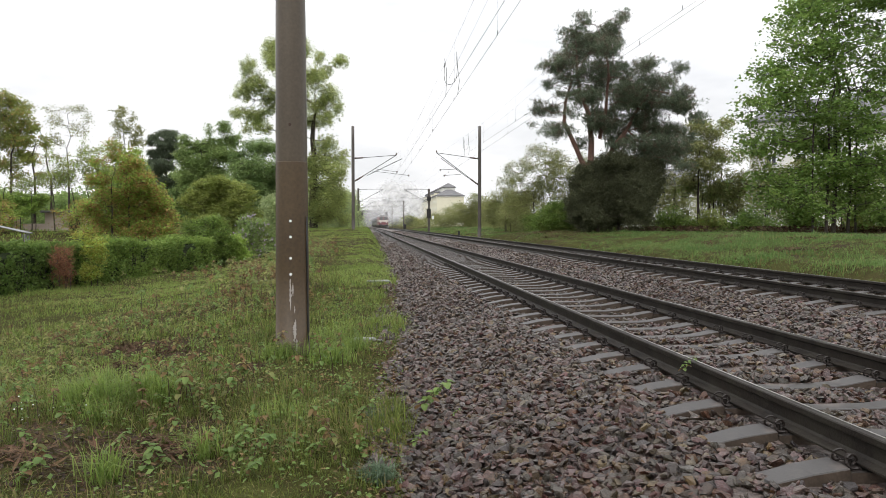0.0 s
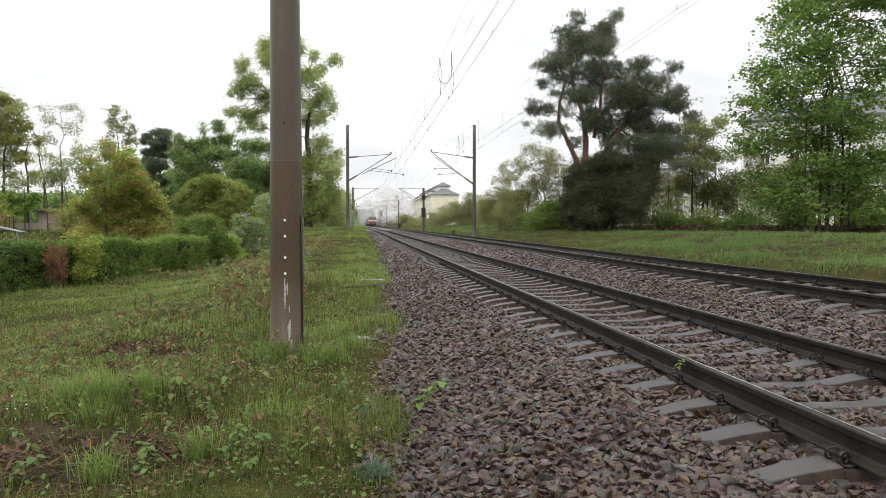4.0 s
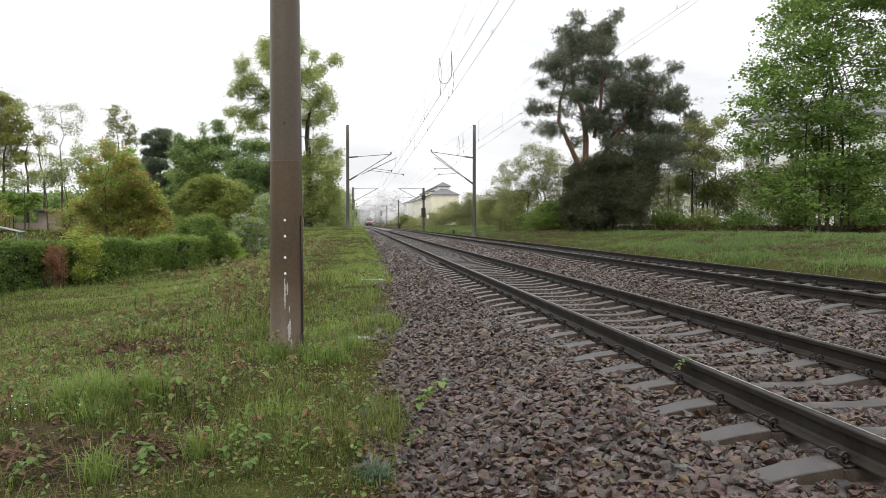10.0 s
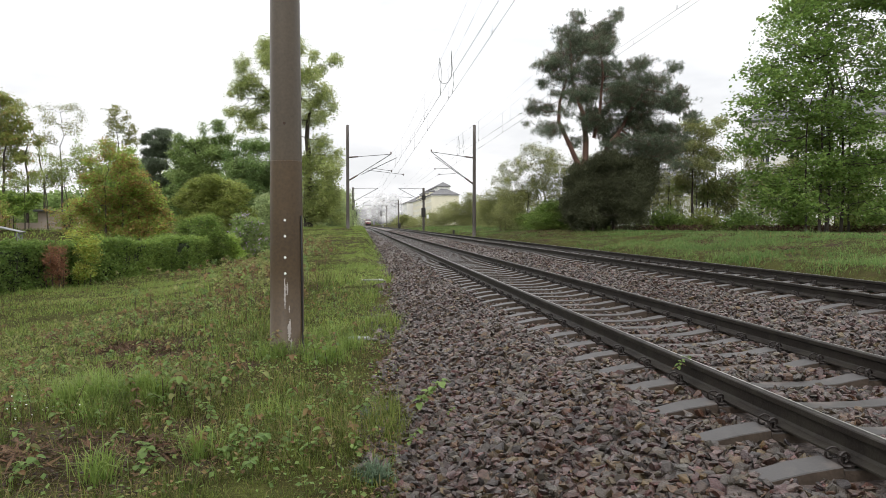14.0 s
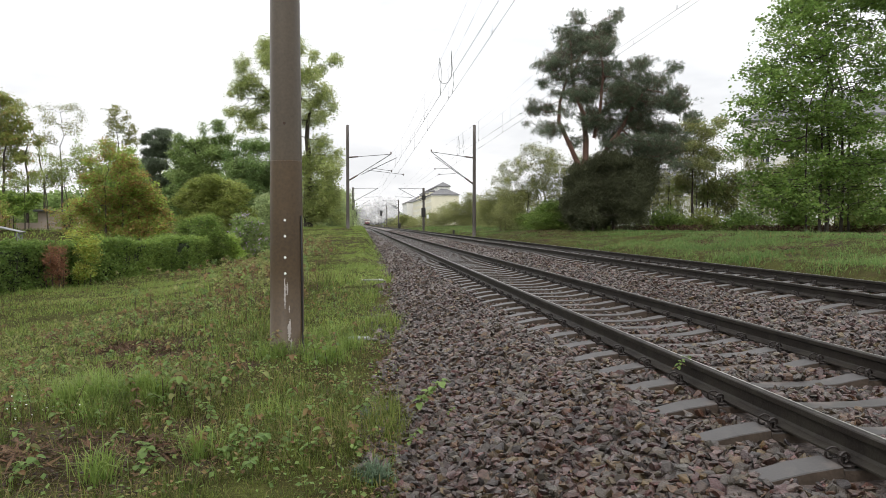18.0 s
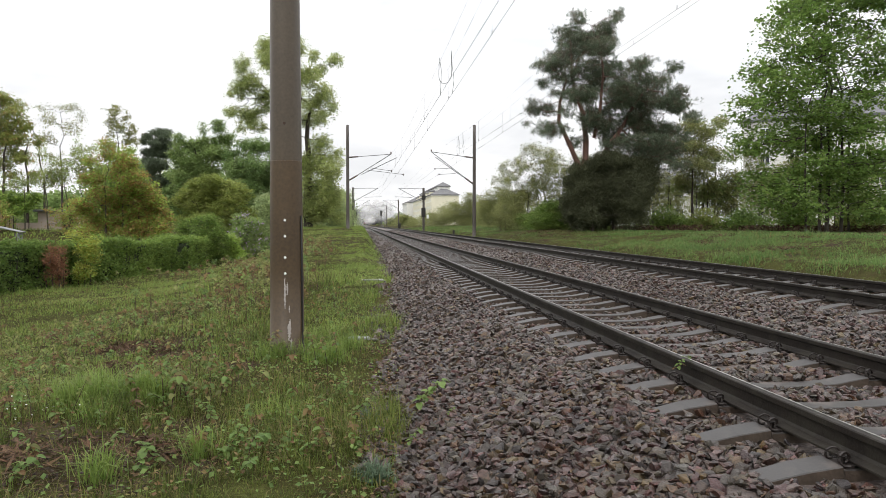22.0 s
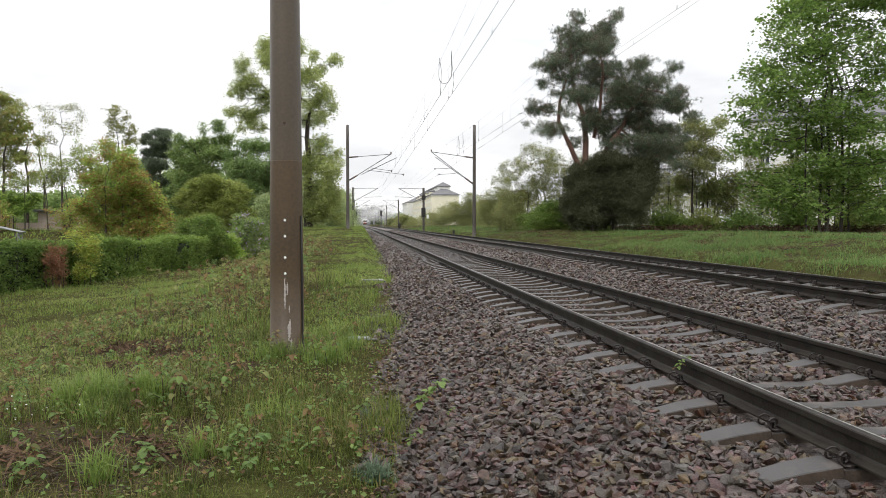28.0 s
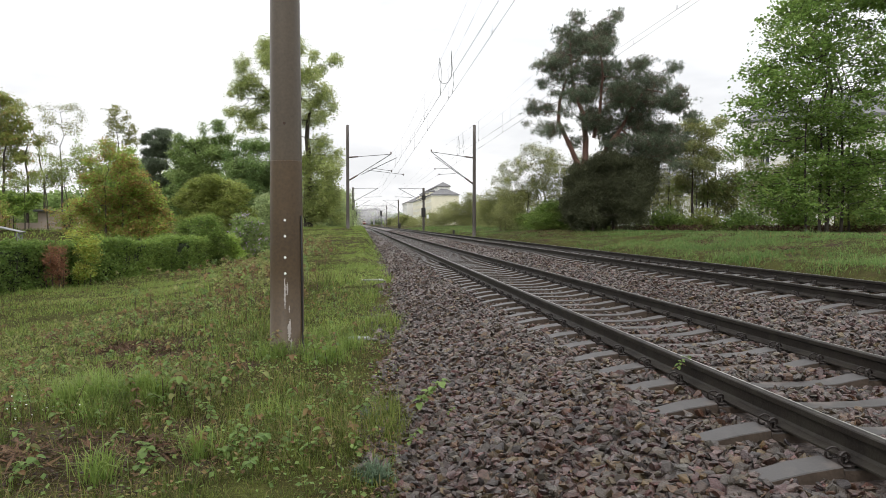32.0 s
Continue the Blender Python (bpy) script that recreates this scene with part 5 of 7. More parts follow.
cream_house = block("apartment_building", "long cream apartment building with a grey hipped roof", 33.1, 330, 0, 12.6, 112, 14.2, 3.6, "wall_cream", side=[3 + 5.0 * i for i in range(22)], inset=7)
part("dormer", boxes((3.5, 9.1, 5.5, 103, 14.5, 18.4)), M["wall_white"], cream_house, "raised attic storey")
part("dormer_roof", hip_roof(3.5, 9.1, 5.5, 103, 18.7, 2.0, 2.8, 0.5), M["slate"], cream_house)
for i in range(5):
    part("chimney", boxes((0.4, 3.5, 14 + 19 * i, 17 + 19 * i, 14.0, 16.5)), M["wall_cream"], cream_house, "small dormer on the roof")
    part("dormer_top", hip_roof(0.4, 3.5, 14 + 19 * i, 17 + 19 * i, 16.6, 0.8, 1.2, 0.2), M["slate"], cream_house)
block("apartment_building", "grey-white wing at the end of the long building", 29.4, 446, 0, 15.0, 44, 14.2, 3.6, "wall_white", side=[3 + 5.0 * i for i in range(8)])
white_house = block("apartment_building", "white rendered apartment building behind the maple", 48.0, 86.0, -33, 34.0, 12, 13.2, 3.2, "wall_white", z=0.4, front=[2.5 + 3.3 * i for i in range(10)], side=[3, 7], inset=5)
low_house = block("low_building", "low white building with a grey roof among trees", 35.0, 95.0, -25, 10.0, 8, 6.0, 2.0, "wall_white", z=0.4, front=[2, 5, 8], rows=2, first=1.8, inset=3)
shed = thing("garden_shed", pose(-27.6, 62, 0.25, 0, 0, 12), "pale pink rendered garden shed with a flat roof", "shed")
part("wall", boxes((1.6, 4.6, 0, 3, -0.3, 1.75)), M["wall_pink"], shed)
part("low_wall", boxes((0, 1.6, 0, 0.25, -0.3, 0.85), bevel=0.02), M["wall_pink"], shed)
part("roof", boxes((1.3, 4.9, -0.4, 3.3, 1.75, 1.92), bevel=0.03), M["slate"], shed)
part("door", boxes((3.4, 4.2, -0.05, 0.04, -0.2, 1.5)), M["under"], shed)
shed2 = thing("garden_shed", pose(-31.0, 62, 0.25, 0, 0, 10), "open dark garden shelter with a flat roof", "shed")
part("roof", boxes((-3.0, 2.4, 0, 3, 2.0, 2.15), bevel=0.02), M["slate"], shed2)
for x, y in ((-2.9, 0.1), (2.2, 0.1), (-2.9, 2.8), (2.2, 2.8)):
    part("post", boxes((x, x + 0.15, y, y + 0.15, -0.2, 2.0)), M["under"], shed2)
part("back_wall", boxes((-2.9, 2.3, 2.75, 2.85, -0.2, 2.0)), M["wall_pink"], shed2)
table = thing("garden_table", pose(-19.7, 42.6, -0.3, 0, 0, 10), "garden table with a pale grey sloping cover", "table")
part("cover", boxes((-1.3, 0.9, -0.5, 0.5, 0.80, 0.86), bevel=0.02), M["wall_grey"], table, "pale grey cover")
table.children[0].matrix_basis = pose(0, 0, 0.25, 0, 14, 0)
part("cover_side", boxes((0.86, 0.92, -0.48, 0.48, 0.2, 0.80), bevel=0.02), M["wall_grey"], table)
for x in (-0.8, 0.74):
    for y in (-0.42, 0.36):
        part("leg", boxes((x, x + 0.06, y, y + 0.06, 0, 0.92 if x < 0 else 0.78)), M["steel"], table)
far_block = block("tower_block", "far grey apartment tower in the mist", -5.0, 760, 0, 17.0, 14, 15.5, 0.6, "wall_grey", front=[2 + 3.2 * i for i in range(5)], rows=5)
bridge = thing("road_bridge", pose(0, 640, 0), "distant grey road bridge over the tracks", "bridge")
part("deck", boxes((-16, 24, -5, 5, 5.8, 7.4)), M["wall_grey"], bridge)
part("parapet", boxes((-16, 24, -5.3, -5.0, 7.0, 8.4)), M["steel"], bridge)
for x in (-16, 0.0, 12.5, 22):
    part("pier", boxes((x, x + 1.6, -4.5, 4.5, -1, 5.8)), M["wall_grey"], bridge)


# ---- far woods and scrub ----
def woods(name, label, rows, leaf, size, per_m, seed, sprig=0.5):
    """A belt of far trees as one mass of leaf sprigs: rows of (x, y, height, radius)."""
    rnd = np.random.default_rng(seed)
    pts = []
    for x, y, h, r in rows:
        n = int(per_m * h * r)
        C = np.stack([rnd.normal(size=n) * r * 0.55, rnd.normal(size=n) * r * 0.35, h * (1 - rnd.uniform(0, 1, n) ** 1.6)], 1)
        C[:, 0] *= 1.15 - 0.75 * C[:, 2] / h
        C += np.array([x, y, float(height(x, y))])
        pts.append((C[:, None] + rnd.normal(size=(n, 9, 3)) * sprig * np.array([1, 1, 0.6])).reshape(-1, 3))
    V, F = leaf_quads(np.concatenate(pts), size, rnd)
    ob = part(name, mesh_of(name, V, F, M[leaf]), None, None)
    return tagged(ob, label, "woods", kind="stuff")


r_w = random.Random(5)
woods("far_woods", "distant mixed green woodland behind the gardens", [(-78 + 2.6 * i, 100 + r_w.uniform(-5, 12), r_w.uniform(5.0, 8.0) * (0.55 if i < 18 else 1.0), r_w.uniform(2.5, 4)) for i in range(25)], "woods", 0.28, 24, 51, 0.8)
woods("far_woods", "darker woodland between the garden trees", [(-30 + 3.0 * i, 92 + r_w.uniform(-4, 6), r_w.uniform(5.0, 8.0), r_w.uniform(2.5, 3.5)) for i in range(8)], "woods_dark", 0.28, 28, 52, 0.7)
woods("trackside_scrub", "yellow-green scrub along the far side of the line", [(13.2, 186, 1.3, 1.8), (14.8, 188, 1.7, 1.8), (16.0, 182, 2.3, 2.0), (17.6, 184, 2.9, 2.2), (15.6, 150, 2.6, 1.8), (17.2, 146, 3.6, 2.0), (18.8, 142, 4.4, 2.2), (20.6, 134, 4.2, 2.2), (22.0, 126, 4.4, 2.4), (21.0, 116, 3.8, 2.2), (22.5, 108, 4.4, 2.4), (20.0, 104, 3.2, 2.0), (24.0, 140, 4.5, 2.4)], "scrub", 0.11, 60, 53, 0.6)
woods("far_trees", "misty grey-green trees far down the line", [(r_w.uniform(17, 25), 285 + 16 * i, r_w.uniform(2.0, 3.6), 3.0) for i in range(14)] + [(r_w.uniform(-24, -7), 240 + 14 * i, r_w.uniform(5, 9), 4.5) for i in range(18)], "scrub", 0.4, 16, 55, 0.8)
woods("horizon_woods", "grey-green woodland on the horizon", [(-120 + 9 * i, 900 + r_w.uniform(-30, 30), r_w.uniform(9, 14), 8) for i in range(40)], "woods", 2.2, 1.2, 59, 2.0)
woods("wood_edge", "tangled young trees in front of the white buildings", [(24 + 1.5 * i, 60 - 0.45 * i + r_w.uniform(-3, 4), r_w.uniform(2.2, 4.5), 1.8) for i in range(15)], "scrub", 0.10, 38, 56, 0.28)
# both belts of verge bushes wear the leaf colour lightened for haze
woods("verge_bushes", "green bushes under the oak at the verge edge", [(-6.5 - 0.4 * i + r_w.uniform(-0.5, 0.5), 56 + 3.2 * i, r_w.uniform(1.6, 3.0), 1.6) for i in range(12)], "hazy", 0.12, 90, 57, 0.45)
woods("verge_bushes", "dark leafy bushes along the verge behind the mast", [(-3.0 + r_w.uniform(-1.0, 0.6), 96 + 5 * i, r_w.uniform(2.5, 5.5), 1.9) for i in range(10)], "hazy", 0.16, 50, 58, 0.6)

# ---- train ----
def extrude_outline(outline, length):
    """A body with the given cross-section (x, z), running away along y, its ends slightly rounded."""
    bm = bmesh.new()
    rings = []
    for y, k in ((0, 0.93), (0.35, 1.0), (length - 0.35, 1.0), (length, 0.93)):
        rings.append([bm.verts.new((x * k, y, 2.4 + (z - 2.4) * (0.97 if k < 1 else 1))) for x, z in outline])
    n = len(outline)
    for a, b in zip(rings, rings[1:]):
        for i in range(n):
            bm.faces.new((a[i], a[(i + 1) % n], b[(i + 1) % n], b[i]))
    bm.faces.new(rings[0])
    bm.faces.new(rings[-1])
    return bm


LOCO_SIDE = ((-1.5, 0.9), (1.5, 0.9), (1.52, 3.0), (1.40, 3.5), (-1.40, 3.5), (-1.52, 3.0))
ROOF_SIDE = ((-1.40, 3.5), (1.40, 3.5), (1.1, 3.95), (0.6, 4.2), (-0.6, 4.2), (-1.1, 3.95))
TRAIN_START = 232.0
TRAIN_RUN = ((0.0, 0.0), (7.0, 83.0), (14.0, 160.0), (21.0, 230.0), (26.0, 320.0), (32.0, 470.0))


def wheel(parent, x, y, r=0.5):
    bm = bmesh.new()
    bmesh.ops.create_cone(bm, segments=20, cap_ends=True, radius1=r, radius2=r, depth=0.14, matrix=pose(x, y, r, 0, 90, 0))
    return part("wheel", bm, M["under"], parent)


loco = thing("diesel_locomotive", pose(FAR_X, TRAIN_START, FAR_Z), "red diesel locomotive with a cream stripe at the train's end", "locomotive")
part("body", extrude_outline(LOCO_SIDE, 19.0), M["red"], loco)
part("roof", extrude_outline(ROOF_SIDE, 19.0), M["roof_pale"], loco, "pale grey roof")
part("stripe", boxes((-1.46, 1.46, -0.07, 0.02, 1.90, 2.30), (-1.54, -1.50, 0.4, 18.6, 1.95, 2.25), (1.50, 1.54, 0.4, 18.6, 1.95, 2.25)), M["cream"], loco, "cream stripe")
for x in (-0.72, 0.72):
    part("cab_window", boxes((x - 0.58, x + 0.58, -0.09, 0.03, 2.45, 3.35), bevel=0.02), M["under"], loco, "dark cab window")
    part("buffer", boxes((x * 1.2 - 0.22, x * 1.2 + 0.22, -0.62, 0.1, 0.84, 1.26), bevel=0.08), M["under"], loco)
    part("headlight", boxes((x * 1.25 - 0.12, x * 1.25 + 0.12, -0.06, 0.03, 1.5, 1.74), bevel=0.03), M["white"], loco)
part("apron", boxes((-1.35, 1.35, -0.02, 0.3, 0.35, 0.9), bevel=0.04), M["under"], loco)
part("chassis", boxes((-1.2, 1.2, 0.5, 18.5, 0.45, 0.95), bevel=0.05), M["under"], loco)
for y in (2.5, 5.0, 14.0, 16.5):
    for x in (-0.75, 0.75):
        wheel(loco, x, y)
coaches = []
for i in range(5):
    y = 20.0 + 25.0 * i
    c = thing("passenger_coach", pose(FAR_X, TRAIN_START + y, FAR_Z), "dark green passenger coach with a grey roof", "railway coach", "coaches of the train")
    part("body", extrude_outline(((-1.42, 0.95), (1.42, 0.95), (1.44, 3.1), (-1.44, 3.1)), 24.3), M["coach"], c)
    part("roof", extrude_outline(((-1.44, 3.1), (1.44, 3.1), (1.15, 3.7), (0.6, 4.0), (-0.6, 4.0), (-1.15, 3.7)), 24.3), M["grey_roof"], c)
    for k in range(9):
        for s in (-1, 1):
            part("window", boxes((s * 1.43 - 0.03, s * 1.43 + 0.03, 1.6 + 2.5 * k, 2.9 + 2.5 * k, 2.0, 2.85)), M["glass"], c)
    part("chassis", boxes((-1.1, 1.1, 0.6, 23.6, 0.45, 0.96), bevel=0.05), M["under"], c)
    for yy in (2.0, 4.5, 19.8, 22.3):
        for x in (-0.75, 0.75):
            wheel(c, x, yy)
    coaches.append((c, y))

# ---- steam ----
def steam_material(name, thick, grain, tint=(0.86, 0.86, 0.87)):
    """Thin steam: densest along each puff's own axis, ragged by noise, letting light through."""
    m = bpy.data.materials.new(name)
    m.use_nodes = True
    n, l = m.node_tree.nodes, m.node_tree.links
    n.remove(n["Principled BSDF"])
    co = n.new("ShaderNodeTexCoord")
    flat = n.new("ShaderNodeVectorMath")
    flat.operation = "MULTIPLY"
    flat.inputs[1].default_value = (1, 0, 1)
    size = n.new("ShaderNodeVectorMath")
    size.operation = "LENGTH"
    l.new(co.outputs["Object"], flat.inputs[0])
    l.new(flat.outputs["Vector"], size.inputs[0])
    no = n.new("ShaderNodeTexNoise")
    no.inputs["Scale"].default_value, no.inputs["Detail"].default_value = grain, 5
    info = n.new("ShaderNodeObjectInfo")
    shift = n.new("ShaderNodeVectorMath")
    shift.operation = "MULTIPLY_ADD"
    shift.inputs[1].default_value = (1, 1, 1)
    sc = n.new("ShaderNodeMath")
    sc.operation = "MULTIPLY"
    sc.inputs[1].default_value = 37.0
    l.new(info.outputs["Random"], sc.inputs[0])
    l.new(co.outputs["Object"], shift.inputs[0])
    l.new(sc.outputs[0], shift.inputs[2])
    l.new(shift.outputs["Vector"], no.inputs["Vector"])
    wob = n.new("ShaderNodeMath")
    wob.operation = "MULTIPLY_ADD"
    wob.inputs[1].default_value = 0.9
    l.new(no.outputs["Fac"], wob.inputs[0])
    l.new(size.outputs["Value"], wob.inputs[2])
    fade = n.new("ShaderNodeMapRange")
    fade.interpolation_type = "SMOOTHSTEP"
    for k, v in (("From Min", 0.45), ("From Max", 1.30), ("To Min", thick), ("To Max", 0.0)):
        fade.inputs[k].default_value = v
    l.new(wob.outputs[0], fade.inputs["Value"])
    rim = n.new("ShaderNodeMapRange")
    rim.interpolation_type = "SMOOTHSTEP"
    for k, v in (("From Min", 0.55), ("From Max", 0.98), ("To Min", 1.0), ("To Max", 0.0)):
        rim.inputs[k].default_value = v
    l.new(size.outputs["Value"], rim.inputs["Value"])
    mul = n.new("ShaderNodeMath")
    mul.operation = "MULTIPLY"
    l.new(fade.outputs["Result"], mul.inputs[0])
    l.new(rim.outputs["Result"], mul.inputs[1])
    d, t, tr = n.new("ShaderNodeBsdfDiffuse"), n.new("ShaderNodeBsdfTranslucent"), n.new("ShaderNodeBsdfTransparent")
    d.inputs["Color"].default_value = t.inputs["Color"].default_value = (*tint, 1)
    body, x = n.new("ShaderNodeMixShader"), n.new("ShaderNodeMixShader")
    l.new(d.outputs[0], body.inputs[1])
    l.new(t.outputs[0], body.inputs[2])
    l.new(mul.outputs[0], x.inputs["Fac"])
    l.new(tr.outputs[0], x.inputs[1])
    l.new(body.outputs[0], x.inputs[2])
    l.new(x.outputs[0], n["Material Output"].inputs["Surface"])
    return m


M["steam"] = steam_material("drifting_white_steam", 0.97, 2.2)
M["cloud"] = steam_material("dense_pale_steam", 0.80, 1.8)
M["mist"] = steam_material("thin_grey_mist", 0.24, 1.4)


def puff_mesh(material, seed):
    """A billowing shell, one unit in radius."""
    rnd = np.random.default_rng(seed)
    rings, seg = 9, 20
    V, F = [(0, -0.35, 0)], []
    p = rnd.uniform(0, 6.28, 3)
    for i in range(1, rings + 1):
        r = i / rings
        for j in range(seg):
            a = 2 * math.pi * j / seg
            y = -0.35 * math.sqrt(max(0, 1 - r * r)) + 0.05 * math.sin(3 * a + p[0] + 4 * r) + 0.04 * math.sin(5 * a + p[1] - 6 * r)
            V.append((r * math.cos(a), y, r * math.sin(a)))
    for j in range(seg):
        F.append((0, 1 + (j + 1) % seg, 1 + j, 1 + j))
    Q = []
    for i in range(rings - 1):
        for j in range(seg):
            a, b = 1 + i * seg + j, 1 + i * seg + (j + 1) % seg
            Q.append((a, b, b + seg, a + seg))
    tri = [(0, 1 + (j + 1) % seg, 1 + j) for j in range(seg)]
    bm = bmesh.new()
    vs = [bm.verts.new(v) for v in V]
    for f in tri + Q:
        bm.faces.new([vs[k] for k in f])
    me = bpy.data.meshes.new("steam_puff")
    bm.to_mesh(me)
    bm.free()
    me.materials.append(material)
    me.polygons.foreach_set("use_smooth", np.full(len(me.polygons), True))
    return me


PUFFS = [puff_mesh(M["steam"], s) for s in (1, 2, 3)]
MIST = puff_mesh(M["mist"], 4)
steam_rows = []


def puff(mesh, x, y, z, wide, tall, rows, label, category="steam"):
    ob = part("steam_puff", mesh, None, None)
    tagged(ob, label, category, "steam of the train")
    ob.scale = (wide, wide * 0.6, tall)
    ob.location = (x, y, z)
    steam_rows.append((ob, rows))
    return ob


# each puff: where it hangs at the start, its size, and how fast it drifts
for i, (x, y, z, w, h, vx, vy) in enumerate(((13.5, 300, 5.5, 9.0, 6.0, 0.35, 13.0), (19.0, 318, 8.5, 10, 8, 0.4, 14.0), (22.5, 330, 9.5, 9, 8.5, 0.5, 15.0), (24.0, 345, 13.0, 8.0, 7.5, 0.6, 16.0),
                                             (11.0, 330, 7.5, 8, 5.5, 0.2, 12.0), (19.0, 335, 17.0, 9, 6.5, 0.5, 13.0),
                                             (15.0, 370, 12.0, 13, 8.0, 0.25, 10.0), (7.0, 380, 11.0, 12, 7.0, 0.1, 9.0), (23.5, 340, 5.0, 9.0, 6.5, 0.6, 15.0), (14.0, 305, 12.0, 8.0, 6.0, 0.3, 13.0), (19.5, 320, 4.0, 8.0, 5.0, 0.4, 14.0), (12.0, 330, 17.0, 9.0, 6.0, 0.3, 12.0))):
    puff(PUFFS[i % 3], x, y, z, w, h, [(0.0, pose(x, y, z)), (8.0, pose(x + vx * 8, y + vy * 8, z + 0.8)), (16.0, pose(x + vx * 14, y + vy * 18, z + 1.8)), (24.0, pose(x + vx * 18, y + vy * 36, z + 3.0)), (32.0, pose(x + vx * 22, y + vy * 64, z + 4.0))], "drifting bank of white locomotive steam")
for i, (x, y, z, w, h, vx) in enumerate(((10.0, 420, 6.0, 26, 11.0, 0.15), (20.0, 500, 9.0, 26, 14.0, 0.2), (24.0, 560, 7.0, 20, 12, 0.1), (5.0, 292, 3.5, 9, 5.0, 0.02), (4.6, 345, 4.0, 10, 6.0, 0.02), (7.0, 215, 4.5, 13, 6.0, 0.02), (9.0, 290, 6.0, 20, 8.0, 0.05))):
    puff(MIST, x, y, z, w, h, [(0.0, pose(x, y, z)), (32.0, pose(x + vx * 32, y + 110, z + 2.0))], "thin grey mist hanging over the far line", "mist")
# the cloud that drifts across the line and swallows the train, and the plume that rises from it
CLOUD = puff_mesh(M["cloud"], 6)
for mesh, w, h, rows in ((CLOUD, 6.5, 5.0, ((0, 21, 395, 4.5), (10, 17, 395, 4.2), (17, 11.0, 398, 3.2), (21, 6.6, 430, 3.2), (25, 5.6, 560, 3.6), (32, 5.2, 860, 5.0))),
                         (CLOUD, 6.0, 4.5, ((0, 26, 420, 5.0), (12, 18, 420, 4.5), (20, 9.0, 440, 4.2), (25, 6.0, 590, 4.4), (32, 5.0, 900, 6.0))),
                         (PUFFS[1], 2.8, 6.0, ((0, 9, 318, 6.5), (8, 7.6, 385, 6.0), (16, 5.2, 402, 7.0), (20, 5.6, 420, 10.0), (26, 6.5, 640, 16.0), (32, 9.0, 980, 20.0)))):
    puff(mesh, *rows[0][1:], w, h, [(t, pose(x, y, z)) for t, x, y, z in rows], "pale steam drifting across the line")


# ---- ballast stones ----
def stone_shapes(count, seed, corners=12):
    r = random.Random(seed)
    shapes = []
    while len(shapes) < count:
        bm = bmesh.new()
        for _ in range(corners):
            v = Vector((r.gauss(0, 1), r.gauss(0, 1), r.gauss(0, 1))).normalized() * r.uniform(0.84, 1.0)
            bm.verts.new((v.x * 1.32, v.y * 1.0, v.z * 0.58))
        bmesh.ops.convex_hull(bm, input=bm.verts[:])
        for v in [v for v in bm.verts if not v.link_faces]:
            bm.verts.remove(v)
        bm.verts.index_update()
        shapes.append((np.array([v.co[:] for v in bm.verts]), np.array([[v.index for v in f.verts] for f in bm.faces])))
        bm.free()
    return shapes


SHAPES, FAR_SHAPES = stone_shapes(28, 11), stone_shapes(20, 12, 7)


def turns(n, rnd):
    """Random rotations."""
    a = rnd.uniform(0, 2 * np.pi, n) / 2
    tilt = rnd.normal(size=(n, 2)) * 0.27
    w, z = np.cos(a), np.sin(a)
    x, y = tilt[:, 0] * w + tilt[:, 1] * z, tilt[:, 1] * w - tilt[:, 0] * z
    q = np.stack([w, x, y, z], 1)
    q /= np.linalg.norm(q, axis=1)[:, None]
    w, x, y, z = q.T
    return np.stack([np.stack([1 - 2 * (y * y + z * z), 2 * (x * y - z * w), 2 * (x * z + y * w)], -1),
                     np.stack([2 * (x * y + z * w), 1 - 2 * (x * x + z * z), 2 * (y * z - x * w)], -1),
                     np.stack([2 * (x * z - y * w), 2 * (y * z + x * w), 1 - 2 * (x * x + y * y)], -1)], 1)


def stone_field(P, size, rnd, shapes=SHAPES):
    vs, fs, n0 = [], [], 0
    kind = rnd.integers(0, len(shapes), len(P))
    for k, (V, F) in enumerate(shapes):
        Q = P[kind == k]
        if not len(Q):
            continue
        R = turns(len(Q), rnd) * (size[kind == k] * rnd.uniform(0.85, 1.15, len(Q)))[:, None, None]
        W = np.einsum("nij,vj->nvi", R, V) + Q[:, None]
        vs.append(W.reshape(-1, 3))
        fs.append((F[None] + (n0 + np.arange(len(Q)) * len(V))[:, None, None]).reshape(-1, 3))
        n0 += len(Q) * len(V)
    return np.concatenate(vs), np.concatenate(fs)


def scatter(x0, x1, y0, y1, density, rnd):
    n = int((x1 - x0) * (y1 - y0) * density)
    return np.stack([rnd.uniform(x0, x1, n), rnd.uniform(y0, y1, n)], 1)


def clear_of_track(Q):
    ok = np.ones(len(Q), bool)
    for cx in (NEAR_X, FAR_X):
        dx = np.abs(Q[:, 0] - cx)
        dy = np.abs((Q[:, 1] - FIRST_SLEEPER + 0.3) % 0.6 - 0.3)
        ok &= ~((dx < 1.29) & (dy < 0.128 + 0.03 * step(6, 14, Q[:, 1])))
        ok &= ~(np.abs(dx - 0.7535) < 0.085)
    return ok


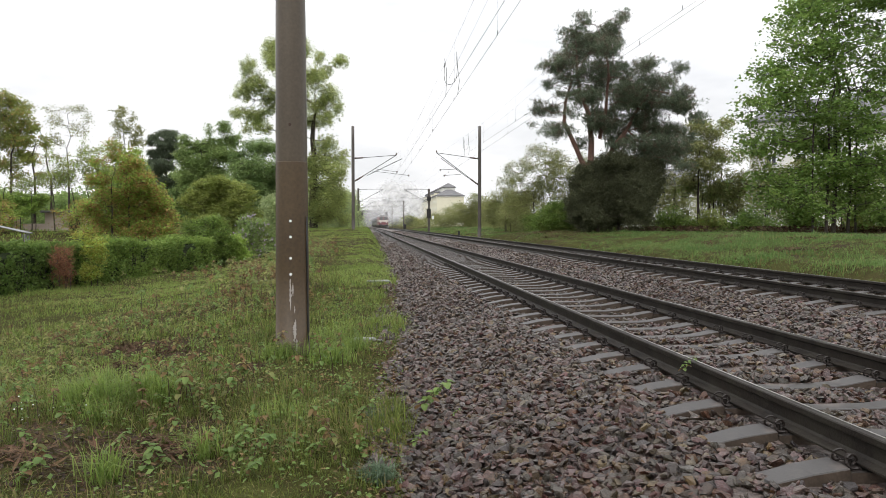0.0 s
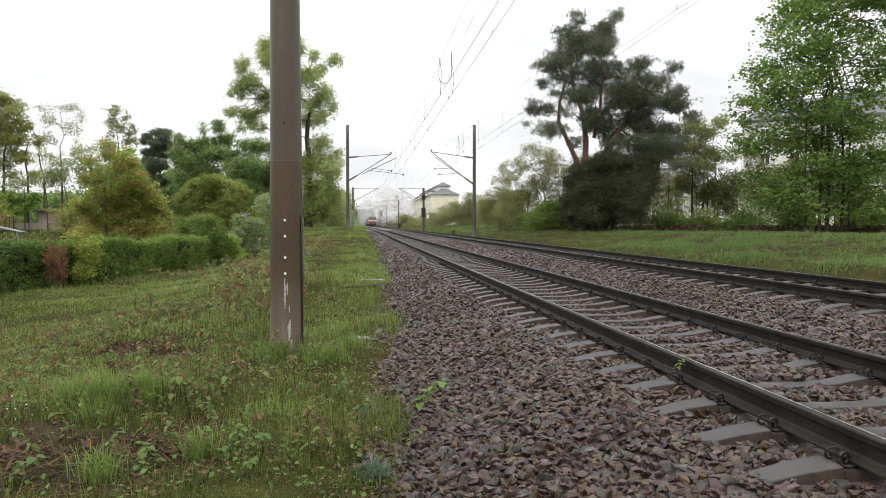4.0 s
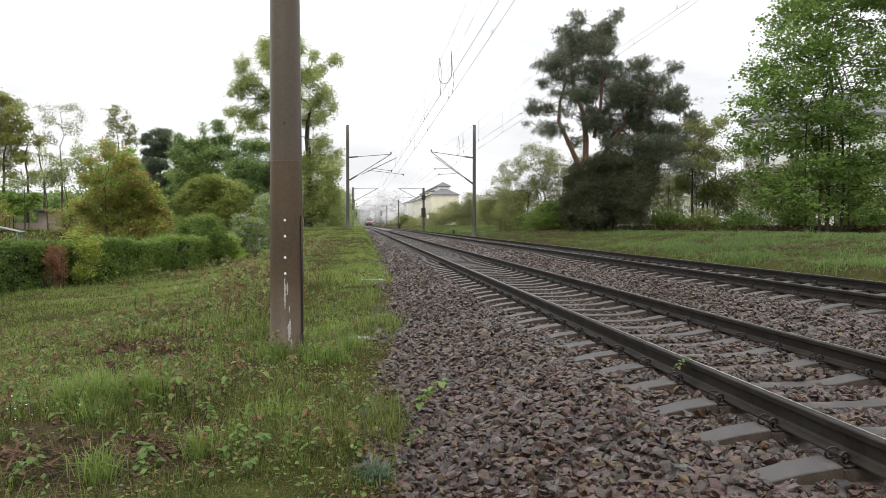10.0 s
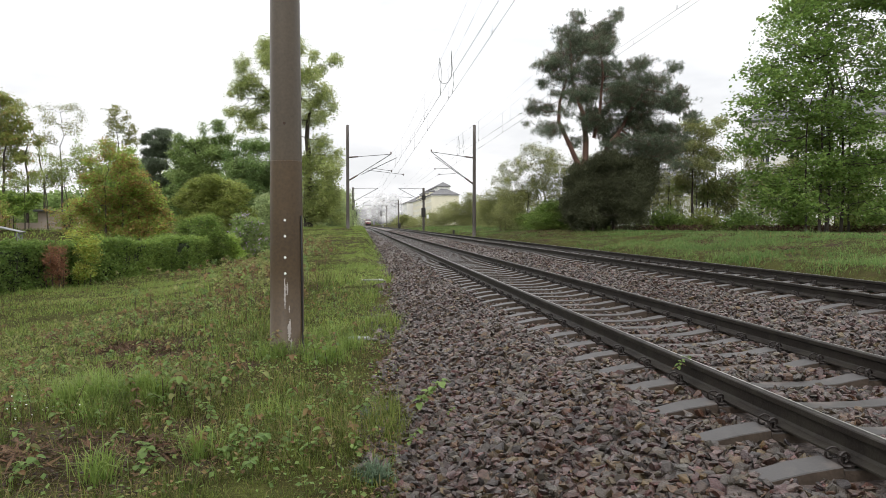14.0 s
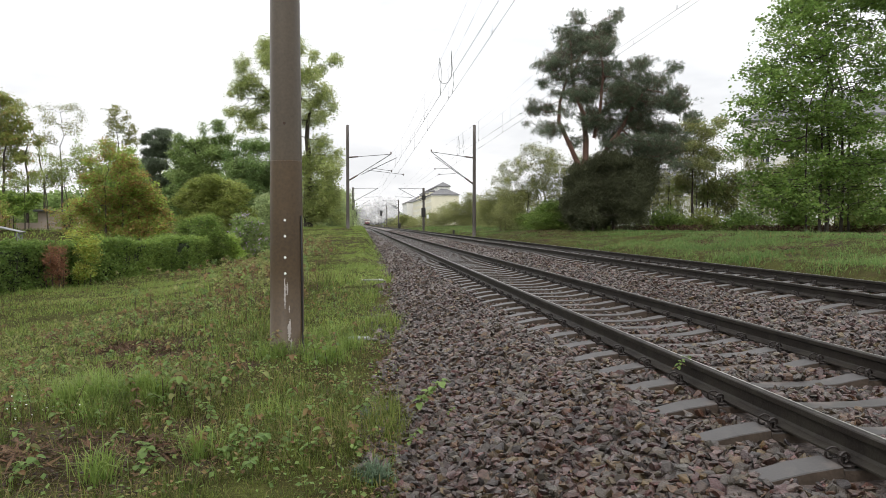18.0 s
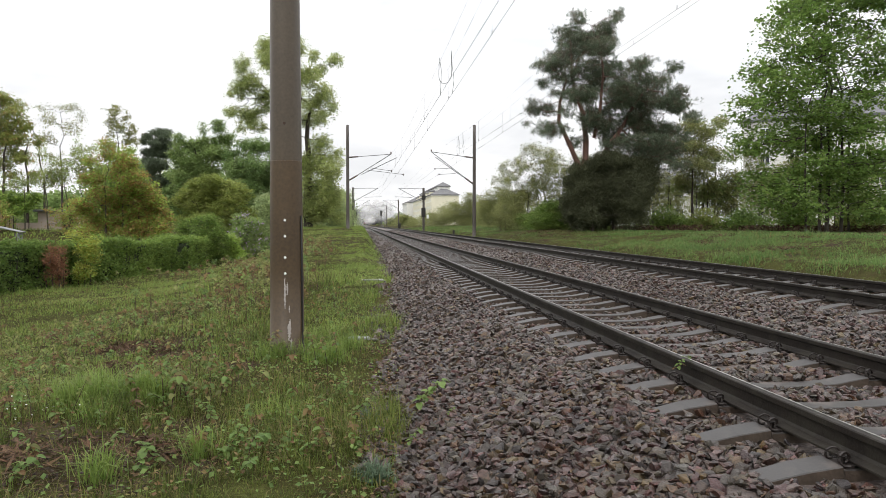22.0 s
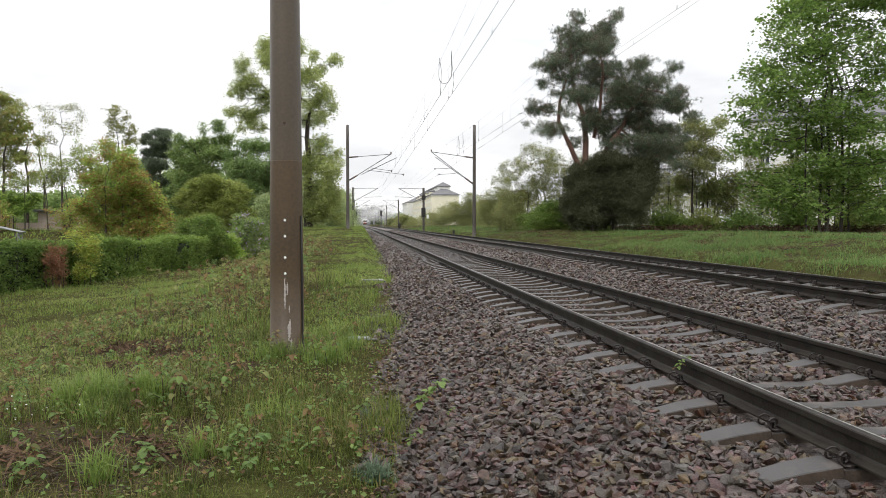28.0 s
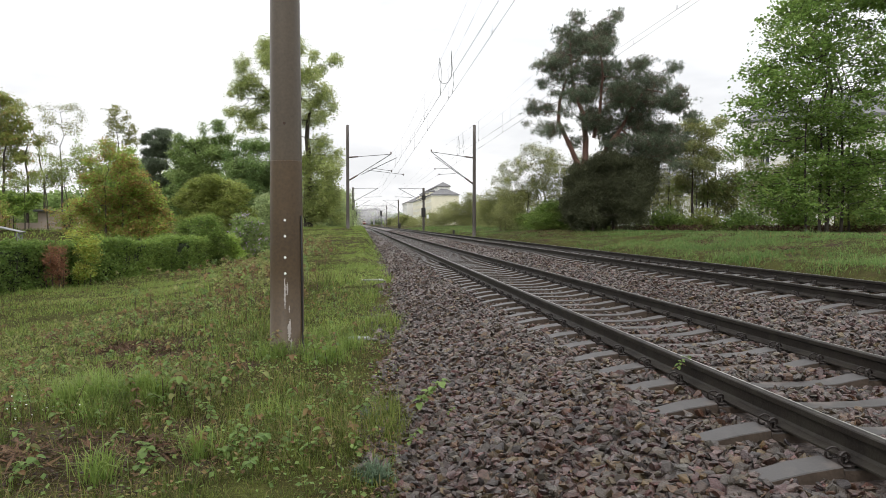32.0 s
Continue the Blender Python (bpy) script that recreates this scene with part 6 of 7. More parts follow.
rs = np.random.default_rng(21)
ALL = []
for y0, y1, dens, s0, s1 in ((-4.0, 2.6, 240, 0.030, 0.050), (2.6, 7.0, 1200, 0.021, 0.044), (7.0, 13.0, 640, 0.024, 0.047), (13.0, 24.0, 280, 0.030, 0.054), (24.0, 46.0, 110, 0.034, 0.060), (46.0, 125.0, 16, 0.05, 0.09)):
    Q = scatter(0.0, 9.5, y0, y1, dens, rs)
    edge = toe(Q[:, 1]) + 0.13 * rough_ground(Q[:, 0] * 3, Q[:, 1] * 2) - 0.05
    Q = Q[(Q[:, 0] < np.maximum(0.80 * Q[:, 1] + 0.8, 5.0 if y0 < 0 else 0)) & (Q[:, 0] > edge - rs.exponential(0.05, len(Q))) & clear_of_track(Q)]
    size = rs.uniform(s0, s1, len(Q)) * np.where(rs.uniform(0, 1, len(Q)) < 0.2, 0.6, 1.0)
    z = np.maximum(bed_height(Q[:, 0] + bend(Q[:, 1]), Q[:, 1]), np.where(Q[:, 0] < toe(Q[:, 1]), height(Q[:, 0], Q[:, 1]), -9)) + rs.uniform(-0.022, 0.030, len(Q))
    ALL.append((np.column_stack([Q[:, 0] + bend(Q[:, 1]), Q[:, 1], z]), size))
P = np.concatenate([a for a, _ in ALL])
S = np.concatenate([b for _, b in ALL])
lead = np.zeros(len(P), bool)
lead[np.flatnonzero((P[:, 1] < 4.3) & (P[:, 1] > 3.5) & (P[:, 0] > 0.4) & (P[:, 0] < 1.75))[:280]] = True
close = (P[:, 1] < 10) & (P[:, 1] > 2.6)
for sel, shapes in ((~lead & close, SHAPES), (~close, FAR_SHAPES)):
    V, F = stone_field(P[sel], S[sel], rs, shapes)
    tagged(part("loose_stones", mesh_of("loose_stones", V, F, M["stone"]), None, ballast), kind="stuff")
stone_meshes = [mesh_of("stone", v, f, M["stone"]) for v, f in SHAPES]
for i in np.flatnonzero(lead):
    ob = part("stone", stone_meshes[int(rs.integers(len(SHAPES)))], None, ballast)
    ob.matrix_basis = Matrix.Translation(P[i]) @ Euler((rs.normal() * 0.5, rs.normal() * 0.5, rs.uniform(0, 6.28))).to_matrix().to_4x4() @ Matrix.Scale(float(S[i]), 4)


# ---- grass and weeds ----
def blades(Q, tall, wide, rnd, lean=0.5, turned=None):
    """Bent grass blades, each a quad and a tip."""
    n = len(Q)
    z = height(Q[:, 0], Q[:, 1]) - 0.02
    B = np.column_stack([Q, z])
    a = rnd.uniform(0, 2 * np.pi, n) if turned is None else turned
    D = np.stack([np.cos(a), np.sin(a), 0 * a], 1)
    S = np.stack([-np.sin(a), np.cos(a), 0 * a], 1) * (wide * rnd.uniform(0.6, 1.3, n))[:, None]
    H = (tall * rnd.uniform(0.45, 1.25, n))[:, None]
    k = rnd.uniform(0.1, lean, n)[:, None]
    up = np.array([[0, 0, 1.0]])
    mid = B + up * H * 0.6 + D * H * k * 0.35
    tip = B + up * H * (1 - 0.35 * k) + D * H * k * 1.1
    V = np.stack([B - S * 0.5, B + S * 0.5, mid + S * 0.45, mid - S * 0.45, tip], 1).reshape(-1, 3)
    i = np.arange(n)[:, None] * 5
    F = np.concatenate([i + np.array([[0, 1, 2]]), i + np.array([[0, 2, 3]]), i + np.array([[3, 2, 4]])])
    return V, F


def bare(Q):
    """Where the soil shows: a few worn patches."""
    b = rough_ground(Q[:, 0] * 1.3 + 5, Q[:, 1] * 1.1) * 0.20
    for x, y, r in ((-2.39, 7.35, 0.5), (-2.17, 8.5, 0.42), (-2.87, 9.3, 0.6), (-2.04, 4.6, 0.36), (-1.65, 4.9, 0.36), (-1.25, 7.6, 0.3), (-2.1, 5.0, 0.35), (-1.25, 4.6, 0.38), (-1.7, 4.5, 0.36), (-2.6, 9.6, 0.5), (-1.2, 5.3, 0.3), (-1.55, 4.25, 0.62), (-0.95, 4.35, 0.26), (-2.2, 5.2, 0.4)):
        b = np.maximum(b, 1.15 - np.hypot(Q[:, 0] - x, Q[:, 1] - y) / r)
    return b


def in_view(Q):
    return Q[:, 0] > -0.50 * Q[:, 1] - 0.4


rg = np.random.default_rng(31)
gv, gf, n0 = [], [], 0
bv, bf, b0 = [], [], 0
hv, hf = [], []
dv, df, d0 = [], [], 0
for x0, x1, y0, y1, dens, tall, wide in ((-4.0, 0.4, -3.0, 2.7, 420, 0.13, 0.010), (-3.2, 0.4, 2.7, 5.2, 3600, 0.13, 0.0042), (-4.5, 0.5, 5.2, 8.0, 3600, 0.10, 0.0046), (-6.5, 0.6, 8.0, 15.0, 1500, 0.14, 0.0075), (-10, 0.9, 15.0, 30.0, 560, 0.12, 0.013), (-13, 1.1, 30.0, 75.0, 130, 0.11, 0.030),
                                         (9.5, 21, 10.0, 32.0, 340, 0.13, 0.013), (9.5, 26, 32.0, 75.0, 95, 0.10, 0.028), (9.6, 24, 75.0, 160.0, 26, 0.16, 0.09), (-14, 1.1, 75.0, 160.0, 22, 0.16, 0.09), (-34, -13, 34, 76, 14, 0.25, 0.06)):
    Q = scatter(x0, x1, y0, y1, dens, rg)
    C = scatter(x0, x1, y0, y1, dens / (26 if y0 < 8 else 16), rg)
    wide_of, tall_of = rg.uniform(0.012, 0.05, len(C)) * (1 + y0 / 16), rg.lognormal(0.0, 0.38, len(C))
    own = rg.integers(0, len(C), len(Q))
    loose = rg.uniform(0, 1, len(Q)) < (0.30 if y0 < 15 else 0.75)
    off = rg.normal(size=(len(Q), 2)) * wide_of[own][:, None]
    Q = np.where(loose[:, None], Q, C[own] + off)
    turn_of = np.where(loose, rg.uniform(0, 6.28, len(Q)), np.arctan2(off[:, 1], off[:, 0]) + rg.normal(size=len(Q)) * 0.5)
    tuft_tall = np.where(loose, 0.7, np.clip(tall_of[own], 0.45, 2.2))
    if x0 < 5:
        keep = (in_view(Q) | (Q[:, 1] < 2.7)) & (Q[:, 0] < toe(Q[:, 1]) + 0.02 + 0.16 * rough_ground(Q[:, 0] * 2, Q[:, 1] * 1.5) + rg.exponential(0.05, len(Q)))
        keep &= bare(Q) < rg.uniform(0.15, 0.72, len(Q))
    else:
        keep = Q[:, 0] < 0.82 * Q[:, 1] + 1
    Q, turn_of, tuft_tall = Q[keep], turn_of[keep], tuft_tall[keep]
    lush = 0.75 + 0.30 * rough_ground(Q[:, 0] * 0.9 + 2, Q[:, 1] * 0.8) + 0.30 * rough_ground(Q[:, 0] * 3.1 + 1, Q[:, 1] * 2.7)
    tl = tall * np.clip(lush, 0.45, 1.9) * tuft_tall
    dry = rg.uniform(0, 1, len(Q)) * (1 + 1.5 * step(-1.0, -0.5, Q[:, 0]) * step(8, 10, Q[:, 1]) * (x0 < 5)) < np.where(Q[:, 1] < 6, 0.12, 0.16 if x0 < 5 else 0.12) + 0.16 * (rough_ground(Q[:, 0], Q[:, 1] + 9) > 0.4)
    v, f = blades(Q[~dry], tl[~dry], wide, rg, 1.1, turned=turn_of[~dry])
    if x0 < 5:
        fresh = rg.uniform(0, 1, int((~dry).sum())) < 0.55 * step(-0.9, -2.0, Q[~dry][:, 0]) * step(5.2, 6.4, Q[~dry][:, 1]) + 0.6 * step(16, 24, Q[~dry][:, 1]) + 0.5 * step(-1.0, -0.5, Q[~dry][:, 0]) * step(8, 10, Q[~dry][:, 1])
        v = v.reshape(-1, 5, 3)
        tri = np.array([[0, 1, 2], [0, 2, 3], [3, 2, 4]])
        for sel, vs, fs in ((~fresh, gv, gf), (fresh, hv, hf)):
            w = v[sel].reshape(-1, 3)
            start = sum(len(q) for q in vs)
            vs.append(w), fs.append((tri[None] + np.arange(int(sel.sum()))[:, None, None] * 5).reshape(-1, 3) + start)
    else:
        bv.append(v), bf.append(f + b0)
        b0 += len(v)
    v, f = blades(Q[dry], tl[dry] * 0.9, wide, rg, 1.5, turned=turn_of[dry])
    dv.append(v), df.append(f + d0)
    d0 += len(v)
for x, y, r, k, tall in ((-2.16, 5.95, 0.24, 800, 0.25), (-1.74, 6.0, 0.20, 600, 0.24), (-1.95, 5.5, 0.12, 160, 0.16), (-1.0, 4.6, 0.08, 160, 0.2), (-0.35, 7.7, 0.22, 420, 0.22), (-0.15, 8.5, 0.20, 300, 0.2), (-0.95, 8.1, 0.25, 420, 0.2), (-0.45, 9.6, 0.3, 300, 0.22),
                         (-1.45, 4.2, 0.1, 160, 0.2), (0.06, 5.40, 0.06, 200, 0.09), (-2.4, 6.8, 0.2, 260, 0.2), (-0.6, 5.4, 0.2, 200, 0.18), (-0.7, 8.7, 0.25, 300, 0.22), (0.08, 4.12, 0.08, 300, 0.11)):
    Q = np.column_stack([rg.normal(x, r * 0.5, k), rg.normal(y, r * 0.5, k)])
    v, f = blades(Q, np.full(k, tall * 1.25), 0.006, rg, 1.2)
    blue = x > 0.03
    tagged(part("grass_tuft", mesh_of("grass_tuft", v, f, M["fescue" if blue else "tuft"]), None, None), "small blue-grey tuft of fescue at the ballast edge" if blue else "tall bright green tuft of grass", "grass tuft", "tufts on the verge", "stuff")
tagged(part("grass", mesh_of("grass", np.concatenate(gv), np.concatenate(gf), M["grass"]), None, None), "fresh green meadow grass on the verge", "grass", kind="stuff")
tagged(part("fresh_grass", mesh_of("fresh_grass", np.concatenate(hv), np.concatenate(hf), M["tuft"]), None, None), "bright yellow-green grass on the verge", "grass", kind="stuff")
tagged(part("dry_grass", mesh_of("dry_grass", np.concatenate(dv), np.concatenate(df), M["grass_dry"]), None, None), "pale dry grass blades among the green", "grass", kind="stuff")

tagged(part("bank_grass", mesh_of("bank_grass", np.concatenate(bv), np.concatenate(bf), M["bank"]), None, None), "short green grass on the low bank", "grass", kind="stuff")
# rank tufts and brown patches on the bank
for i in range(90):
    y = rg.uniform(11, 46)
    x = rg.uniform(10.2, min(0.72 * y + 3, 24))
    k = int(rg.integers(90, 220))
    Q = np.column_stack([rg.normal(x, 0.28, k), rg.normal(y, 0.45, k)])
    v, f = blades(Q, np.full(k, rg.uniform(0.10, 0.22)), 0.014, rg, 1.2)
    tagged(part("grass_tuft", mesh_of("grass_tuft", v, f, M["bank"]), None, None), "rank green tuft of grass on the bank", "grass tuft", "tufts on the bank", "stuff")
LP = []
for x, y, r, k in ((13.6, 27, 0.7, 260), (15.8, 30, 0.9, 260), (16.0, 25, 0.6, 130), (12.0, 44, 1.0, 260), (12.4, 48, 1.2, 420), (17.5, 23.5, 0.5, 260), (13.0, 20.5, 0.4, 200), (20, 36, 0.8, 400), (19.0, 29.0, 0.6, 320)):
    Q = np.column_stack([rg.normal(x, r * 0.6, k), rg.normal(y, r, k)])
    LP.append(np.column_stack([Q, height(Q[:, 0], Q[:, 1]) + rg.uniform(0.0, 0.10, k)]))
V, F = leaf_quads(np.concatenate(LP), 0.045, rg, 1.0, 2.4)
tagged(part("dead_stalks", mesh_of("dead_stalks", V, F, M["litter"]), None, None), "brown patches of dead stalks on the bank", "litter", kind="stuff")
n = 9000
Q = np.column_stack([rg.uniform(18.5, 37, n), rg.normal(0, 1.5, n)])
Q[:, 1] += 50.5 - 0.5 * (Q[:, 0] - 20)
Q = Q[rough_ground(Q[:, 0] * 0.5, Q[:, 1] * 0.4 + 3) > rg.uniform(-1.0, 0.6, n)]
n = 7000
UQ = np.column_stack([rg.uniform(13, 38, n), rg.normal(0, 1.2, n)])
UQ[:, 1] += 52.5 - 0.5 * (UQ[:, 0] - 20)
UQ = UQ[rough_ground(UQ[:, 0] * 0.7 + 2, UQ[:, 1] * 0.5) > rg.uniform(-1.0, 0.8, n)]
V, F = leaf_quads(np.column_stack([UQ, height(UQ[:, 0], UQ[:, 1]) + 0.9 * rg.uniform(0, 1, len(UQ)) ** 1.5]), 0.11, rg, 0.6)
tagged(part("undergrowth", mesh_of("undergrowth", V, F, M["hedge"]), None, None), "green undergrowth along the foot of the trees", "plant", kind="stuff")
LP = np.column_stack([Q, height(Q[:, 0], Q[:, 1]) + 0.4 * rg.uniform(0, 1, len(Q)) ** 2])
V, F = leaf_quads(LP, 0.09, rg, 0.6, 2.4)
tagged(part("dead_undergrowth", mesh_of("dead_undergrowth", V, F, M["litter"]), None, None), "brown dead bracken and litter under the trees", "litter", kind="stuff")

# dead litter and clods on the bare soil
Q = scatter(-3.8, 0.4, 3.2, 12.0, 1400, rg)
Q = Q[bare(Q) > rg.uniform(0.15, 0.6, len(Q))]
LP = np.column_stack([Q, height(Q[:, 0], Q[:, 1]) + rg.uniform(0.0, 0.03, len(Q))])
V, F = leaf_quads(LP, 0.006, rg, 1.0, 7.0)
tagged(part("dead_leaf_litter", mesh_of("dead_leaf_litter", V, F, M["litter"]), None, None), "brown dead leaves and stalks on bare soil", "litter", kind="stuff")
Q = scatter(-3.8, 0.4, 3.2, 12.0, 900, rg)
Q = Q[bare(Q) > rg.uniform(0.15, 0.6, len(Q))]
V, F = stone_field(np.column_stack([Q, height(Q[:, 0], Q[:, 1])]), 0.005 + 0.016 * rg.uniform(0, 1, len(Q)) ** 2, rg)
tagged(part("soil_clods", mesh_of("soil_clods", V, F, M["clod"]), None, None), "dark crumbly soil on worn patches", "soil", kind="stuff")
# heaps of dead stalks on the verge
for x, y, rx, ry, k in ((-2.86, 9.2, 0.30, 0.22, 420), (-2.45, 8.9, 0.22, 0.16, 220), (-2.5, 7.55, 0.28, 0.14, 200), (-1.35, 4.75, 0.22, 0.16, 260), (-2.05, 4.5, 0.2, 0.14, 160)):
    Q = np.column_stack([rg.normal(x, rx, k), rg.normal(y, ry, k)])
    V, F = leaf_quads(np.column_stack([Q, height(Q[:, 0], Q[:, 1]) + 0.02 + 0.07 * rg.uniform(0, 1, k) * np.exp(-((Q[:, 0] - x) / rx) ** 2)]), 0.016, rg, 1.2, 8.0)
    tagged(part("dead_stalks", mesh_of("dead_stalks", V, F, M["litter"]), None, None), "flat heap of dead brown stalks in the grass", "litter", kind="stuff")
# fallen leaves along the foot of the ballast
n = 2600
ey = 3.2 + 14 * rg.uniform(0, 1, n) ** 1.4
Q = np.column_stack([toe(ey) + rg.normal(size=n) * 0.11 - 0.02, ey])
LP = np.column_stack([Q, np.maximum(height(Q[:, 0], Q[:, 1]), bed_height(Q[:, 0], Q[:, 1])) + rg.uniform(0.0, 0.035, n)])
for nm, sel in (("litter", slice(0, 1500)), ("weed_red", slice(1500, 2000)), ("weed", slice(2000, 2600))):
    V, F = leaf_quads(LP[sel], 0.018, rg, 1.4, 1.8)
    tagged(part("edge_litter", mesh_of("edge_litter", V, F, M[nm]), None, None), {"litter": "dead brown leaves at the ballast edge", "weed_red": "reddish leaves at the ballast edge", "weed": "small green seedlings at the ballast edge"}[nm], "litter", kind="stuff")
# low broad leaves all through the grass
Q = np.concatenate([scatter(-4.6, 0.3, 3.0, 13.0, 85, rg), scatter(-2.2, 0.2, 3.2, 5.0, 140, rg)])
Q = Q[in_view(Q) & (Q[:, 0] < toe(Q[:, 1]) - 0.05) & (rough_ground(Q[:, 0] * 1.7, Q[:, 1] * 1.7 + 5) > rg.uniform(-1.2, 1.0, len(Q))) & (bare(Q) < rg.uniform(0.2, 0.9, len(Q)))]
LP = np.column_stack([Q, height(Q[:, 0], Q[:, 1])])
LP = (LP[:, None] + np.concatenate([rg.normal(size=(len(Q), 3, 2)) * 0.03, rg.uniform(0.02, 0.12, (len(Q), 3, 1))], 2)).reshape(-1, 3)
pick = rg.uniform(0, 1, len(LP))
for nm, lo, hi, sz in (("weed", 0.0, 0.55, 0.024), ("weed_red", 0.55, 0.78, 0.022), ("grass_dry", 0.78, 1.0, 0.020)):
    V, F = leaf_quads(LP[(pick >= lo) & (pick < hi)], sz, rg, 1.3)
    tagged(part("low_weeds", mesh_of("low_weeds", V, F, M[nm]), None, None), {"weed": "small broad green leaves among the grass", "weed_red": "small reddish leaves among the grass", "grass_dry": "small yellowed leaves among the grass"}[nm], "plant", kind="stuff")


def leaf_shape(length, wide, droop, material):
    """One broad toothed leaf, folded along its rib."""
    V, F = [], []
    k = 6
    for i in range(k + 1):
        t = i / k
        w = wide * math.sqrt(max(0.002, math.sin(math.pi * min(0.999, 0.03 + 0.95 * t)))) * (0.86 + 0.14 * (i % 2))
        z = droop * (0.35 * t - 1.1 * t * t) * length
        V += [(length * t, -w / 2, z + 0.12 * w), (length * t, 0, z), (length * t, w / 2, z + 0.12 * w)]
    for i in range(k):
        for s in (0, 1):
            F.append((i * 3 + s, i * 3 + s + 1, i * 3 + s + 4, i * 3 + s + 3))
    return mesh_of("leaf", V, F, material)


LEAVES = {(m, d): leaf_shape(0.038, 0.030, d, M[m]) for m in ("weed", "weed_red", "pale") for d in (0.4, 0.6)}


def weed(kind, seed, x, y):
    r = random.Random(seed)
    tall = {"red": r.uniform(0.20, 0.34), "green": r.uniform(0.07, 0.16)}[kind]
    w = thing("weed_plant", pose(x, y, float(height(x, y)) - 0.01, 0, 0, r.uniform(0, 360)), "young weed with red stem and drooping reddish leaves" if kind == "red" else "low weed with broad fresh green leaves", "plant", "weeds on the verge")
    lean = r.uniform(-0.12, 0.12)
    pts = [(lean * t * t + 0.004 * math.sin(9 * t), 0.02 * t, tall * t) for t in (0, 0.35, 0.7, 1.0)]
    rod("stem", pts, (0.0032, 0.003, 0.0025, 0.0015), M["weed_stem"], w, 5)
    count = r.randint(13, 18)
    for i in range(count):
        t = 0.25 + 0.75 * i / (count - 1) if kind == "green" else (0.12 + 0.2 * i if i < 3 else 0.66 + 0.34 * (i - 2) / (count - 3))
        red = kind == "red" and (t > 0.6 and r.random() < 0.35 or r.random() < 0.12) or r.random() < 0.08
        pale = not red and kind == "red" and r.random() < 0.55
        me = LEAVES[("weed_red" if red else "pale" if pale else "weed", 0.6 if kind == "red" and t > 0.5 else 0.4)]
        lf = part("leaf", me, None, w)
        s = r.uniform(0.55, 1.15) * (1.15 if kind == "green" else 1.25)
        lf.matrix_basis = Matrix.Translation((lean * t * t, 0.02 * t, tall * t)) @ pose(0, 0, 0, r.uniform(-15, 15), r.uniform(-25, 20), 137.5 * i + r.uniform(-25, 25)) @ Matrix.Scale(s, 4)
    return w


models = [weed("red", 100 + i, -1.2 - 0.3 * i, 6.5 + 0.25 * i) for i in range(4)] + [weed("green", 120 + i, -0.5 - 0.28 * i, 4.7 + 0.35 * i) for i in range(3)]
r_p = random.Random(77)
for i in range(86):
    y = 4.1 + 9.5 * r_p.random() ** 1.1
    x = r_p.uniform(-0.46 * y, -0.05)
    if abs(x + 0.8) < 0.3 and abs(y - 8.42) < 0.4:
        continue
    src = models[r_p.randrange(4)] if r_p.random() < (0.30 + 0.45 * (x < -1.0)) else models[4 + r_p.randrange(3)]
    copy_thing(src, pose(x, y, float(height(x, y)) - 0.01, 0, 0, r_p.uniform(0, 360)))
for i, (x, y) in enumerate([(-1.8, 6.18), (-1.67, 6.36), (-1.38, 5.94), (-1.03, 6.85), (-0.61, 6.8), (-1.86, 8.63), (-2.7, 7.17), (-3.67, 8.84), (-3.36, 10.67), (-2.7, 9.81), (-3.36, 9.88), (-1.86, 7.34), (-2.08, 6.97), (-1.1, 6.1), (-1.24, 5.59), (-0.42, 7.17), (-3.89, 9.71), (-1.73, 10.48), (-1.09, 8.54), (-0.61, 10.35), (-2.44, 10.57), (-3.04, 8.4), (-0.73, 6.05)]):
    w = copy_thing(models[i % 4], pose(x, y, float(height(x, y)) - 0.01, 0, 0, 57 * i))
    w.scale = (1.1, 1.1, 1.1)
for i, (x, y) in enumerate([(-0.85, 4.48), (-0.66, 4.35), (-1.19, 4.41), (-0.43, 4.77), (-0.64, 4.67), (-0.07, 5.34), (-0.25, 5.6), (-1.05, 5.38), (-1.46, 5.74), (-0.58, 5.48), (-1.89, 4.13), (-1.28, 4.28), (0.01, 4.6)]):
    w = copy_thing(models[4 + i % 3], pose(x, y, float(height(x, y)) - 0.01, 0, 0, 71 * i))
    w.scale = (1.3, 1.3, 1.3)
for i, (x, y, k) in enumerate([(-1.43, 5.66, 1.35), (-1.2, 5.98, 1.3), (-1.34, 5.81, 1.4), (-1.52, 5.78, 1.2), (-1.1, 5.8, 1.2), (-0.81, 4.55, 1.5), (-0.94, 4.79, 1.6), (-0.7, 4.7, 1.3), (-1.05, 6.2, 1.2), (-0.98, 7.9, 1.2), (-0.55, 8.25, 1.3), (-0.3, 6.9, 1.2)]):
    w = copy_thing(models[i % 4 if i < 5 or i > 7 else 4 + i % 3], pose(x, y, float(height(x, y)) - 0.01, 0, 0, 83 * i))
    w.scale = (k, k, k)
# the crowded weeds further off, as one mass: stems with drooping leaves round their tops


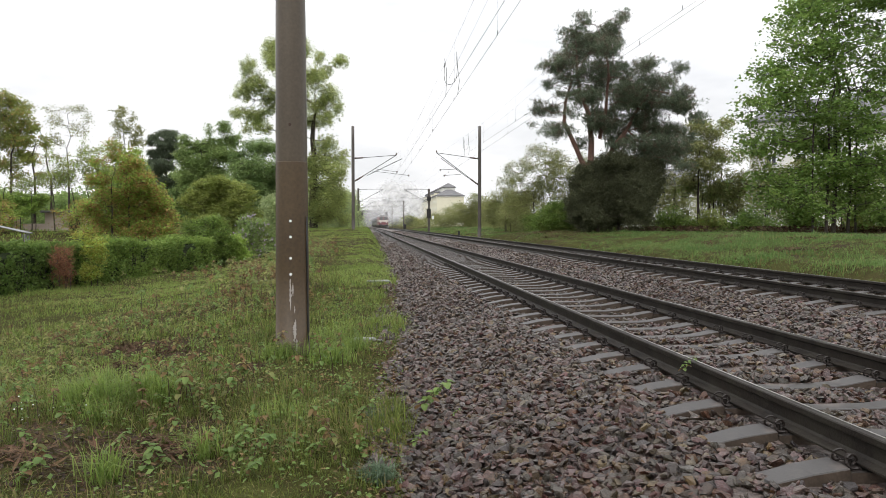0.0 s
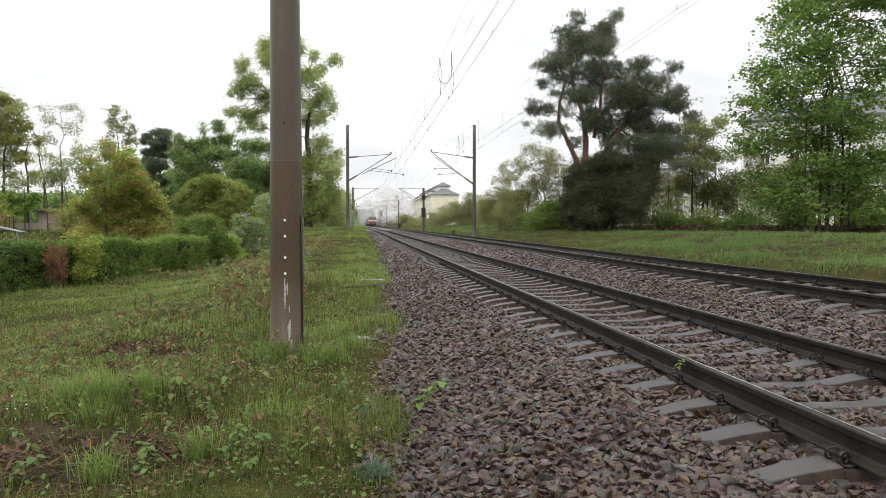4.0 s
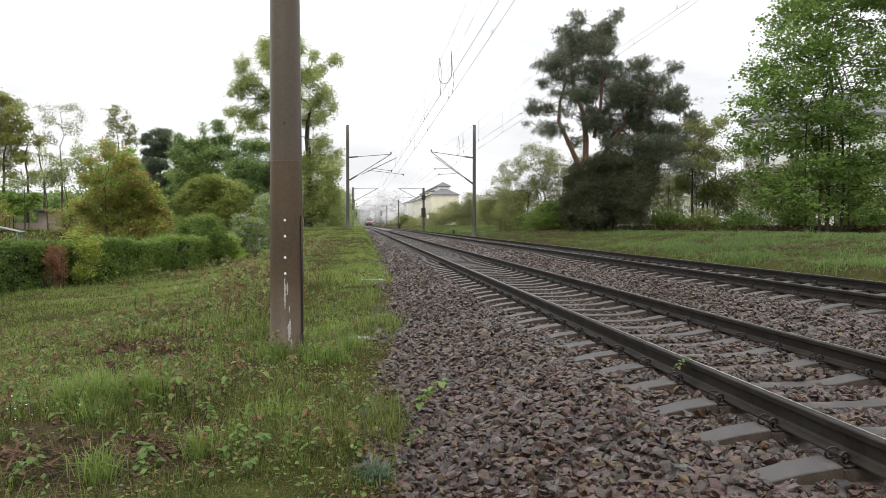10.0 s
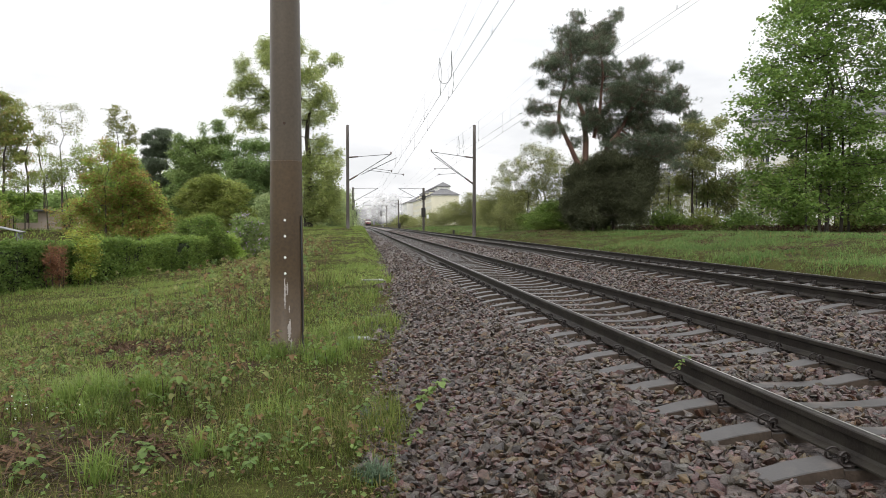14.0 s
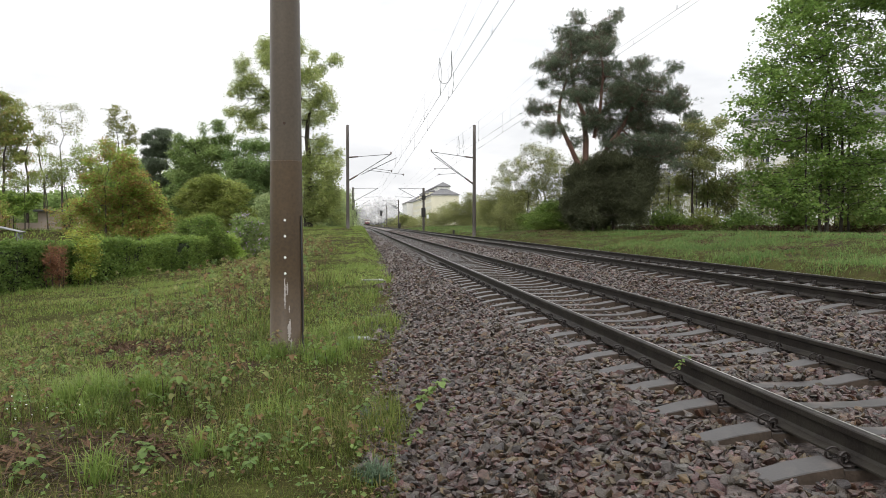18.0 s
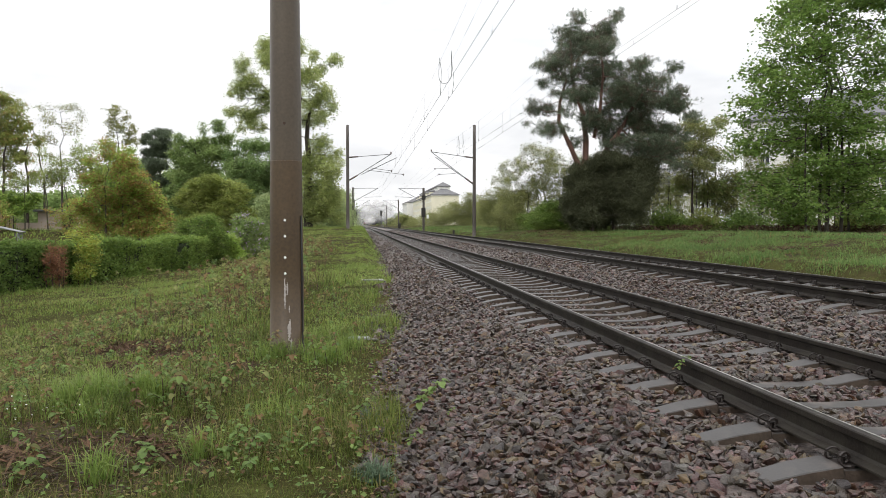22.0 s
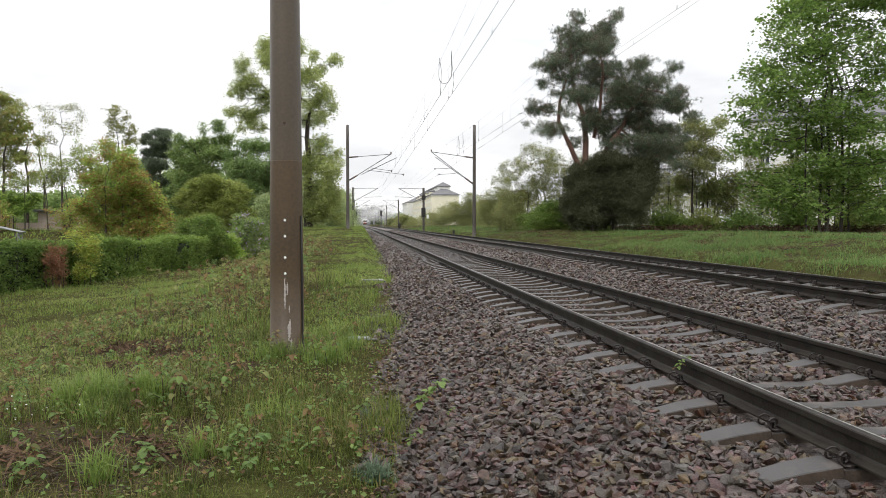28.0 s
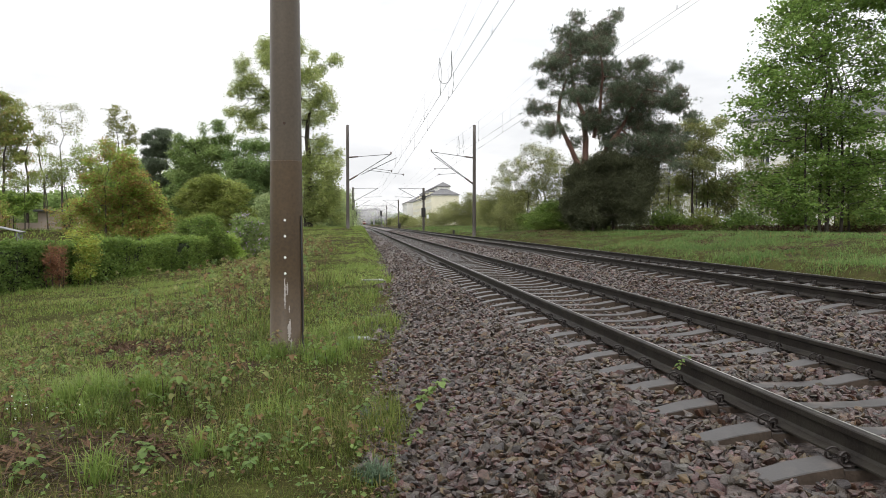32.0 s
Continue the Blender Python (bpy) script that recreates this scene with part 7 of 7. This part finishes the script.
def umbrellas(tops, count, length, rnd, droop=0.75):
    """Leaves that hang out and down all round each top."""
    n = len(tops)
    a = rnd.uniform(0, 2 * np.pi, (n, 1)) + np.arange(count)[None] * 2.4 + rnd.normal(size=(n, count)) * 0.3
    L = length * rnd.uniform(0.6, 1.25, (n, count))
    out = np.stack([np.cos(a), np.sin(a), 0 * a], -1)
    side = np.stack([-np.sin(a), np.cos(a), 0 * a], -1)
    fall = (droop * rnd.uniform(0.3, 1.4, (n, count)))[..., None] * np.array([0, 0, 1.0])
    root = np.repeat(tops[:, None], count, 1) + rnd.normal(size=(n, count, 3)) * length * np.array([0.12, 0.12, 0.35])
    L = L[..., None]
    mid = root + out * L * 0.5 - fall * L * 0.15
    tip = root + out * L - fall * L * 0.75
    V = np.stack([root, mid + side * L * 0.30 - fall * L * 0.10, tip, mid - side * L * 0.30 - fall * L * 0.10], 2).reshape(-1, 3)
    return V, np.arange(n * count * 4).reshape(-1, 4)


def weed_bed(Q, low, high, leaf_len, kinds, label, stem_r, rnd):
    """Many weeds on the verge: stalks, and leaves of the given kinds with their shares."""
    base = np.column_stack([Q, height(Q[:, 0], Q[:, 1])])
    lean = rnd.normal(size=(len(Q), 2)) * 0.06
    tall = rnd.uniform(low, high, len(Q))
    tops = base + np.column_stack([lean, tall])
    runs = [(np.stack([p - np.array([0, 0, 0.02]), (p + q) / 2 + np.array([0.01, 0, 0.01]), q]), (stem_r, stem_r * 0.8, stem_r * 0.5), 4) for p, q in zip(base, tops)]
    tagged(part("weed_stalks", tubes("weed_stalks", runs, M["weed_stem"]), None, None), "thin brown stalks of the verge weeds", "plant", kind="stuff")
    pick = rnd.uniform(0, 1, len(Q))
    lo = 0.0
    for mat_name, share, words in kinds:
        sel = (pick >= lo) & (pick < lo + share)
        lo += share
        if sel.any():
            V, F = umbrellas(tops[sel], 12, leaf_len, rnd)
            V2, F2 = umbrellas((base + (tops - base) * rnd.uniform(0.4, 0.75, (len(Q), 1)))[sel], 5, leaf_len * 0.9, rnd, 0.4)
            tagged(part("weeds", mesh_of("weeds", np.concatenate([V, V2]), np.concatenate([F, F2 + len(V)]), M[mat_name]), None, None), words + label, "plant", kind="stuff")


nw = 2600
WQ = np.column_stack([rg.uniform(-8.0, 0.3, nw), 12.5 + 26 * rg.uniform(0, 1, nw) ** 0.9])
crest = np.exp(-((WQ[:, 0] + 2.1 + 0.03 * (WQ[:, 1] - 14)) / 1.15) ** 2)
WQ = WQ[in_view(WQ) & (WQ[:, 0] < -0.75 - 0.25 * rg.uniform(0, 1, nw)) & (crest + 0.25 * rough_ground(WQ[:, 0] * 0.9 + 4, WQ[:, 1] * 0.6) > rg.uniform(0.12, 0.95, nw))]
weed_bed(WQ, 0.24, 0.50, 0.10, (("weed_red", 0.40, "reddish brown drooping leaves"), ("pale", 0.42, "pale young leaves"), ("weed", 0.18, "green leaves")), " of crowded weeds on the verge", 0.006, rg)
# scruffy weeds all over the near verge
nw = 2200
WQ = np.column_stack([rg.uniform(-6.5, -0.05, nw), 4.4 + 9.5 * rg.uniform(0, 1, nw) ** 0.85])
WQ = WQ[(rough_ground(WQ[:, 0] * 1.1 + 7, WQ[:, 1] * 0.8) + 0.6 * step(0.0, 1.0, -WQ[:, 0] - 1.0) > rg.uniform(-0.6, 1.4, nw)) & in_view(WQ) & (WQ[:, 0] < toe(WQ[:, 1]) - 0.15) & (np.hypot(WQ[:, 0] + 0.82, WQ[:, 1] - 8.42) > 0.35)]
weed_bed(WQ, 0.10, 0.30, 0.048, (("pale", 0.36, "pale young leaves"), ("weed_red", 0.34, "brown drooping leaves"), ("weed", 0.30, "fresh green leaves")), " of scruffy verge weeds", 0.0032, rg)
# tiny white flowers
FQ = np.concatenate([np.column_stack([rg.normal(-2.62, 0.13, 22), rg.normal(6.1, 0.22, 22)]), np.column_stack([rg.normal(-2.25, 0.10, 12), rg.normal(5.2, 0.2, 12)])])
V, F = leaf_quads(np.column_stack([FQ, height(FQ[:, 0], FQ[:, 1]) + rg.uniform(0.08, 0.15, len(FQ))]), 0.016, rg, 2.0, 1.0)
tagged(part("white_flowers", mesh_of("white_flowers", V, F, M["white"]), None, None), "tiny white flowers in the grass", "flower", kind="stuff")
# the sprig growing by the rail, and small weeds at the ballast edge
for x, y, z, s in ((2.31, 5.02, -0.08, 0.95), (0.42, 5.35, -0.42, 2.0), (0.50, 5.55, -0.40, 1.4), (0.62, 5.05, -0.36, 0.5), (0.30, 4.55, -0.42, 0.9)):
    w = copy_thing(models[5], pose(x, y, z))
    w.scale = (s, s, s)


def on_track(y):
    """A vehicle's pose on the far track, turned along the bend."""
    return pose(FAR_X + float(bend(y)), y, FAR_Z, 0, 0, -math.degrees(math.atan2(float(bend(y + 20) - bend(y)), 20.0)))


RUN = [(t, float(np.interp(t, [k for k, _ in TRAIN_RUN], [g for _, g in TRAIN_RUN]))) for t in np.arange(0.0, 32.5, 2.0)]


def motions():
    """The train runs away along the far track; its steam drifts after it."""
    for ob, y in [(loco, 0.0)] + coaches:
        walk(ob, [(t, on_track(TRAIN_START + y + gone)) for t, gone in RUN])
    for ob, rows in steam_rows:
        walk(ob, rows)
    # the big crowns sway a little in the wind
    for ob, much, slow in ((maple, 0.45, 1.0), (pine, 0.10, 0.8)):
        at = ob.matrix_basis.translation.copy()
        rows = []
        for i in range(41):
            t = 0.8 * i
            s = math.sin(1.9 * slow * t) * 0.6 + math.sin(0.83 * slow * t + 1.0) * 0.5
            rows.append((t, pose(*at, 0.4 * much * math.sin(1.3 * slow * t + 2), much * s, 0.8 * much * math.sin(1.1 * slow * t + 0.5))))
        walk(ob, rows)


motions()
